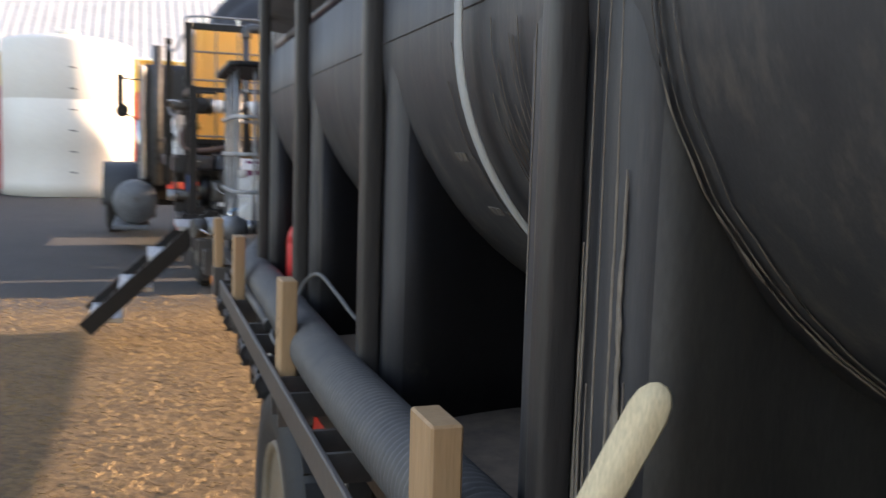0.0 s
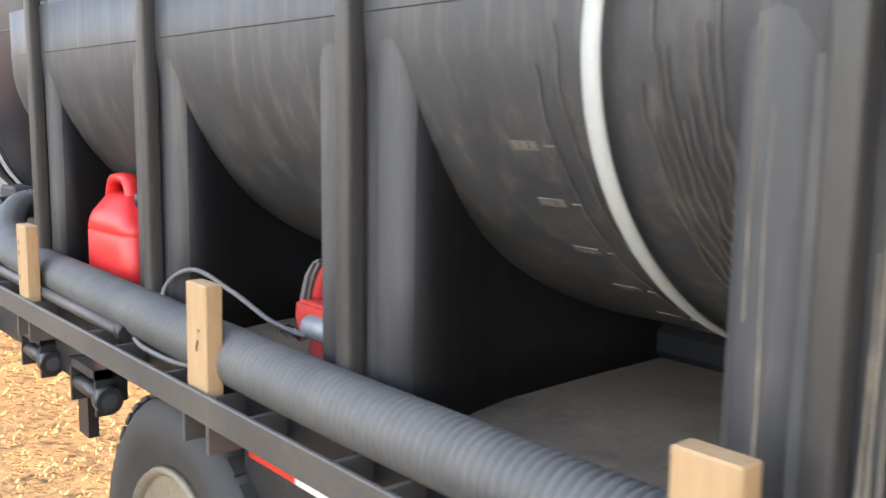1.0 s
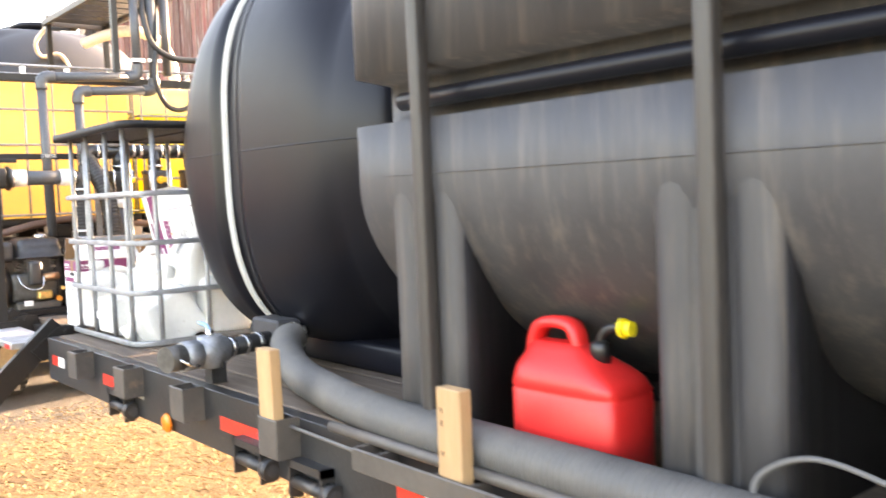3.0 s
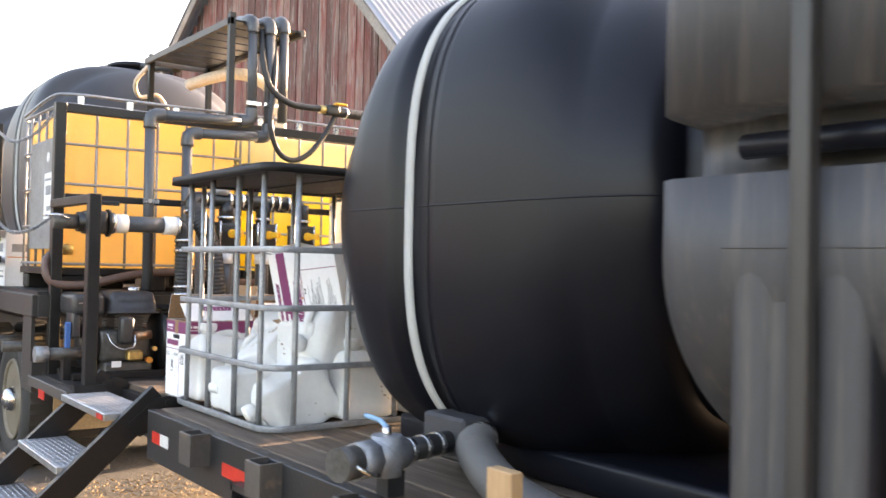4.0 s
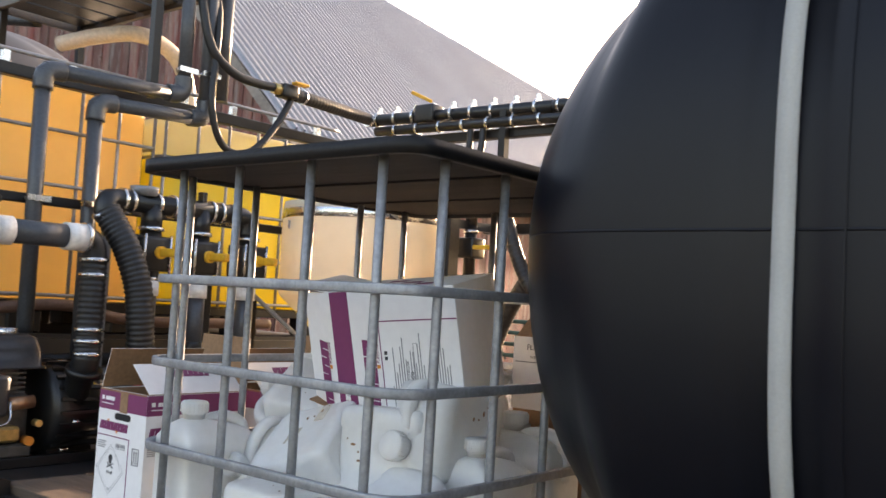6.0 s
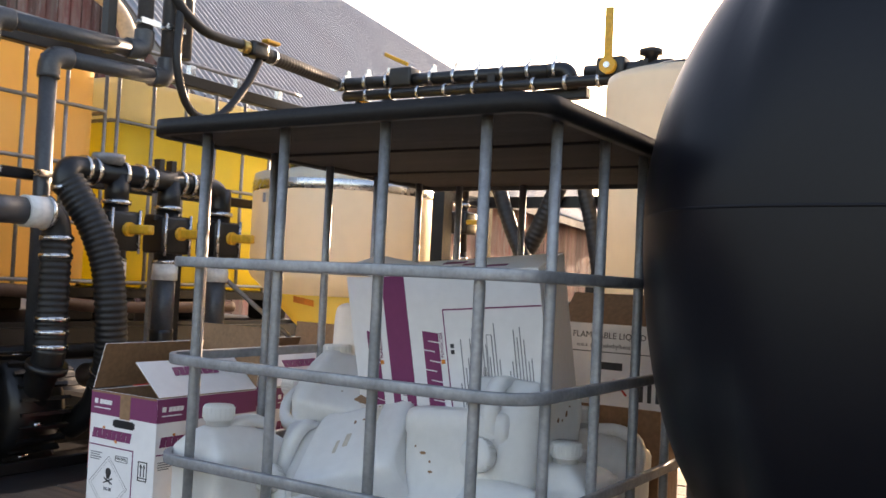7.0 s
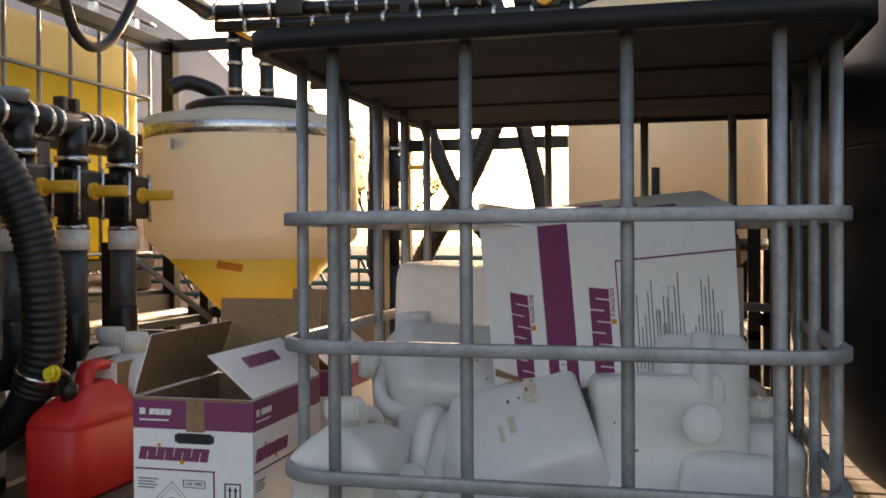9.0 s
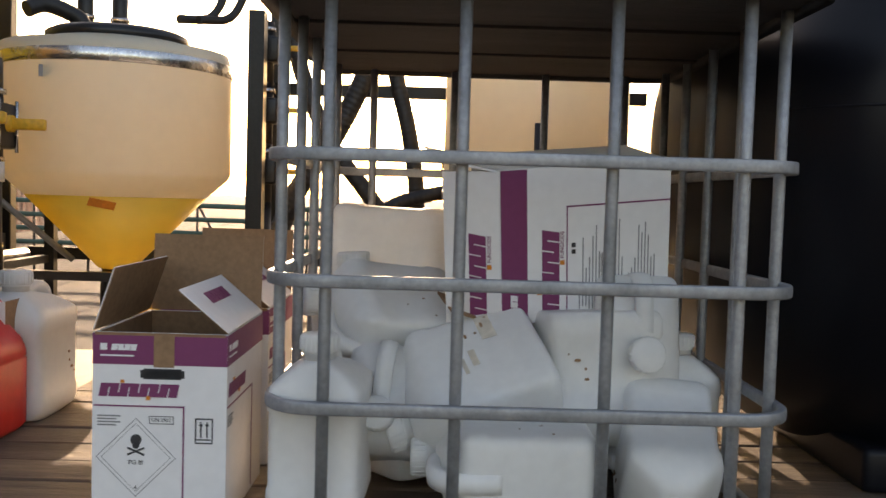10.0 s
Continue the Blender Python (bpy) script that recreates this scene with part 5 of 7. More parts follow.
            part("accent", plane_bars([(-h + 0.105, sz - 0.131, -h + 0.113, sz - 0.123)], fm, 0.002), M_ORANGEINK, c)
            part("accent", plane_bars([(-h + 0.055, sz - 0.098, -h + 0.062, sz - 0.092)], fm, 0.002), M_ORANGEINK, c)
            part("rule", plane_bars([(-h + 0.003, sz - 0.145, h * 0.35, sz - 0.142), (h * 0.35, 0.01, h * 0.35 + 0.003, sz - 0.142)], fm), M_PURPLE, c)
            part("fine_print", plane_bars([(-h + 0.01, sz - 0.165 - 0.006 * k, -h + 0.055 - 0.008 * (k % 2), sz - 0.162 - 0.006 * k) for k in range(4)], fm), M_GREYINK, c)
        part("hand_hole", plane_bars([(-0.032, sz - 0.090, 0.042, sz - 0.069), (-0.038, sz - 0.087, 0.048, sz - 0.072)], fx, 0.0009), M_INK, c, "punched oval hand hole")
        # hazard diamond with its caption
        dia = bmesh.new()
        for r0, r1 in ((0.078, 0.0765), (0.068, 0.067)):
            for k in range(4):
                a0, a1 = radians(90 * k), radians(90 * k + 90)
                q = [Vector((math.cos(a) * r, math.sin(a) * r * 1.0, 0.001)) for a, r in ((a0, r0), (a1, r0), (a1, r1), (a0, r1))]
                dia.faces.new([dia.verts.new(p) for p in q])
        part("hazard_diamond", moved(dia, fx @ Matrix.Translation((-0.045, sz - 0.245, 0))), M_INK, c, "black outlined hazard diamond")
        sk = bmesh.new()
        for (u, v, r) in ((0, 0.005, 0.011), (0, -0.006, 0.007)):
            join(sk, moved(cyl((0, 0, 0.0004), (0, 0, 0.0012), r, 18), Matrix.Translation((u, v, 0))))
        for s in (-1, 1):
            join(sk, moved(bx(-0.018, -0.002, 0.0004, 0.018, 0.002, 0.0012), Matrix.Translation((0, -0.018, 0)) @ Matrix.Rotation(s * 0.4, 4, 'Z')))
        part("hazard_symbol", moved(sk, fx @ Matrix.Translation((-0.045, sz - 0.215, 0))), M_INK, c)
        lettering("PG III", 0.013, fx @ Matrix.Translation((-0.045, sz - 0.255, 0.001)), M_INK, c)
        lettering("6", 0.012, fx @ Matrix.Translation((-0.045, sz - 0.305, 0.001)), M_INK, c)
        part("number_frame", plane_bars([(0.0 - 0.02, sz - 0.178, 0.028, sz - 0.1768), (-0.02, sz - 0.1635, 0.028, sz - 0.1623), (-0.02, sz - 0.178, -0.0188, sz - 0.1623), (0.0268, sz - 0.178, 0.028, sz - 0.1623)], fx), M_INK, c)
        lettering("UN 2902", 0.010, fx @ Matrix.Translation((0.004, sz - 0.170, 0.001)), M_INK, c)
        part("up_arrows", plane_bars([(0.07, sz - 0.215, 0.105, sz - 0.2125), (0.07, sz - 0.167, 0.105, sz - 0.1645), (0.07, sz - 0.215, 0.0725, sz - 0.1645), (0.1025, sz - 0.215, 0.105, sz - 0.1645), (0.074, sz - 0.208, 0.101, sz - 0.2055), (0.080, sz - 0.203, 0.083, sz - 0.172), (0.092, sz - 0.203, 0.095, sz - 0.172), (0.078, sz - 0.18, 0.085, sz - 0.176), (0.090, sz - 0.18, 0.097, sz - 0.176)], fx), M_INK, c)
        part("packing_tape", plane_bars([(-0.012, sz - 0.066, 0.028, sz)], fx, 0.0018), M_KRAFT, c, "strip of brown tape")
    return c, fx, fy


# carton on the deck beside the cage
c1, _, _ = carton("open white and purple printed chemical carton on the deck", Matrix(), 0.36, 0.262, 0.38, "purple", (-78, 96, 40, 72))
c1.matrix_basis = pose(0.248 + 0.18, 4.302, DECK, 0, 0, 0)
c1b = copy_thing(c1, pose(0.86, 4.30, DECK, 0, 0, 0))
c1b["label"] = "white and purple printed chemical carton behind the open one"


def lying_carton():
    """Large carton lying on its side on the jugs; its printed face looks out, the printed flap swings back."""
    sx, sy, sz = 0.262, 0.398, 0.353
    c = thing("carton", (0, 0, 0), "white carton with purple stripe lying tilted on the jugs", "carton", group="cartons")
    hx, hy = sx / 2, sy / 2
    t = 0.005
    part("side", bx(-hx, -hy, 0, -hx + t, hy, sz, 0.001), M_CARD, c)
    part("side", bx(hx - t, -hy, 0, hx, hy, sz), M_CARD, c)
    part("side", bx(-hx + t, -hy, 0, hx - t, hy, t), M_KRAFT, c)
    part("side", bx(-hx + t, -hy, sz - t, hx - t, hy, sz), M_CARD, c)
    part("bottom", bx(-hx + t, -hy, t, hx - t, -hy + t, sz - t), M_CARD, c)
    fx = Matrix(((0, 0, -1, -hx), (-1, 0, 0, 0), (0, 1, 0, 0), (0, 0, 0, 1)))
    turn = Matrix.Rotation(radians(90), 4, 'Z')
    # flap carries on the printed face, u runs away from the hinge
    hinge = Matrix.Translation((-hx, hy, 0)) @ Matrix.Rotation(radians(-22), 4, 'Z')
    fl = part("flap", moved(bx(0, 0.001, 0.002, 0.004, 0.127, sz - 0.002, 0.001), hinge), M_CARD, c)
    part("flap_inside", moved(bx(0.004, 0.002, 0.003, 0.0055, 0.126, sz - 0.003), hinge), M_KRAFT, fl, "bare brown inside of flap")
    ff = hinge @ Matrix(((0, 0, -1, 0), (-1, 0, 0, 0), (0, 1, 0, 0), (0, 0, 0, 1)))
    part("flap", moved(bx(-hx + 0.006, 0, 0, hx - 0.006, 0.004, 0.12), Matrix.Translation((0, hy, 0.004)) @ Matrix.Rotation(radians(-70), 4, 'X')), M_KRAFT, c, "brown open flap")
    part("flap", moved(bx(-hx + 0.006, 0, 0, hx - 0.006, 0.12, 0.004), Matrix.Translation((0, hy, sz - 0.006)) @ Matrix.Rotation(radians(14), 4, 'X')), M_CARD, c)
    e = -hy
    part("printed_band", plane_bars([(e, 0.001, e + 0.060, sz - 0.001)], fx, 0.0008), M_PURPLE, c, "purple printed stripe")
    part("brand_mark", word_mark(0.01, 0.0, 0.06, 0.016, fx @ Matrix.Translation((e + 0.036, 0.0, 0.0006)) @ turn, 0.0014, 4), M_CARD, c)
    part("brand_word", word_mark(0.015, 0.0, 0.195, 0.038, ff @ Matrix.Translation((-0.034, 0.0, 0)) @ turn), M_PURPLE, fl)
    part("brand_word", word_mark(0.015, 0.0, 0.195, 0.040, fx @ Matrix.Translation((e + 0.134, 0.0, 0)) @ turn), M_PURPLE, c)
    for u, v in ((e + 0.136, 0.132), (e + 0.082, 0.066)):
        part("accent", plane_bars([(u, v, u + 0.010, v + 0.010)], fx, 0.002), M_ORANGEINK, c)
    part("accent", plane_bars([(-0.032, 0.132, -0.022, 0.142)], ff, 0.002), M_ORANGEINK, fl)
    lettering("FUNGICIDE", 0.012, fx @ Matrix.Translation((e + 0.141, 0.178, 0.001)) @ turn, M_PURPLE, c)
    lettering("FUNGICIDE", 0.012, ff @ Matrix.Translation((-0.026, 0.178, 0.001)) @ turn, M_PURPLE, fl)
    g = e + 0.151
    part("rule", plane_bars([(g, 0.262, hy - 0.001, 0.2655)], fx), M_PURPLE, c)
    part("rule", plane_bars([(g, 0.002, g + 0.0025, 0.2615)], fx), M_PURPLE, c)
    rnd = random.Random(2)
    for k in range(22):
        u = g + 0.03 + k * 0.0078 + (0.008 if k > 6 else 0) + (0.008 if k > 12 else 0)
        v0 = rnd.choice((0.012, 0.012, 0.03, 0.06))
        if u < hy - 0.012:
            part("fine_print", plane_bars([(u, v0, u + 0.0024, v0 + rnd.uniform(0.06, 0.18))], fx), M_GREYINK, c)
    for v in (0.155, 0.17):
        part("pictogram", plane_bars([(g + 0.012, v, g + 0.021, v + 0.010)], fx, 0.0016), M_INK, c)
    part("notice_frame", plane_bars([(g + 0.104, 0.06, g + 0.1052, 0.20), (g + 0.116, 0.06, g + 0.1172, 0.20), (g + 0.104, 0.06, g + 0.117, 0.0612), (g + 0.104, 0.1988, g + 0.117, 0.20)], fx), M_GREYINK, c)
    lettering("WARNING/AVISO", 0.0145, fx @ Matrix.Translation((g + 0.095, 0.065, 0.0016)) @ turn, M_INK, c)
    lettering("KEEP OUT OF REACH OF CHILDREN", 0.007, fx @ Matrix.Translation((g + 0.084, 0.095, 0.0016)) @ turn, M_INK, c)
    for k in range(3):
        part("top_print", bx(-0.06 + 0.05 * k, -0.10 + 0.07 * k, sz, -0.03 + 0.05 * k, -0.04 + 0.07 * k, sz + 0.001), M_PURPLE, c)
    return c


lc = lying_carton()
lc.matrix_basis = pose(0.686, 3.451, 1.343, -5.6, -10, 12.4)


def far_carton():
    c = thing("carton", (1.35, 3.32, 1.2), "open brown and white carton marked as flammable liquid", "carton", group="cartons")
    part("side", bx(1.22, 3.18, 1.30, 1.225, 3.52, 1.54), M_CARD, c)
    part("side", bx(1.225, 3.18, 1.30, 1.40, 3.185, 1.54), M_CARD, c)
    part("side", bx(1.225, 3.515, 1.30, 1.40, 3.52, 1.54), M_KRAFT, c)
    part("flap", moved(bx(0, 0, 0, 0.003, 0.33, 0.14), Matrix.Translation((1.225, 3.185, 1.54)) @ Matrix.Rotation(radians(50), 4, 'Y')), M_KRAFT, c)
    fx = Matrix(((0, 0, -1, 1.22), (-1, 0, 0, 3.35), (0, 1, 0, 0), (0, 0, 0, 1)))
    lettering("FLAMMABLE LIQUID", 0.026, fx @ Matrix.Translation((0.0, 1.505, 0.001)), M_INK, c)
    lettering("n.o.s. (xylene/ethylbenzene)", 0.018, fx @ Matrix.Translation((0.0, 1.475, 0.001)), M_INK, c)
    part("hand_hole", plane_bars([(-0.045, 1.405, 0.045, 1.427)], fx, 0.0012), M_INK, c)
    part("rule", plane_bars([(-0.16, 1.455, 0.16, 1.4575)], fx), M_INK, c)
    for sgn in (-1, 1):
        part("hazard_edge", moved(plane_bars([(-0.03, -0.003, 0.03, 0.003)], Matrix()), fx @ Matrix.Translation((0.02 + sgn * 0.02, 1.355, 0)) @ Matrix.Rotation(radians(-sgn * 45), 4, 'Z')), M_TAPER, c, "red diamond edge")
    for u in (0.10, 0.125, 0.15):
        part("block_print", plane_bars([(u, 1.32, u + 0.012, 1.39)], fx), M_INK, c)
    part("stack_below", bx(1.225, 3.185, 0.95, 1.40, 3.515, 1.298), M_KRAFT, c)


far_carton()


# folding steps on the trailer side
def steps():
    s = thing("folding_steps", (-0.4, 4.5, 0), "black steel folding steps with aluminium treads beside the deck", "steps")
    for y in (4.10, 4.90):
        a, b = Vector((0.10, y, 0.965)), Vector((-0.78, y, 0.15))
        d = (b - a).normalized()
        n = Vector((d.z, 0, -d.x))
        lp = [[p + n * u + Vector((0, v, 0)) for u, v in ((-0.06, -0.02), (0.06, -0.02), (0.06, 0.02), (-0.06, 0.02))] for p in (a, b)]
        bm = rings(lp)
        for f in bm.faces:
            f.smooth = False
        part("stringer", bm, M_BLACK, s)
        br = bmesh.new()
        prof = [(0.0, 0.78), (0.20, 0.86), (0.20, 0.945), (0.13, 0.965), (0.07, 0.95), (-0.06, 0.84)]
        f = br.faces.new([br.verts.new((u, y - 0.03, v)) for u, v in prof])
        e = bmesh.ops.extrude_face_region(br, geom=[f])
        bmesh.ops.translate(br, vec=(0, 0.06, 0), verts=[v for v in e['geom'] if isinstance(v, bmesh.types.BMVert)])
        bmesh.ops.recalc_face_normals(br, faces=br.faces[:])
        part("bracket", br, M_BLACK, s)
        part("bolt", cyl((0.13, y - 0.04, 0.93), (0.13, y - 0.03, 0.93), 0.015), M_BLACK, s)
    for k in range(4):
        z, x = 0.89 - 0.222 * k, 0.07 - 0.205 * k
        t = part("tread", bx(x - 0.22, 4.125, z - 0.035, x + 0.02, 4.875, z, 0.004), M_ALU, s, "raised-pattern aluminium tread")
        bm = bmesh.new()
        for i in range(9):
            for j in range(26):
                u, v = x - 0.205 + i * 0.026, 4.14 + j * 0.028
                join_diamond(bm, u, v, z, (i + j) % 2)
        part("tread_pattern", bm, M_ALU, t)
    part("reflector", bx(-0.1555, 4.14, 0.858, -0.152, 4.23, 0.882), M_TAPER, s, "red reflector")


def join_diamond(bm, u, v, z, flip):
    a, b = (0.012, 0.004) if flip else (0.004, 0.012)
    top = bm.verts.new((u, v, z + 0.004))
    q = [bm.verts.new(p) for p in ((u - a, v, z), (u, v - b, z), (u + a, v, z), (u, v + b, z))]
    for i in range(4):
        bm.faces.new((q[i], q[(i + 1) % 4], top))


steps()


# truck
BED = 1.40


M_DULLALU = mat("dull_aluminium", (0.20, 0.205, 0.21), 0.5, 0.3, second=(0.10, 0.10, 0.105), scale=4, fine=40, amount=0.8, bump=0.1, dirt=(0.10, 0.08, 0.06), dirt_at=0.58, dirt_scale=5)


def truck():
    t = thing("truck", (0.9, 9, 0), "dark flatbed truck with chrome wheels and raised bed", "truck")
    part("bed", bx(-0.10, 5.66, BED - 0.03, 2.45, 12.0, BED), M_BEAM, t)
    part("bed_edge", bx(-0.13, 5.66, BED - 0.15, -0.09, 12.0, BED - 0.02, 0.004), M_POST, t, "worn steel bed edge")
    part("bed_end", bx(-0.10, 5.62, BED - 0.15, 2.45, 5.66, BED - 0.02), M_POST, t)
    part("rear_plate", bx(-0.12, 5.70, 0.80, -0.10, 5.92, BED - 0.15), M_POST, t)
    part("rear_plate", bx(-0.12, 5.66, 0.80, 0.6, 5.70, 0.98), M_POST, t)
    for x in (0.75, 1.55):
        part("chassis_rail", bx(x - 0.05, 5.4, 0.72, x + 0.05, 15.0, 1.0), M_BEAM, t)
    part("hitch", bx(1.0, 4.9, 0.66, 1.3, 6.0, 0.80), M_BEAM, t)
    for y in (6.4, 7.3, 8.5, 9.7, 10.9):
        part("cross_member", bx(-0.06, y, BED - 0.14, 2.4, y + 0.08, BED - 0.03), M_BEAM, t)
    for y in (7.55, 8.85):
        for x in (0.16, 0.46):
            wheel("wheel", t, x, y, 0.50, 0.51, 0.27, M_RIM, x < 0.3)
        for x in (1.8, 2.1):
            wheel("wheel", t, x, y, 0.50, 0.51, 0.27, M_RIM, False)
        part("axle", cyl((0.3, y, 0.5), (2.2, y, 0.5), 0.09), M_BEAM, t)
    part("mudguard", bx(0.34, 6.98, 0.32, 0.84, 7.0, 1.0), mat("tan_mud_flap", (0.30, 0.22, 0.13), 0.8, scale=4, bump=0.2), t, "tan mud flap")
    # side rail with short posts
    part("side_rail", bx(-0.13, 6.7, 1.565, -0.10, 12.0, 1.61), M_POST, t)
    for y in (7.3, 8.6, 9.9, 11.2):
        part("rail_post", bx(-0.125, y, BED - 0.02, -0.095, y + 0.05, 1.6), M_POST, t)
    # cab, standing a little to the yard side
    part("cab", bx(-0.42, 12.15, 0.95, 1.75, 13.7, 2.75, 0.12, 3), M_CABPAINT, t, "dark painted cab")
    part("sleeper_edge", bx(-0.45, 12.1, 0.98, -0.36, 12.18, 2.72, 0.02), M_GALV, t, "chrome cab edge")
    part("hood", bx(-0.1, 13.6, 1.0, 1.45, 15.2, 1.75, 0.15, 3), M_CABPAINT, t)
    part("cab_window", bx(-0.435, 12.75, 1.95, -0.415, 13.45, 2.5, 0.01), mat("dark_glass", (0.02, 0.025, 0.03), 0.06, scale=2, bump=0), t, "dark side window")
    fd = []
    for k in range(13):
        a = math.pi * k / 12
        y, z = 14.45 - 0.66 * math.cos(a), 0.55 + 0.66 * math.sin(a)
        fd.append([Vector((-1.05, y, z)), Vector((0.0, y, z + 0.05)), Vector((0.0, y, z - 0.03)), Vector((-1.05, y, z - 0.06))])
    part("fender", rings(fd), M_CABPAINT, t, "dark rounded front fender")
    wheel("wheel", t, -1.0, 14.45, 0.52, 0.52, 0.28, M_BRIGHT, True)
    wheel("wheel", t, 1.55, 14.45, 0.52, 0.52, 0.28, M_BRIGHT, False)
    part("front_axle", cyl((-0.8, 14.45, 0.52), (1.7, 14.45, 0.52), 0.06), M_BEAM, t)
    part("fuel_tank", lathe([(0.02, 11.35), (0.28, 11.36), (0.31, 11.4), (0.31, 12.55), (0.28, 12.6), (0.02, 12.61)], (-0.50, 0, 0.66), 'Y', 32), M_DULLALU, t, "polished cylindrical fuel tank")
    for y in (11.6, 12.3):
        part("tank_band", lathe([(0.318, y), (0.318, y + 0.07)], (-0.50, 0, 0.66), 'Y', 32), M_GALV, t)
    part("step_box", bx(-0.78, 12.7, 0.35, -0.2, 13.6, 0.85, 0.04, 2), M_CABPAINT, t)
    part("step_plate", bx(-0.82, 11.2, 0.28, -0.3, 13.6, 0.34, 0.01), M_DULLALU, t)
    # added box on the far side, there only to shade the yard
    part("tool_box", bx(1.75, 9.55, 0.35, 2.35, 12.3, 1.22, 0.02), M_CABPAINT, t, "unseen dark box added under the bed to block low sun")
    part("exhaust_pipe", cyl((-0.18, 12.0, 0.9), (-0.18, 12.0, 3.0), 0.07), M_ENGINE, t, "dull exhaust stack")
    part("air_cleaner", cyl((-0.35, 13.75, 1.15), (-0.35, 13.75, 1.95), 0.16, 24), M_BRIGHT, t, "chrome air cleaner drum")
    m = part("mirror_arm", tube([(-0.42, 12.9, 2.55), (-0.74, 12.9, 2.55)], 0.012, 8), M_BLACK, t)
    part("mirror_arm", tube([(-0.42, 12.9, 1.88), (-0.70, 12.9, 2.03)], 0.012, 8), M_BLACK, t)
    part("mirror", bx(-0.79, 12.85, 2.14, -0.68, 12.93, 2.62, 0.02, 2), M_BLACK, t)
    part("round_mirror", lathe([(0.11, 0), (0.10, 0.03), (0.03, 0.05), (0.01, 0.05)], (-0.71, 12.9, 2.05), 'Y', 20), M_BLACK, t)
    for y in (6.3, 6.8):
        part("valve_stub", cyl((-0.16, y, 1.02), (0.2, y, 1.02), 0.035), M_ENGINE, t)


truck()


def tote(x0, x1, y0, y1, z0, z1, liquid, upper, level, label):
    """Caged tote: bottle, pallet, tubes."""
    t = thing("tote", ((x0 + x1) / 2, (y0 + y1) / 2, z0), label, "tote", group="caged totes")
    cx, cy, hx, hy = (x0 + x1) / 2, (y0 + y1) / 2, (x1 - x0) / 2 - 0.025, (y1 - y0) / 2 - 0.025
    zb = z0 + 0.15
    if liquid is upper:
        part("bottle", rings([super_ring(cx, cy, z, hx * k, hy * k, 12, 64) for z, k in ((zb, .96), (zb + .03, 1), (z1 - .05, 1), (z1 - .01, .97), (z1, .9))], caps=True), liquid, t, "translucent bottle")
    else:
        part("bottle", rings([super_ring(cx, cy, z, hx * k, hy * k, 12, 64) for z, k in ((zb, .96), (zb + .03, 1), (level, 1))], caps=True), liquid, t, "translucent filled lower part")
        part("bottle_top", rings([super_ring(cx, cy, z, hx * k, hy * k, 12, 64) for z, k in ((level + 0.001, 1), (z1 - .05, 1), (z1 - .01, .97), (z1, .9))], caps=True), upper, t, "translucent empty upper part")
    part("filler_cap", lathe([(0.11, z1 - 0.01), (0.11, z1 + 0.04), (0.09, z1 + 0.05), (0.01, z1 + 0.05)], (cx, cy, 0)), M_FITTING, t)
    part("pallet", bx(x0, y0, z0 + 0.10, x1, y1, z0 + 0.145, 0.004), M_BLACK, t)
    for k in range(3):
        for j in range(2):
            xx = x0 + 0.02 + k * (x1 - x0 - 0.2) / 2
            yy = y0 + 0.0 + j * (y1 - y0 - 0.14)
            part("pallet_foot", bx(xx, yy, z0, xx + 0.16, yy + 0.14, z0 + 0.10, 0.01), M_BLACK, t)
    nx = 7
    for k in range(nx):
        x = x0 + 0.02 + (x1 - x0 - 0.04) * k / (nx - 1)
        for y in (y0 + 0.008, y1 - 0.008):
            part("bar", tube([(x, y, z0 + 0.14), (x, y, z1 + 0.02)], 0.0085, 8, 0.5), M_GALV, t)
    for k in range(1, 5):
        y = y0 + (y1 - y0) * k / 5
        for x in (x0 + 0.008, x1 - 0.008):
            part("bar", tube([(x, y, z0 + 0.14), (x, y, z1 + 0.02)], 0.0085, 8, 0.5), M_GALV, t)
    for k in range(5):
        z = z0 + 0.17 + (z1 - z0 - 0.15) * k / 4
        part("ring", closed_sweep(rounded_loop(x0, y0, x1, y1, 0.05, z, 4), tube_section(0.0085, 0.0085, 8)), M_GALV, t)
    return t


tote_a = tote(0.02, 1.215, 5.70, 6.70, BED, 2.535, M_ORANGE, M_ORANGE, 2.30, "caged tote of orange liquid on the truck bed")
part("side_plate", bx(0.008, 5.74, 1.66, 0.014, 6.40, 2.36, 0.002), M_GREYPANEL, tote_a, "grey steel name plate")
for z0, y0, y1, z1 in ((1.85, 5.84, 6.02, 2.14),):
    part("label", bx(0.004, y0, z0, 0.008, y1, z1), M_CARD, tote_a, "white paper label")
    part("label_print", join(bx(0.002, 5.86, 2.09, 0.004, 6.0, 2.105), join(bx(0.002, 5.86, 2.0, 0.004, 5.98, 2.06), bx(0.002, 5.86, 1.90, 0.004, 5.95, 1.93))), M_GREYINK, tote_a)
part("badge", cyl((0.008, 5.95, 2.24), (0.004, 5.95, 2.24), 0.03), M_CARD, tote_a, "round white badge")
tote_b = tote(1.24, 2.44, 5.70, 6.70, BED, 2.50, M_LEMON, M_PALE, 2.30, "caged tote part full of yellow liquid")


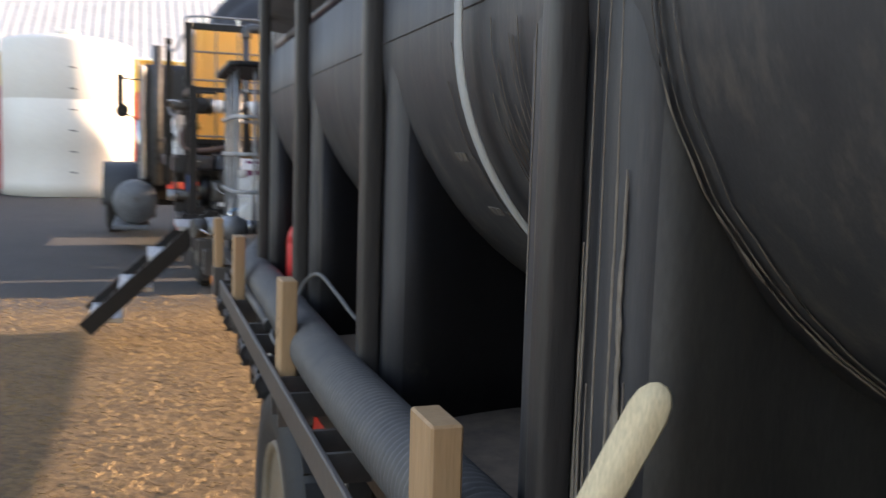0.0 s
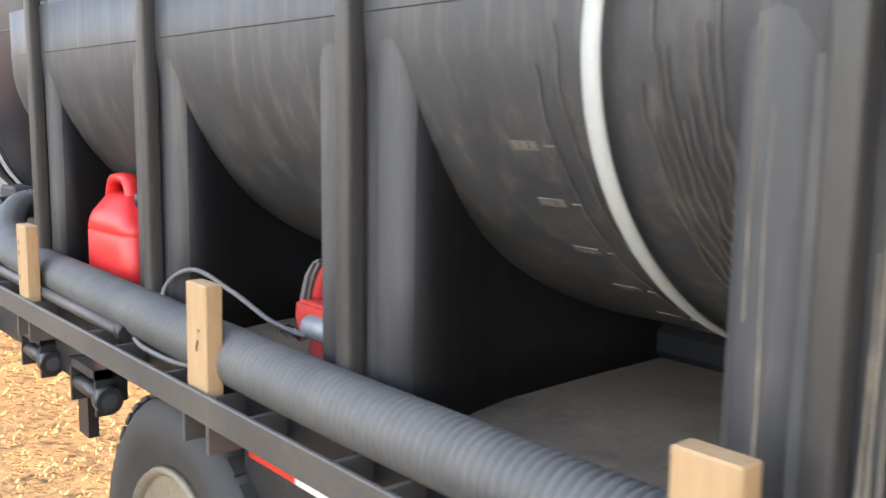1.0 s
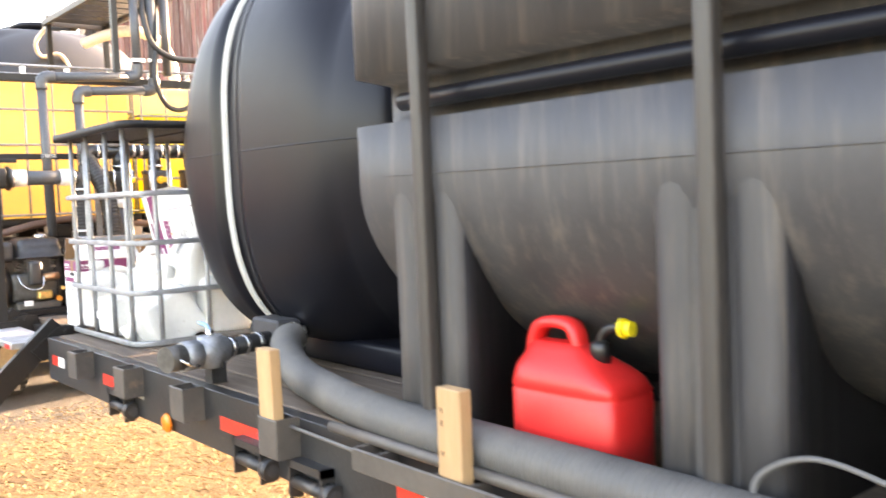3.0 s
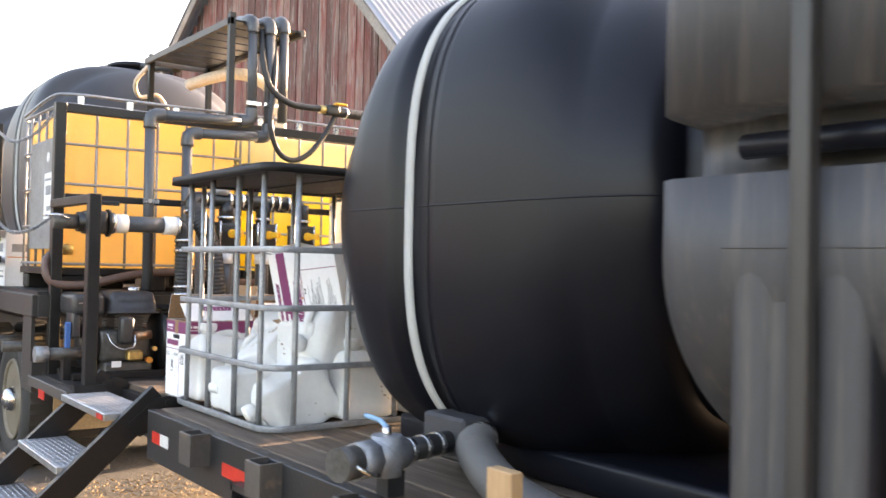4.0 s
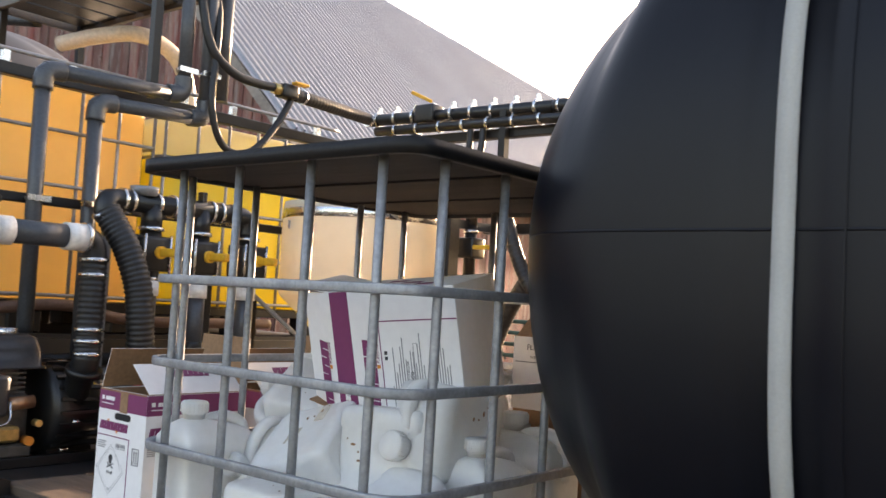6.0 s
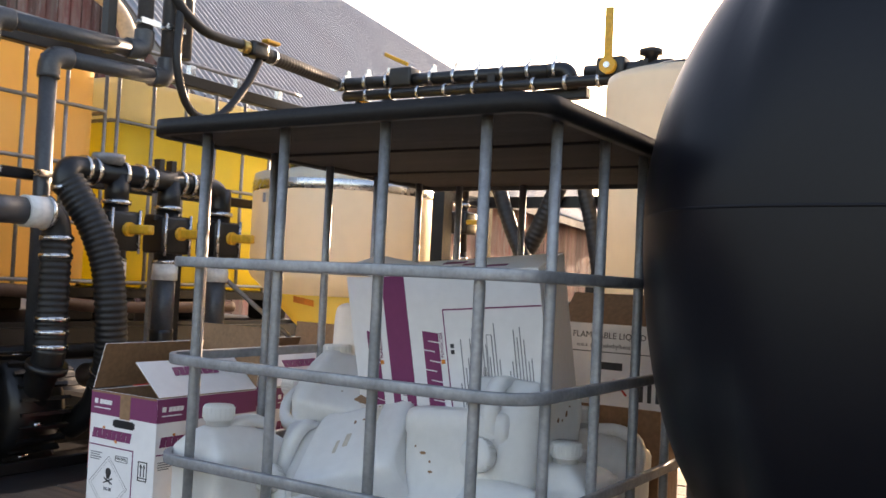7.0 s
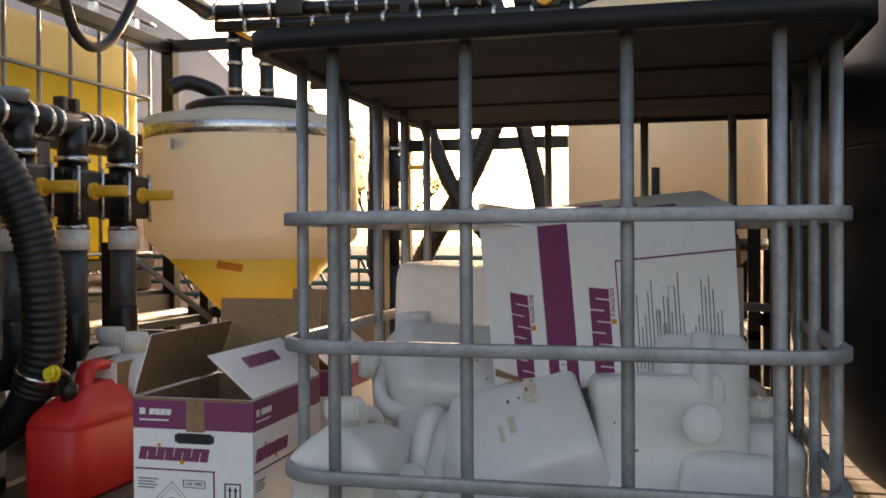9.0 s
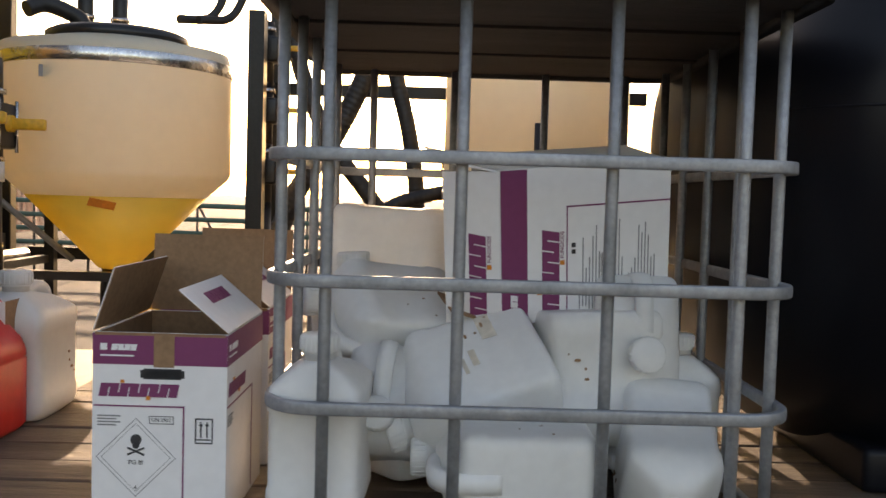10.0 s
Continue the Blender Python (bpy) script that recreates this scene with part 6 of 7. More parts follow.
def rack():
    r = thing("steel_rack", (0.5, 5.6, DECK), "black steel tube rack round the pump and totes", "rack")
    s = 0.025
    def post(x, y, z0, z1, w=s):
        part("post", bx(x - w, y - w, z0, x + w, y + w, z1, 0.004), M_BLACK, r)
    post(-0.01, 5.63, 0.85, 2.545, 0.032)
    post(-0.005, 4.89, DECK, 1.955, 0.032)
    post(-0.15, 6.70, 1.1, 2.52, 0.03)
    post(2.47, 5.63, 0.9, 2.56, 0.03)
    part("rail", bx(0.022, 5.605, 2.49, 2.44, 5.655, 2.545, 0.004), M_BLACK, r)
    part("rail", bx(2.43, 4.0, 2.50, 2.48, 5.60, 2.55, 0.004), M_BLACK, r)
    part("rail", moved(bx(-0.025, 0, -0.025, 0.025, 0.70, 0.025, 0.004), Matrix.Translation((-0.005, 4.923, 1.93)) @ Matrix.Rotation(radians(2), 4, 'Z')), M_BLACK, r)
    part("rail", bx(-0.02, 5.42, 1.945, 1.85, 5.46, 1.985, 0.004), M_BLACK, r)
    part("rail", bx(-0.13, 4.86, 0.84, -0.07, 5.70, 0.90, 0.004), M_RAIL, r)
    part("floor_plate", bx(-0.07, 5.003, 0.88, 2.3, 5.62, 0.91), M_BEAM, r)
    part("foot", bx(-0.09, 4.85, 0.84, 0.08, 4.93, 0.93), M_BLACK, r)
    part("dark_panel", bx(-0.148, 6.72, 1.75, -0.135, 7.2, 2.45), M_BLACK, r)
    part("top_rail", tube([(0.0, 6.6, 2.57), (-0.02, 5.85, 2.60), (0.06, 5.68, 2.61), (0.5, 5.66, 2.61), (2.4, 5.66, 2.61)], 0.010, 8, 0.06), M_GALV, r, "thin bright top rail")
    for k in range(8):
        part("clip", bx(0.1 + 0.3 * k, 5.64, 2.55, 0.13 + 0.3 * k, 5.67, 2.60), M_BRIGHT, r)
    part("reflector", bx(-0.135, 5.3, 0.80, -0.13, 5.42, 0.85), M_TAPER, r, "red reflector")
    # slotted uprights behind the valves
    for x in (0.78, 1.0, 1.22):
        u = part("slotted_upright", bx(x - 0.02, 5.36, 0.91, x + 0.02, 5.38, 1.95), M_GALV, r)
    post(1.22, 5.25, DECK, 1.72, 0.025)


rack()


def chain(points, label):
    pts = curve_points(points, 0.028)
    bm = bmesh.new()
    for i, (a, b) in enumerate(zip(pts, pts[1:])):
        d = (b - a).normalized()
        lp = [Vector((0.019 * math.cos(t), 0.011 * math.sin(t), 0)) for t in [2 * math.pi * k / 10 for k in range(10)]]
        link = closed_sweep(lp, tube_section(0.0035, 0.0035, 6))
        m = d.to_track_quat('X', 'Z').to_matrix().to_4x4() @ Matrix.Rotation(radians(90 * (i % 2)), 4, 'X')
        m.translation = (a + b) / 2
        join(bm, link, m)
    single("chain", bm, M_GALV, points[0], label, "chain", group="safety chains")


chain([(-0.15, 6.67, 2.46), (-0.13, 6.3, 2.36), (-0.08, 5.95, 2.38), (-0.02, 5.66, 2.50)], "grey steel safety chain sagging between rack posts")
chain([(-0.15, 6.67, 1.86), (-0.13, 6.3, 1.77), (-0.08, 5.95, 1.78), (-0.02, 5.66, 1.86)], "grey steel safety chain sagging between rack posts")


def clamp(p, d, r, parent):
    p, d = Vector(p), Vector(d).normalized()
    c = part("clamp", cyl(p - d * 0.008, p + d * 0.008, r, 20), M_BRIGHT, parent, "bright steel clamp")
    return c


def pvc_pipes():
    p = thing("pvc_pipework", (0.8, 5.44, 1.4), "dark grey plastic pipes rising from the pump to the overhead rack", "pipework")
    R = 0.032
    runs = [[(0.47, 5.40, 1.42), (0.46, 5.40, 2.50), (1.13, 5.40, 2.53), (1.125, 5.40, 3.20), (1.125, 5.62, 3.24)],
            [(0.70, 5.38, 1.30), (0.69, 5.38, 2.41), (1.24, 5.38, 2.435), (1.24, 5.38, 3.20), (1.24, 5.62, 3.24)]]
    for run in runs:
        for a, b in zip(run, run[1:]):
            part("pipe", cyl(a, b, R), M_PVC, p)
        for a, b, c in zip(run, run[1:], run[2:]):
            a, b, c = Vector(a), Vector(b), Vector(c)
            u, v = (a - b).normalized(), (c - b).normalized()
            part("elbow", tube([b + u * 0.085, b + u * 0.03 + v * 0.004, b + v * 0.03 + u * 0.004, b + v * 0.085], 0.041, 18, 0.012), M_PVC, p)
    part("pipe", cyl((1.36, 5.42, 2.55), (1.36, 5.42, 3.20), R), M_PVC, p)
    part("elbow", tube([(1.36, 5.42, 3.15), (1.36, 5.43, 3.21), (1.36, 5.47, 3.24), (1.36, 5.55, 3.24)], 0.04, 18, 0.012), M_PVC, p)
    for x, y, z in ((0.465, 5.40, 1.965), (0.695, 5.38, 1.965), (1.125, 5.40, 2.645), (1.24, 5.38, 2.645)):
        clamp((x, y, z), (0, 0, 1), 0.036, p)
        part("clamp_bolt", bx(x - 0.05, y - 0.045, z - 0.012, x + 0.05, y - 0.036, z + 0.012), M_BRIGHT, p)
    # overhead dripping tray frame
    f = thing("hose_shelf", (1.0, 6.2, 2.55), "black steel overhead hose shelf above the totes", "shelf")
    for x, y in ((1.0, 5.46), (1.02, 7.05), (1.5, 7.05)):
        part("post", bx(x - 0.02, y - 0.02, 2.5, x + 0.02, y + 0.02, 3.24), M_BLACK, f)
    part("edge", bx(0.98, 5.44, 3.16, 1.01, 7.1, 3.21, 0.003), M_RAIL, f)
    part("edge", bx(1.50, 5.44, 3.16, 1.53, 7.1, 3.21, 0.003), M_RAIL, f)
    part("edge", bx(0.98, 7.08, 3.16, 1.53, 7.1, 3.21), M_RAIL, f)
    for k in range(8):
        part("slat", bx(1.01, 5.46 + k * 0.2, 3.19, 1.50, 5.63 + k * 0.2, 3.20), M_BLACK, f)
    part("shelf_hose", tube([(1.25, 7.1, 3.17), (1.2, 8.0, 3.32), (1.1, 8.6, 3.38), (1.0, 8.75, 3.34), (1.0, 8.78, 3.25)], 0.035, 12, 0.06), M_RUBBER, f, "black hose")


pvc_pipes()


def small_hoses():
    h = thing("hose_loop", (1.3, 5.3, 2.3), "thin black hose hanging in a loop from a brass valve", "hose")
    part("hose", tube([(1.30, 5.45, 3.1), (1.27, 5.36, 2.95), (1.24, 5.32, 2.7), (1.22, 5.3, 2.5), (1.28, 5.3, 2.34), (1.38, 5.3, 2.29), (1.50, 5.3, 2.34), (1.62, 5.3, 2.48), (1.70, 5.3, 2.62)], 0.018, 12, 0.02), M_RUBBER, h)
    part("hose", tube([(1.20, 5.42, 3.15), (1.18, 5.36, 2.95), (1.22, 5.32, 2.76), (1.34, 5.3, 2.67), (1.48, 5.3, 2.655), (1.60, 5.3, 2.66)], 0.022, 12, 0.02), M_RUBBER, h)
    part("valve", bx(1.62, 5.26, 2.62, 1.72, 5.34, 2.69, 0.012, 2), M_FITTING, h)
    part("brass_body", cyl((1.58, 5.3, 2.655), (1.64, 5.3, 2.655), 0.028), M_BRASS, h)
    part("lever", bx(1.66, 5.22, 2.685, 1.75, 5.26, 2.70, 0.004), M_YELLOW, h, "yellow lever")
    part("cross_hose", tube([(1.72, 5.3, 2.65), (2.0, 5.33, 2.65), (2.42, 5.40, 2.655)], 0.034, 16, 0.012, wave=0.03), M_RUBBER, h, "ribbed black hose")
    for x, y in ((1.78, 5.305), (2.36, 5.39)):
        clamp((x, y, 2.65), (1, 0.1, 0), 0.039, h)
    b = thing("drain_hose", (0.1, 5.6, 1.45), "brown rubber hose lying along the tote pallets", "hose")
    part("hose", tube([(0.02, 5.72, 1.66), (-0.06, 5.66, 1.58), (-0.03, 5.62, 1.46), (0.15, 5.60, 1.445), (0.45, 5.59, 1.51), (0.75, 5.59, 1.53), (1.1, 5.59, 1.47), (1.9, 5.59, 1.47)], 0.026, 14, 0.03), M_BROWNHOSE, b)
    part("tap", cyl((0.04, 5.70, 1.66), (0.10, 5.70, 1.66), 0.035), M_BRASS, b)
    c = thing("braided_hose", (1.3, 6.2, 2.7), "pale braided hose arching over the totes", "hose")
    part("hose", tube([(1.22, 6.75, 2.98), (1.30, 6.5, 3.01), (1.42, 6.3, 3.025), (1.60, 6.3, 3.0), (1.72, 6.3, 2.91), (1.78, 6.3, 2.76), (1.80, 6.3, 2.52)], 0.045, 14, 0.04), M_CLEARHOSE, c)
    d = thing("braided_hose", (1.2, 7.5, 3.1), "pale braided hose hanging under the shelf", "hose")
    part("hose", tube([(1.05, 7.2, 3.18), (0.98, 7.3, 3.05), (1.05, 7.4, 2.95), (1.2, 7.4, 2.98), (1.3, 7.4, 2.85)], 0.018, 10, 0.03), M_CLEARHOSE, d)


small_hoses()


def suction_line():
    s = thing("suction_line", (0.3, 5.13, 1.3), "pump suction line with black valve, white couplings and ribbed hose", "pipework")
    y, z = 5.12, 1.81
    part("cam_plug", cyl((-0.16, y, z), (-0.02, y, z), 0.042, 20), M_ENGINE, s, "grey cam plug")
    for q in (-0.05, 0.05):
        part("cam_arm", tube([(-0.08, y + q, z + 0.01), (-0.14, y + q * 1.4, z + 0.03), (-0.19, y + q * 1.2, z + 0.03)], 0.007, 8, 0.02), M_BRIGHT, s)
    part("valve_body", join(bx(0.0, y - 0.065, z - 0.065, 0.125, y + 0.065, z + 0.065, 0.02, 2), cyl((-0.03, y, z), (0.155, y, z), 0.055, 20)), M_FITTING, s, "black poly valve body")
    part("valve_flange", cyl((0.13, y, z), (0.15, y, z), 0.078, 8), M_FITTING, s)
    part("valve_stem", cyl((0.06, y, z + 0.06), (0.06, y, z + 0.11), 0.016), M_FITTING, s)
    part("valve_handle", bx(0.0, y - 0.012, z + 0.10, 0.20, y + 0.012, z + 0.125, 0.004), M_FITTING, s)
    clamp((0.162, y, z), (1, 0, 0), 0.062, s)
    part("coupling", cyl((0.172, y, z), (0.245, y, z), 0.054, 24), M_WHITEPVC, s, "white coupling")
    part("pipe", cyl((0.24, y, z), (0.47, y, z), 0.046, 24), M_PVC, s)
    part("coupling", cyl((0.455, y, z), (0.535, y, z), 0.054, 24), M_WHITEPVC, s, "white coupling")
    clamp((0.54, y, z), (1, 0, 0), 0.060, s)
    part("elbow", tube([(0.53, y, z), (0.555, y, z - 0.004), (0.577, y, z - 0.025), (0.587, y, z - 0.06), (0.588, y, z - 0.10)], 0.047, 20, 0.012), M_RUBBER, s)
    part("ribbed_hose", tube([(0.588, y, z - 0.07), (0.584, y - 0.01, z - 0.30), (0.578, y - 0.02, z - 0.48)], 0.05, 18, 0.011, wave=0.05), M_RUBBER, s)
    for dz in (0.085, 0.145, 0.36, 0.405, 0.455):
        clamp((0.588 - dz * 0.02, y - dz * 0.04, z - dz), (0, 0.04, 1), 0.056, s)
    part("pump_inlet", tube([(0.578, y - 0.02, z - 0.45), (0.58, y, 1.30), (0.60, y + 0.07, 1.22), (0.62, y + 0.12, 1.16)], 0.053, 18, 0.02), M_FITTING, s)
    part("inlet_flange", cyl((0.58, y - 0.005, 1.30), (0.581, y + 0.003, 1.275), 0.07, 20), M_FITTING, s)


suction_line()


def valve_manifold():
    m = thing("valve_manifold", (1.1, 5.2, 1.3), "black poly manifold with three yellow-handled valves", "manifold")
    y, z = 5.2, 1.985
    part("elbow", tube([(0.78, y, z), (0.70, y, z), (0.665, y - 0.01, z - 0.01), (0.655, y - 0.015, z - 0.05), (0.66, y - 0.02, z - 0.09)], 0.044, 18, 0.015), M_FITTING, m)
    part("main_pipe", cyl((0.76, y, z), (1.33, y, z + 0.005), 0.042, 20), M_FITTING, m)
    part("end_elbow", tube([(1.31, y, z), (1.37, y, z - 0.005), (1.395, y, z - 0.035), (1.398, y, z - 0.09)], 0.044, 18, 0.012), M_FITTING, m)
    for x in (0.735, 0.775, 0.90, 0.98, 1.03, 1.18, 1.23, 1.30):
        clamp((x, y, z), (1, 0, 0), 0.053, m)
    part("cap", lathe([(0.05, z + 0.03), (0.06, z + 0.055), (0.06, z + 0.07), (0.01, z + 0.075)], (0.84, y, 0), seg=20), M_GALV, m)
    for k in range(2):
        part("fin", bx(1.065 + k * 0.06, y - 0.02, z + 0.03, 1.09 + k * 0.06, y + 0.02, z + 0.085, 0.003), M_FITTING, m)
    for x in (0.885, 1.135, 1.41):
        part("tee", cyl((x, y, z), (x, y, z - 0.13), 0.045, 20), M_FITTING, m)
        clamp((x, y, z - 0.105), (0, 0, 1), 0.055, m)
        v = part("valve_body", join(bx(x - 0.072, y - 0.06, z - 0.285, x + 0.072, y + 0.06, z - 0.14, 0.012, 2), cyl((x, y, z - 0.12), (x, y, z - 0.325), 0.046, 20)), M_FITTING, m, "black poly ball valve")
        for s in (-1, 1):
            part("flange_bolt", cyl((x + s * 0.062, y - 0.064, z - 0.13), (x + s * 0.062, y - 0.064, z - 0.295), 0.006, 8), M_BRIGHT, v)
        part("valve_ear", bx(x - 0.09, y - 0.03, z - 0.16, x + 0.09, y + 0.03, z - 0.135, 0.004), M_FITTING, v)
        part("handle", join(moved(bx(0.0, -0.125, -0.018, 0.028, 0.0, 0.018, 0.007, 2), Matrix.Translation((x + 0.0, y - 0.05, z - 0.205)) @ Matrix.Rotation(radians(8), 4, 'Z')), cyl((x + 0.014, y - 0.03, z - 0.205), (x + 0.014, y - 0.075, z - 0.205), 0.027)), M_YELLOW, v, "yellow valve handle")
        clamp((x, y, z - 0.318), (0, 0, 1), 0.05, m)
        part("collar", cyl((x, y, z - 0.326), (x, y, z - 0.39), 0.050, 20), M_WHITEPVC, m, "white collar")
        part("down_pipe", cyl((x, y, z - 0.385), (x, y, 1.36), 0.043, 20), M_PVC, m)
        part("down_elbow", tube([(x, y, 1.40), (x, y, 1.30), (x + 0.01, y + 0.04, 1.24), (x + 0.02, y + 0.14, 1.22)], 0.046, 16, 0.02), M_FITTING, m)
    part("ribbed_hose", tube([(0.66, 5.175, 1.93), (0.68, 5.14, 1.87), (0.71, 5.09, 1.78), (0.742, 5.045, 1.64), (0.755, 5.025, 1.48), (0.775, 5.04, 1.32), (0.79, 5.09, 1.21)], 0.055, 18, 0.0105, wave=0.05), M_RUBBER, m, "black ribbed hose")
    clamp((0.662, 5.178, 1.91), (-0.1, 0.1, 1), 0.058, m)
    clamp((0.783, 5.065, 1.26), (-0.1, -0.4, 1), 0.060, m)
    part("lower_pipe", tube([(0.787, 5.08, 1.225), (0.79, 5.15, 1.12), (0.78, 5.25, 1.05)], 0.05, 16, 0.02), M_FITTING, m)
    part("return_pipe", cyl((0.2, 5.48, 1.30), (2.3, 5.48, 1.30), 0.03), M_BLACK, m)
    part("return_pipe", cyl((1.3, 5.45, 1.12), (2.3, 5.45, 1.12), 0.035), M_FITTING, m)


valve_manifold()


def pump():
    cover = mat("engine_cover_paint", (0.030, 0.030, 0.034), 0.34, second=(0.055, 0.05, 0.045), scale=9, fine=60, amount=0.5, bump=0.08, dirt=(0.12, 0.085, 0.055), dirt_at=0.62, dirt_scale=10)
    p = thing("engine_pump", (0.4, 5.4, 0.91), "black petrol engine driving a black poly transfer pump", "pump")
    part("air_cleaner", join(bx(0.0, 5.26, 1.275, 0.185, 5.56, 1.405, 0.035, 3), bx(0.004, 5.275, 1.15, 0.05, 5.42, 1.30, 0.01, 2)), cover, p, "black air cleaner housing")
    part("housing_clip", bx(0.03, 5.252, 1.345, 0.075, 5.262, 1.352), M_BRIGHT, p)
    part("fuel_tank", rings([super_ring(0.35, 5.42, h, 0.15 + w, 0.17 + w, 7) for h, w in ((1.285, 0.0), (1.287, 0.012), (1.296, 0.012), (1.298, 0.0), (1.36, -0.008), (1.405, -0.022), (1.42, -0.05))]), cover, p, "black pressed-steel fuel tank")
    part("tank_cap", cyl((0.38, 5.36, 1.41), (0.38, 5.36, 1.44), 0.04), M_BRIGHT, p)
    part("crankcase", bx(0.16, 5.28, 1.0, 0.46, 5.56, 1.19, 0.03, 2), M_ENGINE, p)
    part("cylinder", bx(0.26, 5.30, 1.15, 0.42, 5.50, 1.30, 0.02, 2), M_ENGINE, p)
    for k in range(6):
        part("cooling_fin", bx(0.245, 5.285, 1.17 + k * 0.019, 0.435, 5.51, 1.177 + k * 0.019), M_ENGINE, p)
    part("recoil_cover", lathe([(0.13, 0.16), (0.13, 0.10), (0.11, 0.075), (0.04, 0.065), (0.01, 0.065)], (0, 5.40, 1.10), 'X', 28), M_BLACK, p, "black recoil starter cover")
    for k in range(10):
        a = 2 * math.pi * k / 10
        part("recoil_slot", bx(0.078, 5.40 + 0.085 * math.cos(a) - 0.008, 1.10 + 0.085 * math.sin(a) - 0.018, 0.083, 5.40 + 0.085 * math.cos(a) + 0.008, 1.10 + 0.085 * math.sin(a) + 0.018), M_INK, p)
    part("throttle_box", bx(0.255, 5.19, 1.11, 0.335, 5.27, 1.27, 0.02, 2), cover, p)
    part("ignition_canister", cyl((0.335, 5.235, 1.155), (0.445, 5.235, 1.162), 0.026), M_COPPER, p, "copper-coloured canister")
    part("carburettor", bx(0.31, 5.22, 1.01, 0.40, 5.30, 1.07, 0.01), M_BRASS, p)
    part("oil_plug", cyl((0.44, 5.27, 1.01), (0.44, 5.225, 1.01), 0.018), M_ORANGEINK, p)
    part("oil_plug", cyl((0.46, 5.24, 1.08), (0.46, 5.2, 1.08), 0.014), M_BRASS, p)
    part("sump", bx(0.18, 5.24, 0.945, 0.46, 5.56, 1.0, 0.01), M_ENGINE, p)
    part("serial_plate", bx(0.22, 5.235, 0.975, 0.275, 5.2405, 1.01), M_CARD, p)
    part("muffler", bx(0.25, 5.52, 1.15, 0.45, 5.62, 1.28, 0.02), M_ENGINE, p)
    part("throttle_cable", tube([(0.19, 5.24, 1.18), (0.205, 5.19, 1.12), (0.26, 5.17, 1.085), (0.325, 5.17, 1.10), (0.34, 5.20, 1.17)], 0.004, 6, 0.015), M_BRIGHT, p)
    v = part("volute", lathe([(0.05, 0.50), (0.16, 0.505), (0.185, 0.53), (0.185, 0.57), (0.175, 0.62), (0.165, 0.70), (0.12, 0.75), (0.06, 0.77), (0.01, 0.775)], (0, 5.36, 1.12), 'X', 36), M_FITTING, p, "black ribbed pump casing")
    for k in range(24):
        a = 2 * math.pi * k / 24
        part("casing_rib", moved(bx(0.53, -0.006, 0.175, 0.72, 0.006, 0.197), Matrix.Translation((0, 5.36, 1.12)) @ Matrix.Rotation(a, 4, 'X')), M_FITTING, v)
    for k in range(8):
        a = 2 * math.pi * k / 8 + 0.2
        part("casing_bolt", cyl((0.58, 5.36 + 0.19 * math.cos(a), 1.12 + 0.19 * math.sin(a)), (0.615, 5.36 + 0.19 * math.cos(a), 1.12 + 0.19 * math.sin(a)), 0.009, 8), M_BRIGHT, v)
    part("discharge", cyl((0.76, 5.36, 1.06), (0.86, 5.33, 1.06), 0.05), M_FITTING, p)
    clamp((0.80, 5.348, 1.06), (1, -0.3, 0), 0.058, p)
    part("base_rail", bx(0.0, 5.22, 0.91, 0.85, 5.27, 0.95, 0.004), M_BLACK, p)
    part("base_rail", bx(0.0, 5.52, 0.91, 0.85, 5.57, 0.95, 0.004), M_BLACK, p)
    d = thing("drain_valve", (-0.05, 5.3, 1.02), "grey valve with blue lever beside the engine", "valve")
    part("body", cyl((-0.12, 5.3, 1.06), (0.08, 5.3, 1.06), 0.035), M_ENGINE, d)
    part("plug", cyl((-0.19, 5.3, 1.06), (-0.12, 5.3, 1.06), 0.045), M_GALV, d)
    part("lever", bx(-0.03, 5.285, 1.09, 0.0, 5.31, 1.24, 0.004), mat("blue_lever", (0.03, 0.12, 0.35), 0.5, bump=0.05), d, "blue lever")
    part("stand", bx(-0.04, 5.27, 0.91, 0.0, 5.33, 1.04), M_BLACK, d)


pump()


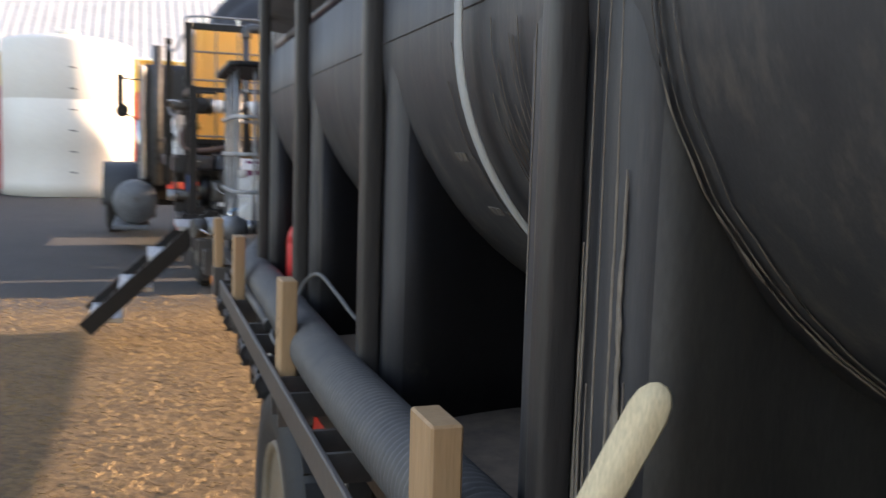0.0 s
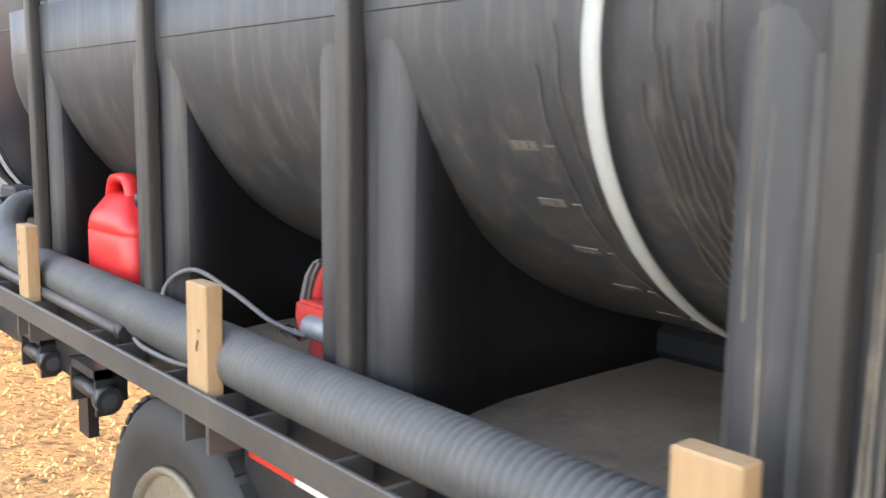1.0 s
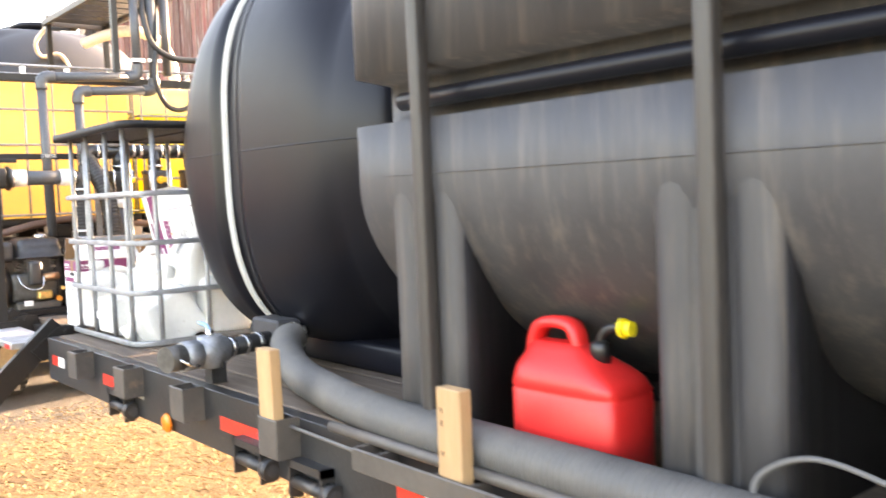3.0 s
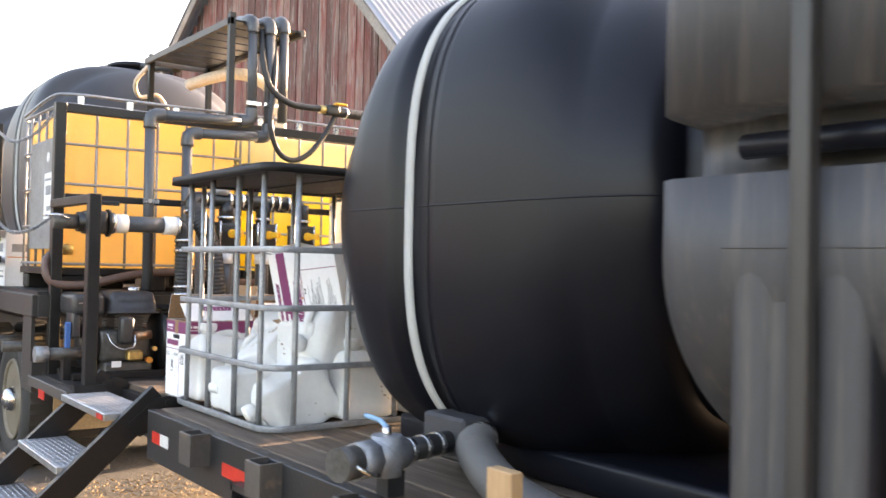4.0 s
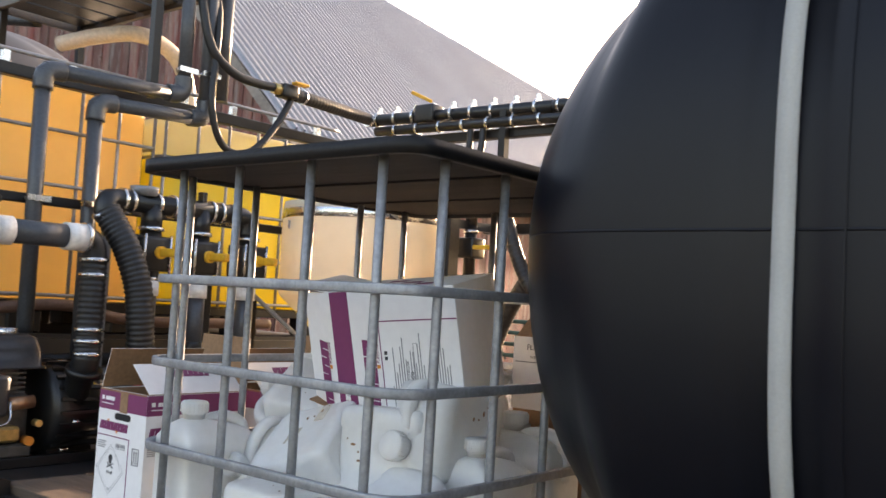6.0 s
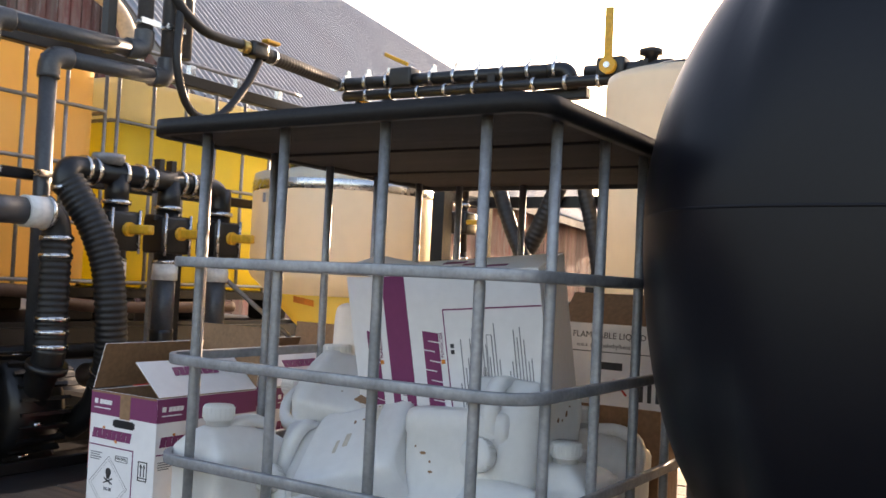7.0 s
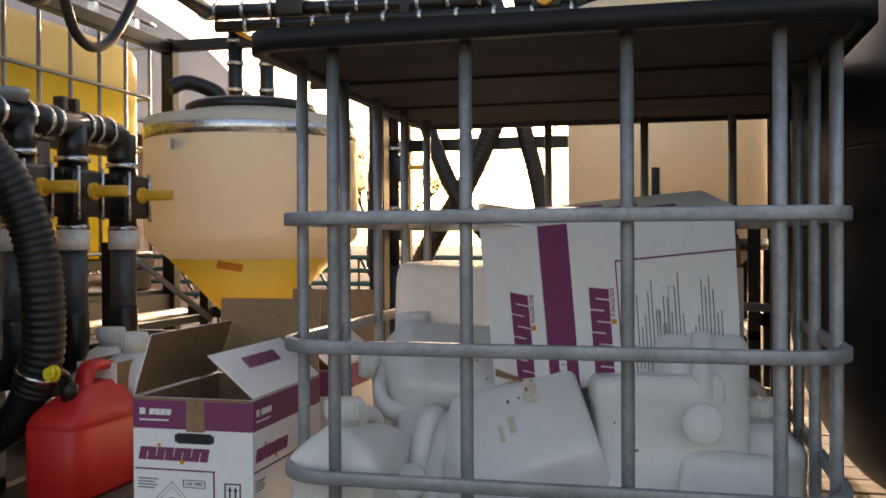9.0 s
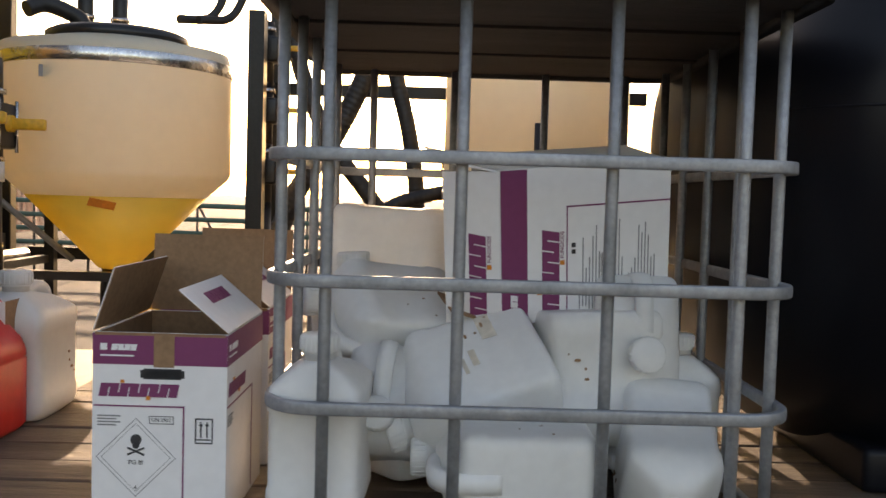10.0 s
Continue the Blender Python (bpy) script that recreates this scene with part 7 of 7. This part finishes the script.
def cone_tank(cx, cy, r, z_tip, z_cone, z_fill, z_rim, z_top, label, rim=True):
    t = thing("cone_tank", (cx, cy, z_tip), label, "tank", group="cream cone tanks")
    k = (z_fill - z_tip) / (z_cone - z_tip)
    if z_fill < z_cone:
        part("filled_cone", lathe([(0.05, z_tip), (0.07, z_tip + 0.01), (r * k + 0.05 * (1 - k), z_fill)], (cx, cy, 0), seg=48), M_AMBERLIQ, t, "translucent cone filled with amber liquid")
        part("body", lathe([(r * k + 0.05 * (1 - k), z_fill + 0.001), (r * 0.97, z_cone - 0.02), (r, z_cone), (r, z_rim - 0.03), (r, z_rim + 0.03), (r * 0.985, z_rim + 0.06), (r * 0.9, z_top - 0.04), (r * 0.6, z_top), (0.02, z_top + 0.005)], (cx, cy, 0), seg=48), M_CREAM, t, "cream translucent body")
    if rim:
        part("band", lathe([(r + 0.001, z_rim - 0.023), (r + 0.003, z_rim - 0.021), (r + 0.003, z_rim + 0.021), (r + 0.001, z_rim + 0.023)], (cx, cy, 0), seg=48), M_BRIGHT, t, "bright steel band")
        part("sticker", moved(bx(-0.03, -0.001, -0.02, 0.03, 0.001, 0.02), Matrix.Translation((cx - (r + 0.003) * 0.94, cy + 0.10, z_rim - 0.06)) @ Matrix.Rotation(radians(-76), 4, 'Z')), M_GREYINK, t)
    part("lid", lathe([(r * 0.62, z_top - 0.01), (r * 0.62, z_top + 0.025), (r * 0.55, z_top + 0.04), (0.02, z_top + 0.045)], (cx, cy, 0), seg=36), M_FITTING, t, "black screw lid")
    part("outlet", cyl((cx, cy, z_tip - 0.08), (cx, cy, z_tip + 0.005), 0.055), M_FITTING, t)
    return t


ct = cone_tank(1.97, 4.98, 0.415, 1.28, 1.645, 1.555, 2.03, 2.125, "cream cone-bottomed mixing tank with amber liquid and steel band")
part("hazard_sticker", moved(bx(-0.045, -0.001, -0.018, 0.045, 0.001, 0.018), Matrix.Translation((1.665, 4.93, 1.53)) @ Matrix.Rotation(radians(-70), 4, 'Z') @ Matrix.Rotation(radians(42), 4, 'X') @ Matrix.Rotation(radians(14), 4, 'Y')), M_ORANGEINK, ct, "orange faded sticker")
cone_tank(2.14, 3.39, 0.36, 1.32, 1.62, 1.40, 2.40, 2.47, "cream cone-bottomed tank standing on the far deck side", rim=False)


def tank_stands():
    s = thing("tank_stand", (1.95, 5.0, DECK), "black steel stand with galvanised braces under the cone tank", "stand")
    for x, y, z in ((1.62, 4.62, 1.29), (1.60, 5.38, 1.62), (2.33, 4.62, 1.29), (2.33, 5.38, 1.62)):
        part("leg", bx(x - 0.02, y - 0.02, DECK, x + 0.02, y + 0.02, z), M_BLACK, s)
    for a, b in (((1.60, 5.36, 1.62), (1.85, 5.1, 1.32)), ((2.33, 5.36, 1.62), (2.1, 5.1, 1.32))):
        part("brace", tube([a, b], 0.012, 6, 0.5), M_GALV, s, "galvanised brace")
    part("shelf", bx(1.58, 4.6, 1.27, 1.62, 5.4, 1.30), M_BLACK, s)
    part("shelf", bx(1.58, 4.58, 1.27, 2.35, 4.62, 1.30), M_BLACK, s)
    part("shelf", bx(1.58, 5.38, 1.27, 2.35, 5.42, 1.30), M_BLACK, s)
    part("outlet_pipe", tube([(1.97, 5.0, 1.24), (1.97, 5.0, 1.12), (1.9, 4.95, 1.08), (1.6, 4.8, 1.08)], 0.04, 14, 0.03), M_FITTING, s)
    part("outlet_valve", bx(1.72, 4.80, 1.05, 1.84, 4.92, 1.15, 0.01), M_FITTING, s)
    part("outlet_handle", bx(1.62, 4.70, 1.16, 1.66, 4.90, 1.19, 0.005), M_YELLOW, s, "yellow valve handle")
    q = thing("tank_stand", (2.14, 3.39, DECK), "black steel stand under the far cone tank", "stand")
    for x, y in ((1.85, 3.1), (1.85, 3.68), (2.4, 3.1), (2.4, 3.68)):
        part("leg", bx(x - 0.02, y - 0.02, DECK, x + 0.02, y + 0.02, 1.66), M_BLACK, q)
    part("shelf", bx(1.83, 3.08, 1.28, 2.42, 3.12, 1.31), M_BLACK, q)
    part("shelf", bx(1.83, 3.66, 1.28, 2.42, 3.70, 1.31), M_BLACK, q)
    # a plain thin black post behind the cage, set on this stand
    part("sight_tube", tube([(1.76, 3.42, 1.30), (1.76, 3.42, 1.86)], 0.014, 10, 0.2), M_RUBBER, q)
    part("ring", lathe([(0.335, 1.58), (0.365, 1.58), (0.365, 1.62), (0.335, 1.62)], (2.14, 3.39, 0), seg=32), M_BLACK, q)


tank_stands()


def rear_manifold():
    m = thing("overhead_manifold", (2.42, 4.7, 2.0), "black overhead manifold with many clamps on the far rail", "manifold")
    x, z = 2.42, 2.66
    part("pipe", cyl((x, 5.42, z), (x, 4.13, z - 0.03), 0.034, 18), M_FITTING, m)
    part("elbow", tube([(x, 4.18, z - 0.03), (x, 4.11, z - 0.03), (x, 4.08, z - 0.06), (x, 4.075, z - 0.12)], 0.037, 16, 0.015), M_FITTING, m)
    for k in range(10):
        y = 5.36 - k * 0.135
        c = clamp((x, y, z - 0.003 * k), (0, 1, 0), 0.046, m)
        part("clamp_lug", bx(x - 0.012, y - 0.006, z + 0.035 - 0.003 * k, x + 0.012, y + 0.006, z + 0.068 - 0.003 * k), M_BRIGHT, c)
    part("valve_body", bx(x - 0.05, 4.93, z - 0.05, x + 0.05, 5.06, z + 0.05, 0.012, 2), M_FITTING, m)
    part("handle", moved(bx(-0.01, 0, -0.008, 0.01, 0.16, 0.012, 0.004), Matrix.Translation((x, 4.98, z + 0.07)) @ Matrix.Rotation(radians(24), 4, 'X')), M_YELLOW, m, "yellow handle")
    for px, y in ((2.455, 5.29), (2.52, 5.165)):
        part("drop_pipe", cyl((px, y, 2.05), (px, y, 2.60), 0.034, 16), M_FITTING, m)
        for zz in (2.20, 2.31, 2.43, 2.53):
            clamp((px, y, zz), (0, 0, 1), 0.041, m)
    part("drop_handle", moved(bx(-0.012, -0.10, -0.010, 0.012, 0.02, 0.010, 0.004), Matrix.Translation((2.42, 5.25, 2.56)) @ Matrix.Rotation(radians(28), 4, 'X')), M_YELLOW, m, "yellow handle")
    part("lower_pipe", cyl((x - 0.03, 5.35, 2.585), (x - 0.03, 3.0, 2.55), 0.026, 14), M_FITTING, m)
    for k in range(14):
        clamp((x - 0.03, 5.2 - k * 0.16, 2.583 - k * 0.0022), (0, 1, 0), 0.034, m)
    part("valve_body", bx(x - 0.06, 3.80, z - 0.09, x + 0.04, 3.93, z + 0.0, 0.012, 2), M_FITTING, m)
    part("stub_pipe", cyl((x, 4.0, z - 0.05), (x, 3.60, z - 0.05), 0.032), M_FITTING, m)
    part("upright_handle", join(bx(x - 0.085, 3.848, z - 0.05, x - 0.065, 3.884, z + 0.21, 0.006, 2), cyl((x - 0.09, 3.866, z - 0.045), (x - 0.05, 3.866, z - 0.045), 0.036)), M_YELLOW, m, "yellow upright handle")
    part("handle_bolt", cyl((x - 0.095, 3.866, z - 0.045), (x - 0.088, 3.866, z - 0.045), 0.014), M_BRIGHT, m)
    part("vent_cap", lathe([(0.03, z - 0.06), (0.03, z), (0.05, z + 0.005), (0.05, z + 0.025), (0.02, z + 0.035)], (x, 3.70, 0), seg=18), M_FITTING, m)
    part("tank_hose", tube([(2.15, 3.38, 2.50), (2.15, 3.38, 2.62), (2.17, 3.30, 2.66), (2.2, 3.1, 2.66), (2.25, 2.95, 2.62), (2.4, 2.7, 2.60)], 0.028, 12, 0.03), M_RUBBER, m, "black hose")
    part("tank_hose", tube([(1.95, 5.10, 2.15), (1.95, 5.12, 2.21), (1.90, 5.22, 2.25), (1.84, 5.27, 2.22)], 0.03, 12, 0.02), M_RUBBER, m)
    for y0 in (4.68, 4.60):
        part("drop_hose", tube([(2.4, y0, 2.56), (2.38, y0 - 0.0, 2.42), (2.33, y0 + 0.05, 2.30), (2.22, y0 + 0.15, 2.27)], 0.018, 10, 0.02), M_RUBBER, m)
    f = thing("rear_frame", (2.42, 4.2, DECK), "black steel frame along the far side of the deck", "frame")
    for y in (4.47, 3.72, 3.0):
        part("post", bx(2.385, y - 0.02, DECK, 2.425, y + 0.02, 2.64), M_BLACK, f)
    part("post", bx(1.98, 4.44, DECK, 2.05, 4.50, 2.27), M_BLACK, f)
    part("rail", bx(2.385, 2.9, 2.0, 2.42, 4.55, 2.05), M_BLACK, f)
    part("rail", bx(2.385, 2.9, 1.28, 2.42, 5.5, 1.33), M_BLACK, f)
    part("bracket", bx(2.0, 4.46, 2.0, 2.40, 4.49, 2.04), M_BLACK, f)
    h = thing("hanging_hose", (2.36, 4.1, 1.3), "black ribbed hoses crossing behind the cage", "hose")
    for pts, r in (([(2.36, 3.98, 2.40), (2.36, 4.06, 2.15), (2.36, 4.20, 1.85), (2.36, 4.36, 1.60), (2.36, 4.46, 1.36)], 0.042), ([(2.28, 4.40, 2.30), (2.28, 4.33, 2.05), (2.28, 4.22, 1.80), (2.28, 4.08, 1.62), (2.28, 3.95, 1.45), (2.28, 3.85, 1.34)], 0.034), ([(2.36, 4.0, 2.35), (2.36, 3.96, 2.1), (2.36, 3.90, 1.86), (2.36, 3.86, 1.6), (2.36, 3.86, 1.34)], 0.034), ([(2.30, 4.10, 1.40), (2.30, 3.95, 1.55), (2.30, 3.70, 1.62)], 0.03), ([(2.30, 4.45, 2.2), (2.3, 4.2, 2.12), (2.3, 3.8, 2.15)], 0.012)):
        part("hose", tube(pts, r, 14, 0.012, wave=0.035), M_RUBBER, h)
    v = thing("valve_stack", (2.2, 4.47, 1.5), "stack of black valves and clamps on the far post", "valve")
    for z0 in (1.62, 1.86, 2.10):
        part("body", bx(2.12, 4.41, z0, 2.22, 4.52, z0 + 0.10, 0.012, 2), M_FITTING, v)
        part("pipe", cyl((2.17, 4.465, z0 - 0.1), (2.17, 4.465, z0 + 0.16), 0.03), M_FITTING, v)
        clamp((2.17, 4.465, z0 + 0.13), (0, 0, 1), 0.037, v)
        part("handle", bx(2.10, 4.30, z0 + 0.04, 2.12, 4.40, z0 + 0.06, 0.004), M_YELLOW, v, "yellow handle")
    part("foot_pipe", cyl((2.17, 4.465, DECK), (2.17, 4.465, 1.55), 0.03), M_FITTING, v)


rear_manifold()


def yard_machine():
    """Long low farm implement behind the trailer, seen through the frame."""
    m = thing("field_implement", (16, 8, 0), "long low green and dark folded spray boom in the distance", "implement")
    for z in (0.55, 0.8, 1.05, 1.3):
        part("tube", tube([(15, 2.5, z), (15.6, 16, z + 0.05)], 0.045, 8, 4), mat("faded_green_paint", (0.07, 0.13, 0.10), 0.6, bump=0.1), m)
    for k in range(14):
        y = 2.6 + k
        part("strut", tube([(15.02 + k * 0.045, y, 0.5), (15.02 + k * 0.045, y + 0.5, 1.35)], 0.025, 6, 2), M_BEAM, m)
        part("leg", tube([(15.02 + k * 0.045, y + 0.5, 0.0), (15.02 + k * 0.045, y + 0.5, 1.35)], 0.025, 6, 2), M_BEAM, m)


yard_machine()


def bed_cartons():
    """White printed cartons in a row on the truck bed; their words are plain bars."""
    inks = (M_GREYINK, M_INK, M_GREYINK, M_INK, M_GREENINK, M_GREYINK)
    for k in range(6):
        y, z = 6.93 + k * 0.44, BED
        H = (0.39, 0.40, 0.37, 0.40, 0.36, 0.38)[k]
        c = thing("carton", (0.12, y, z), "white printed chemical carton standing on the truck bed", "carton", group="cartons on the truck bed")
        part("box", bx(-0.07, y - 0.20, z, 0.26, y + 0.20, z + H, 0.003), M_CARD, c)
        if k in (1, 4):
            part("flap", moved(bx(0, -0.19, 0, 0.004, 0.19, 0.12), Matrix.Translation((-0.07, y, z + H)) @ Matrix.Rotation(radians(22), 4, 'Y')), M_KRAFT, c, "raised brown flap")
        part("word_bar", bx(-0.0715, y - 0.12, z + H - 0.15, -0.07, y + 0.10, z + H - 0.09), inks[k], c)
        part("fine_print", bx(-0.0715, y - 0.15, z + 0.06, -0.07, y + 0.02, z + 0.075), M_GREYINK, c)
        part("fine_print", bx(-0.0715, y - 0.15, z + 0.10, -0.07, y + 0.08, z + 0.11), M_GREYINK, c)
        part("word_bar", bx(-0.03, y - 0.2015, z + H - 0.15, 0.18, y - 0.20, z + H - 0.095), inks[k], c)
        part("rule", bx(-0.06, y - 0.2015, z + H - 0.19, 0.24, y - 0.20, z + H - 0.183), M_GREENINK if k % 2 else M_ORANGEINK, c)
        part("logo_disc", cyl((-0.07, y - 0.03, z + H - 0.06), (-0.0715, y - 0.03, z + H - 0.06), 0.022), M_ORANGEINK if k % 2 else M_GREENINK, c)


bed_cartons()


def deck_carton():
    c = thing("carton", (1.05, 5.0, 0.91), "small open brown carton on the deck behind the fuel can", "carton", group="cartons")
    part("side", bx(0.95, 4.93, 0.91, 0.953, 5.06, 1.27), M_CARD, c)
    part("side", bx(0.953, 4.93, 0.91, 1.15, 4.933, 1.27), M_KRAFT, c)
    part("side", bx(0.953, 5.057, 0.91, 1.15, 5.06, 1.27), M_KRAFT, c)
    part("side", bx(1.15, 4.93, 0.91, 1.153, 5.06, 1.27), M_KRAFT, c)
    part("print", bx(0.9485, 4.95, 1.16, 0.9498, 5.04, 1.18), M_GREYINK, c)


deck_carton()
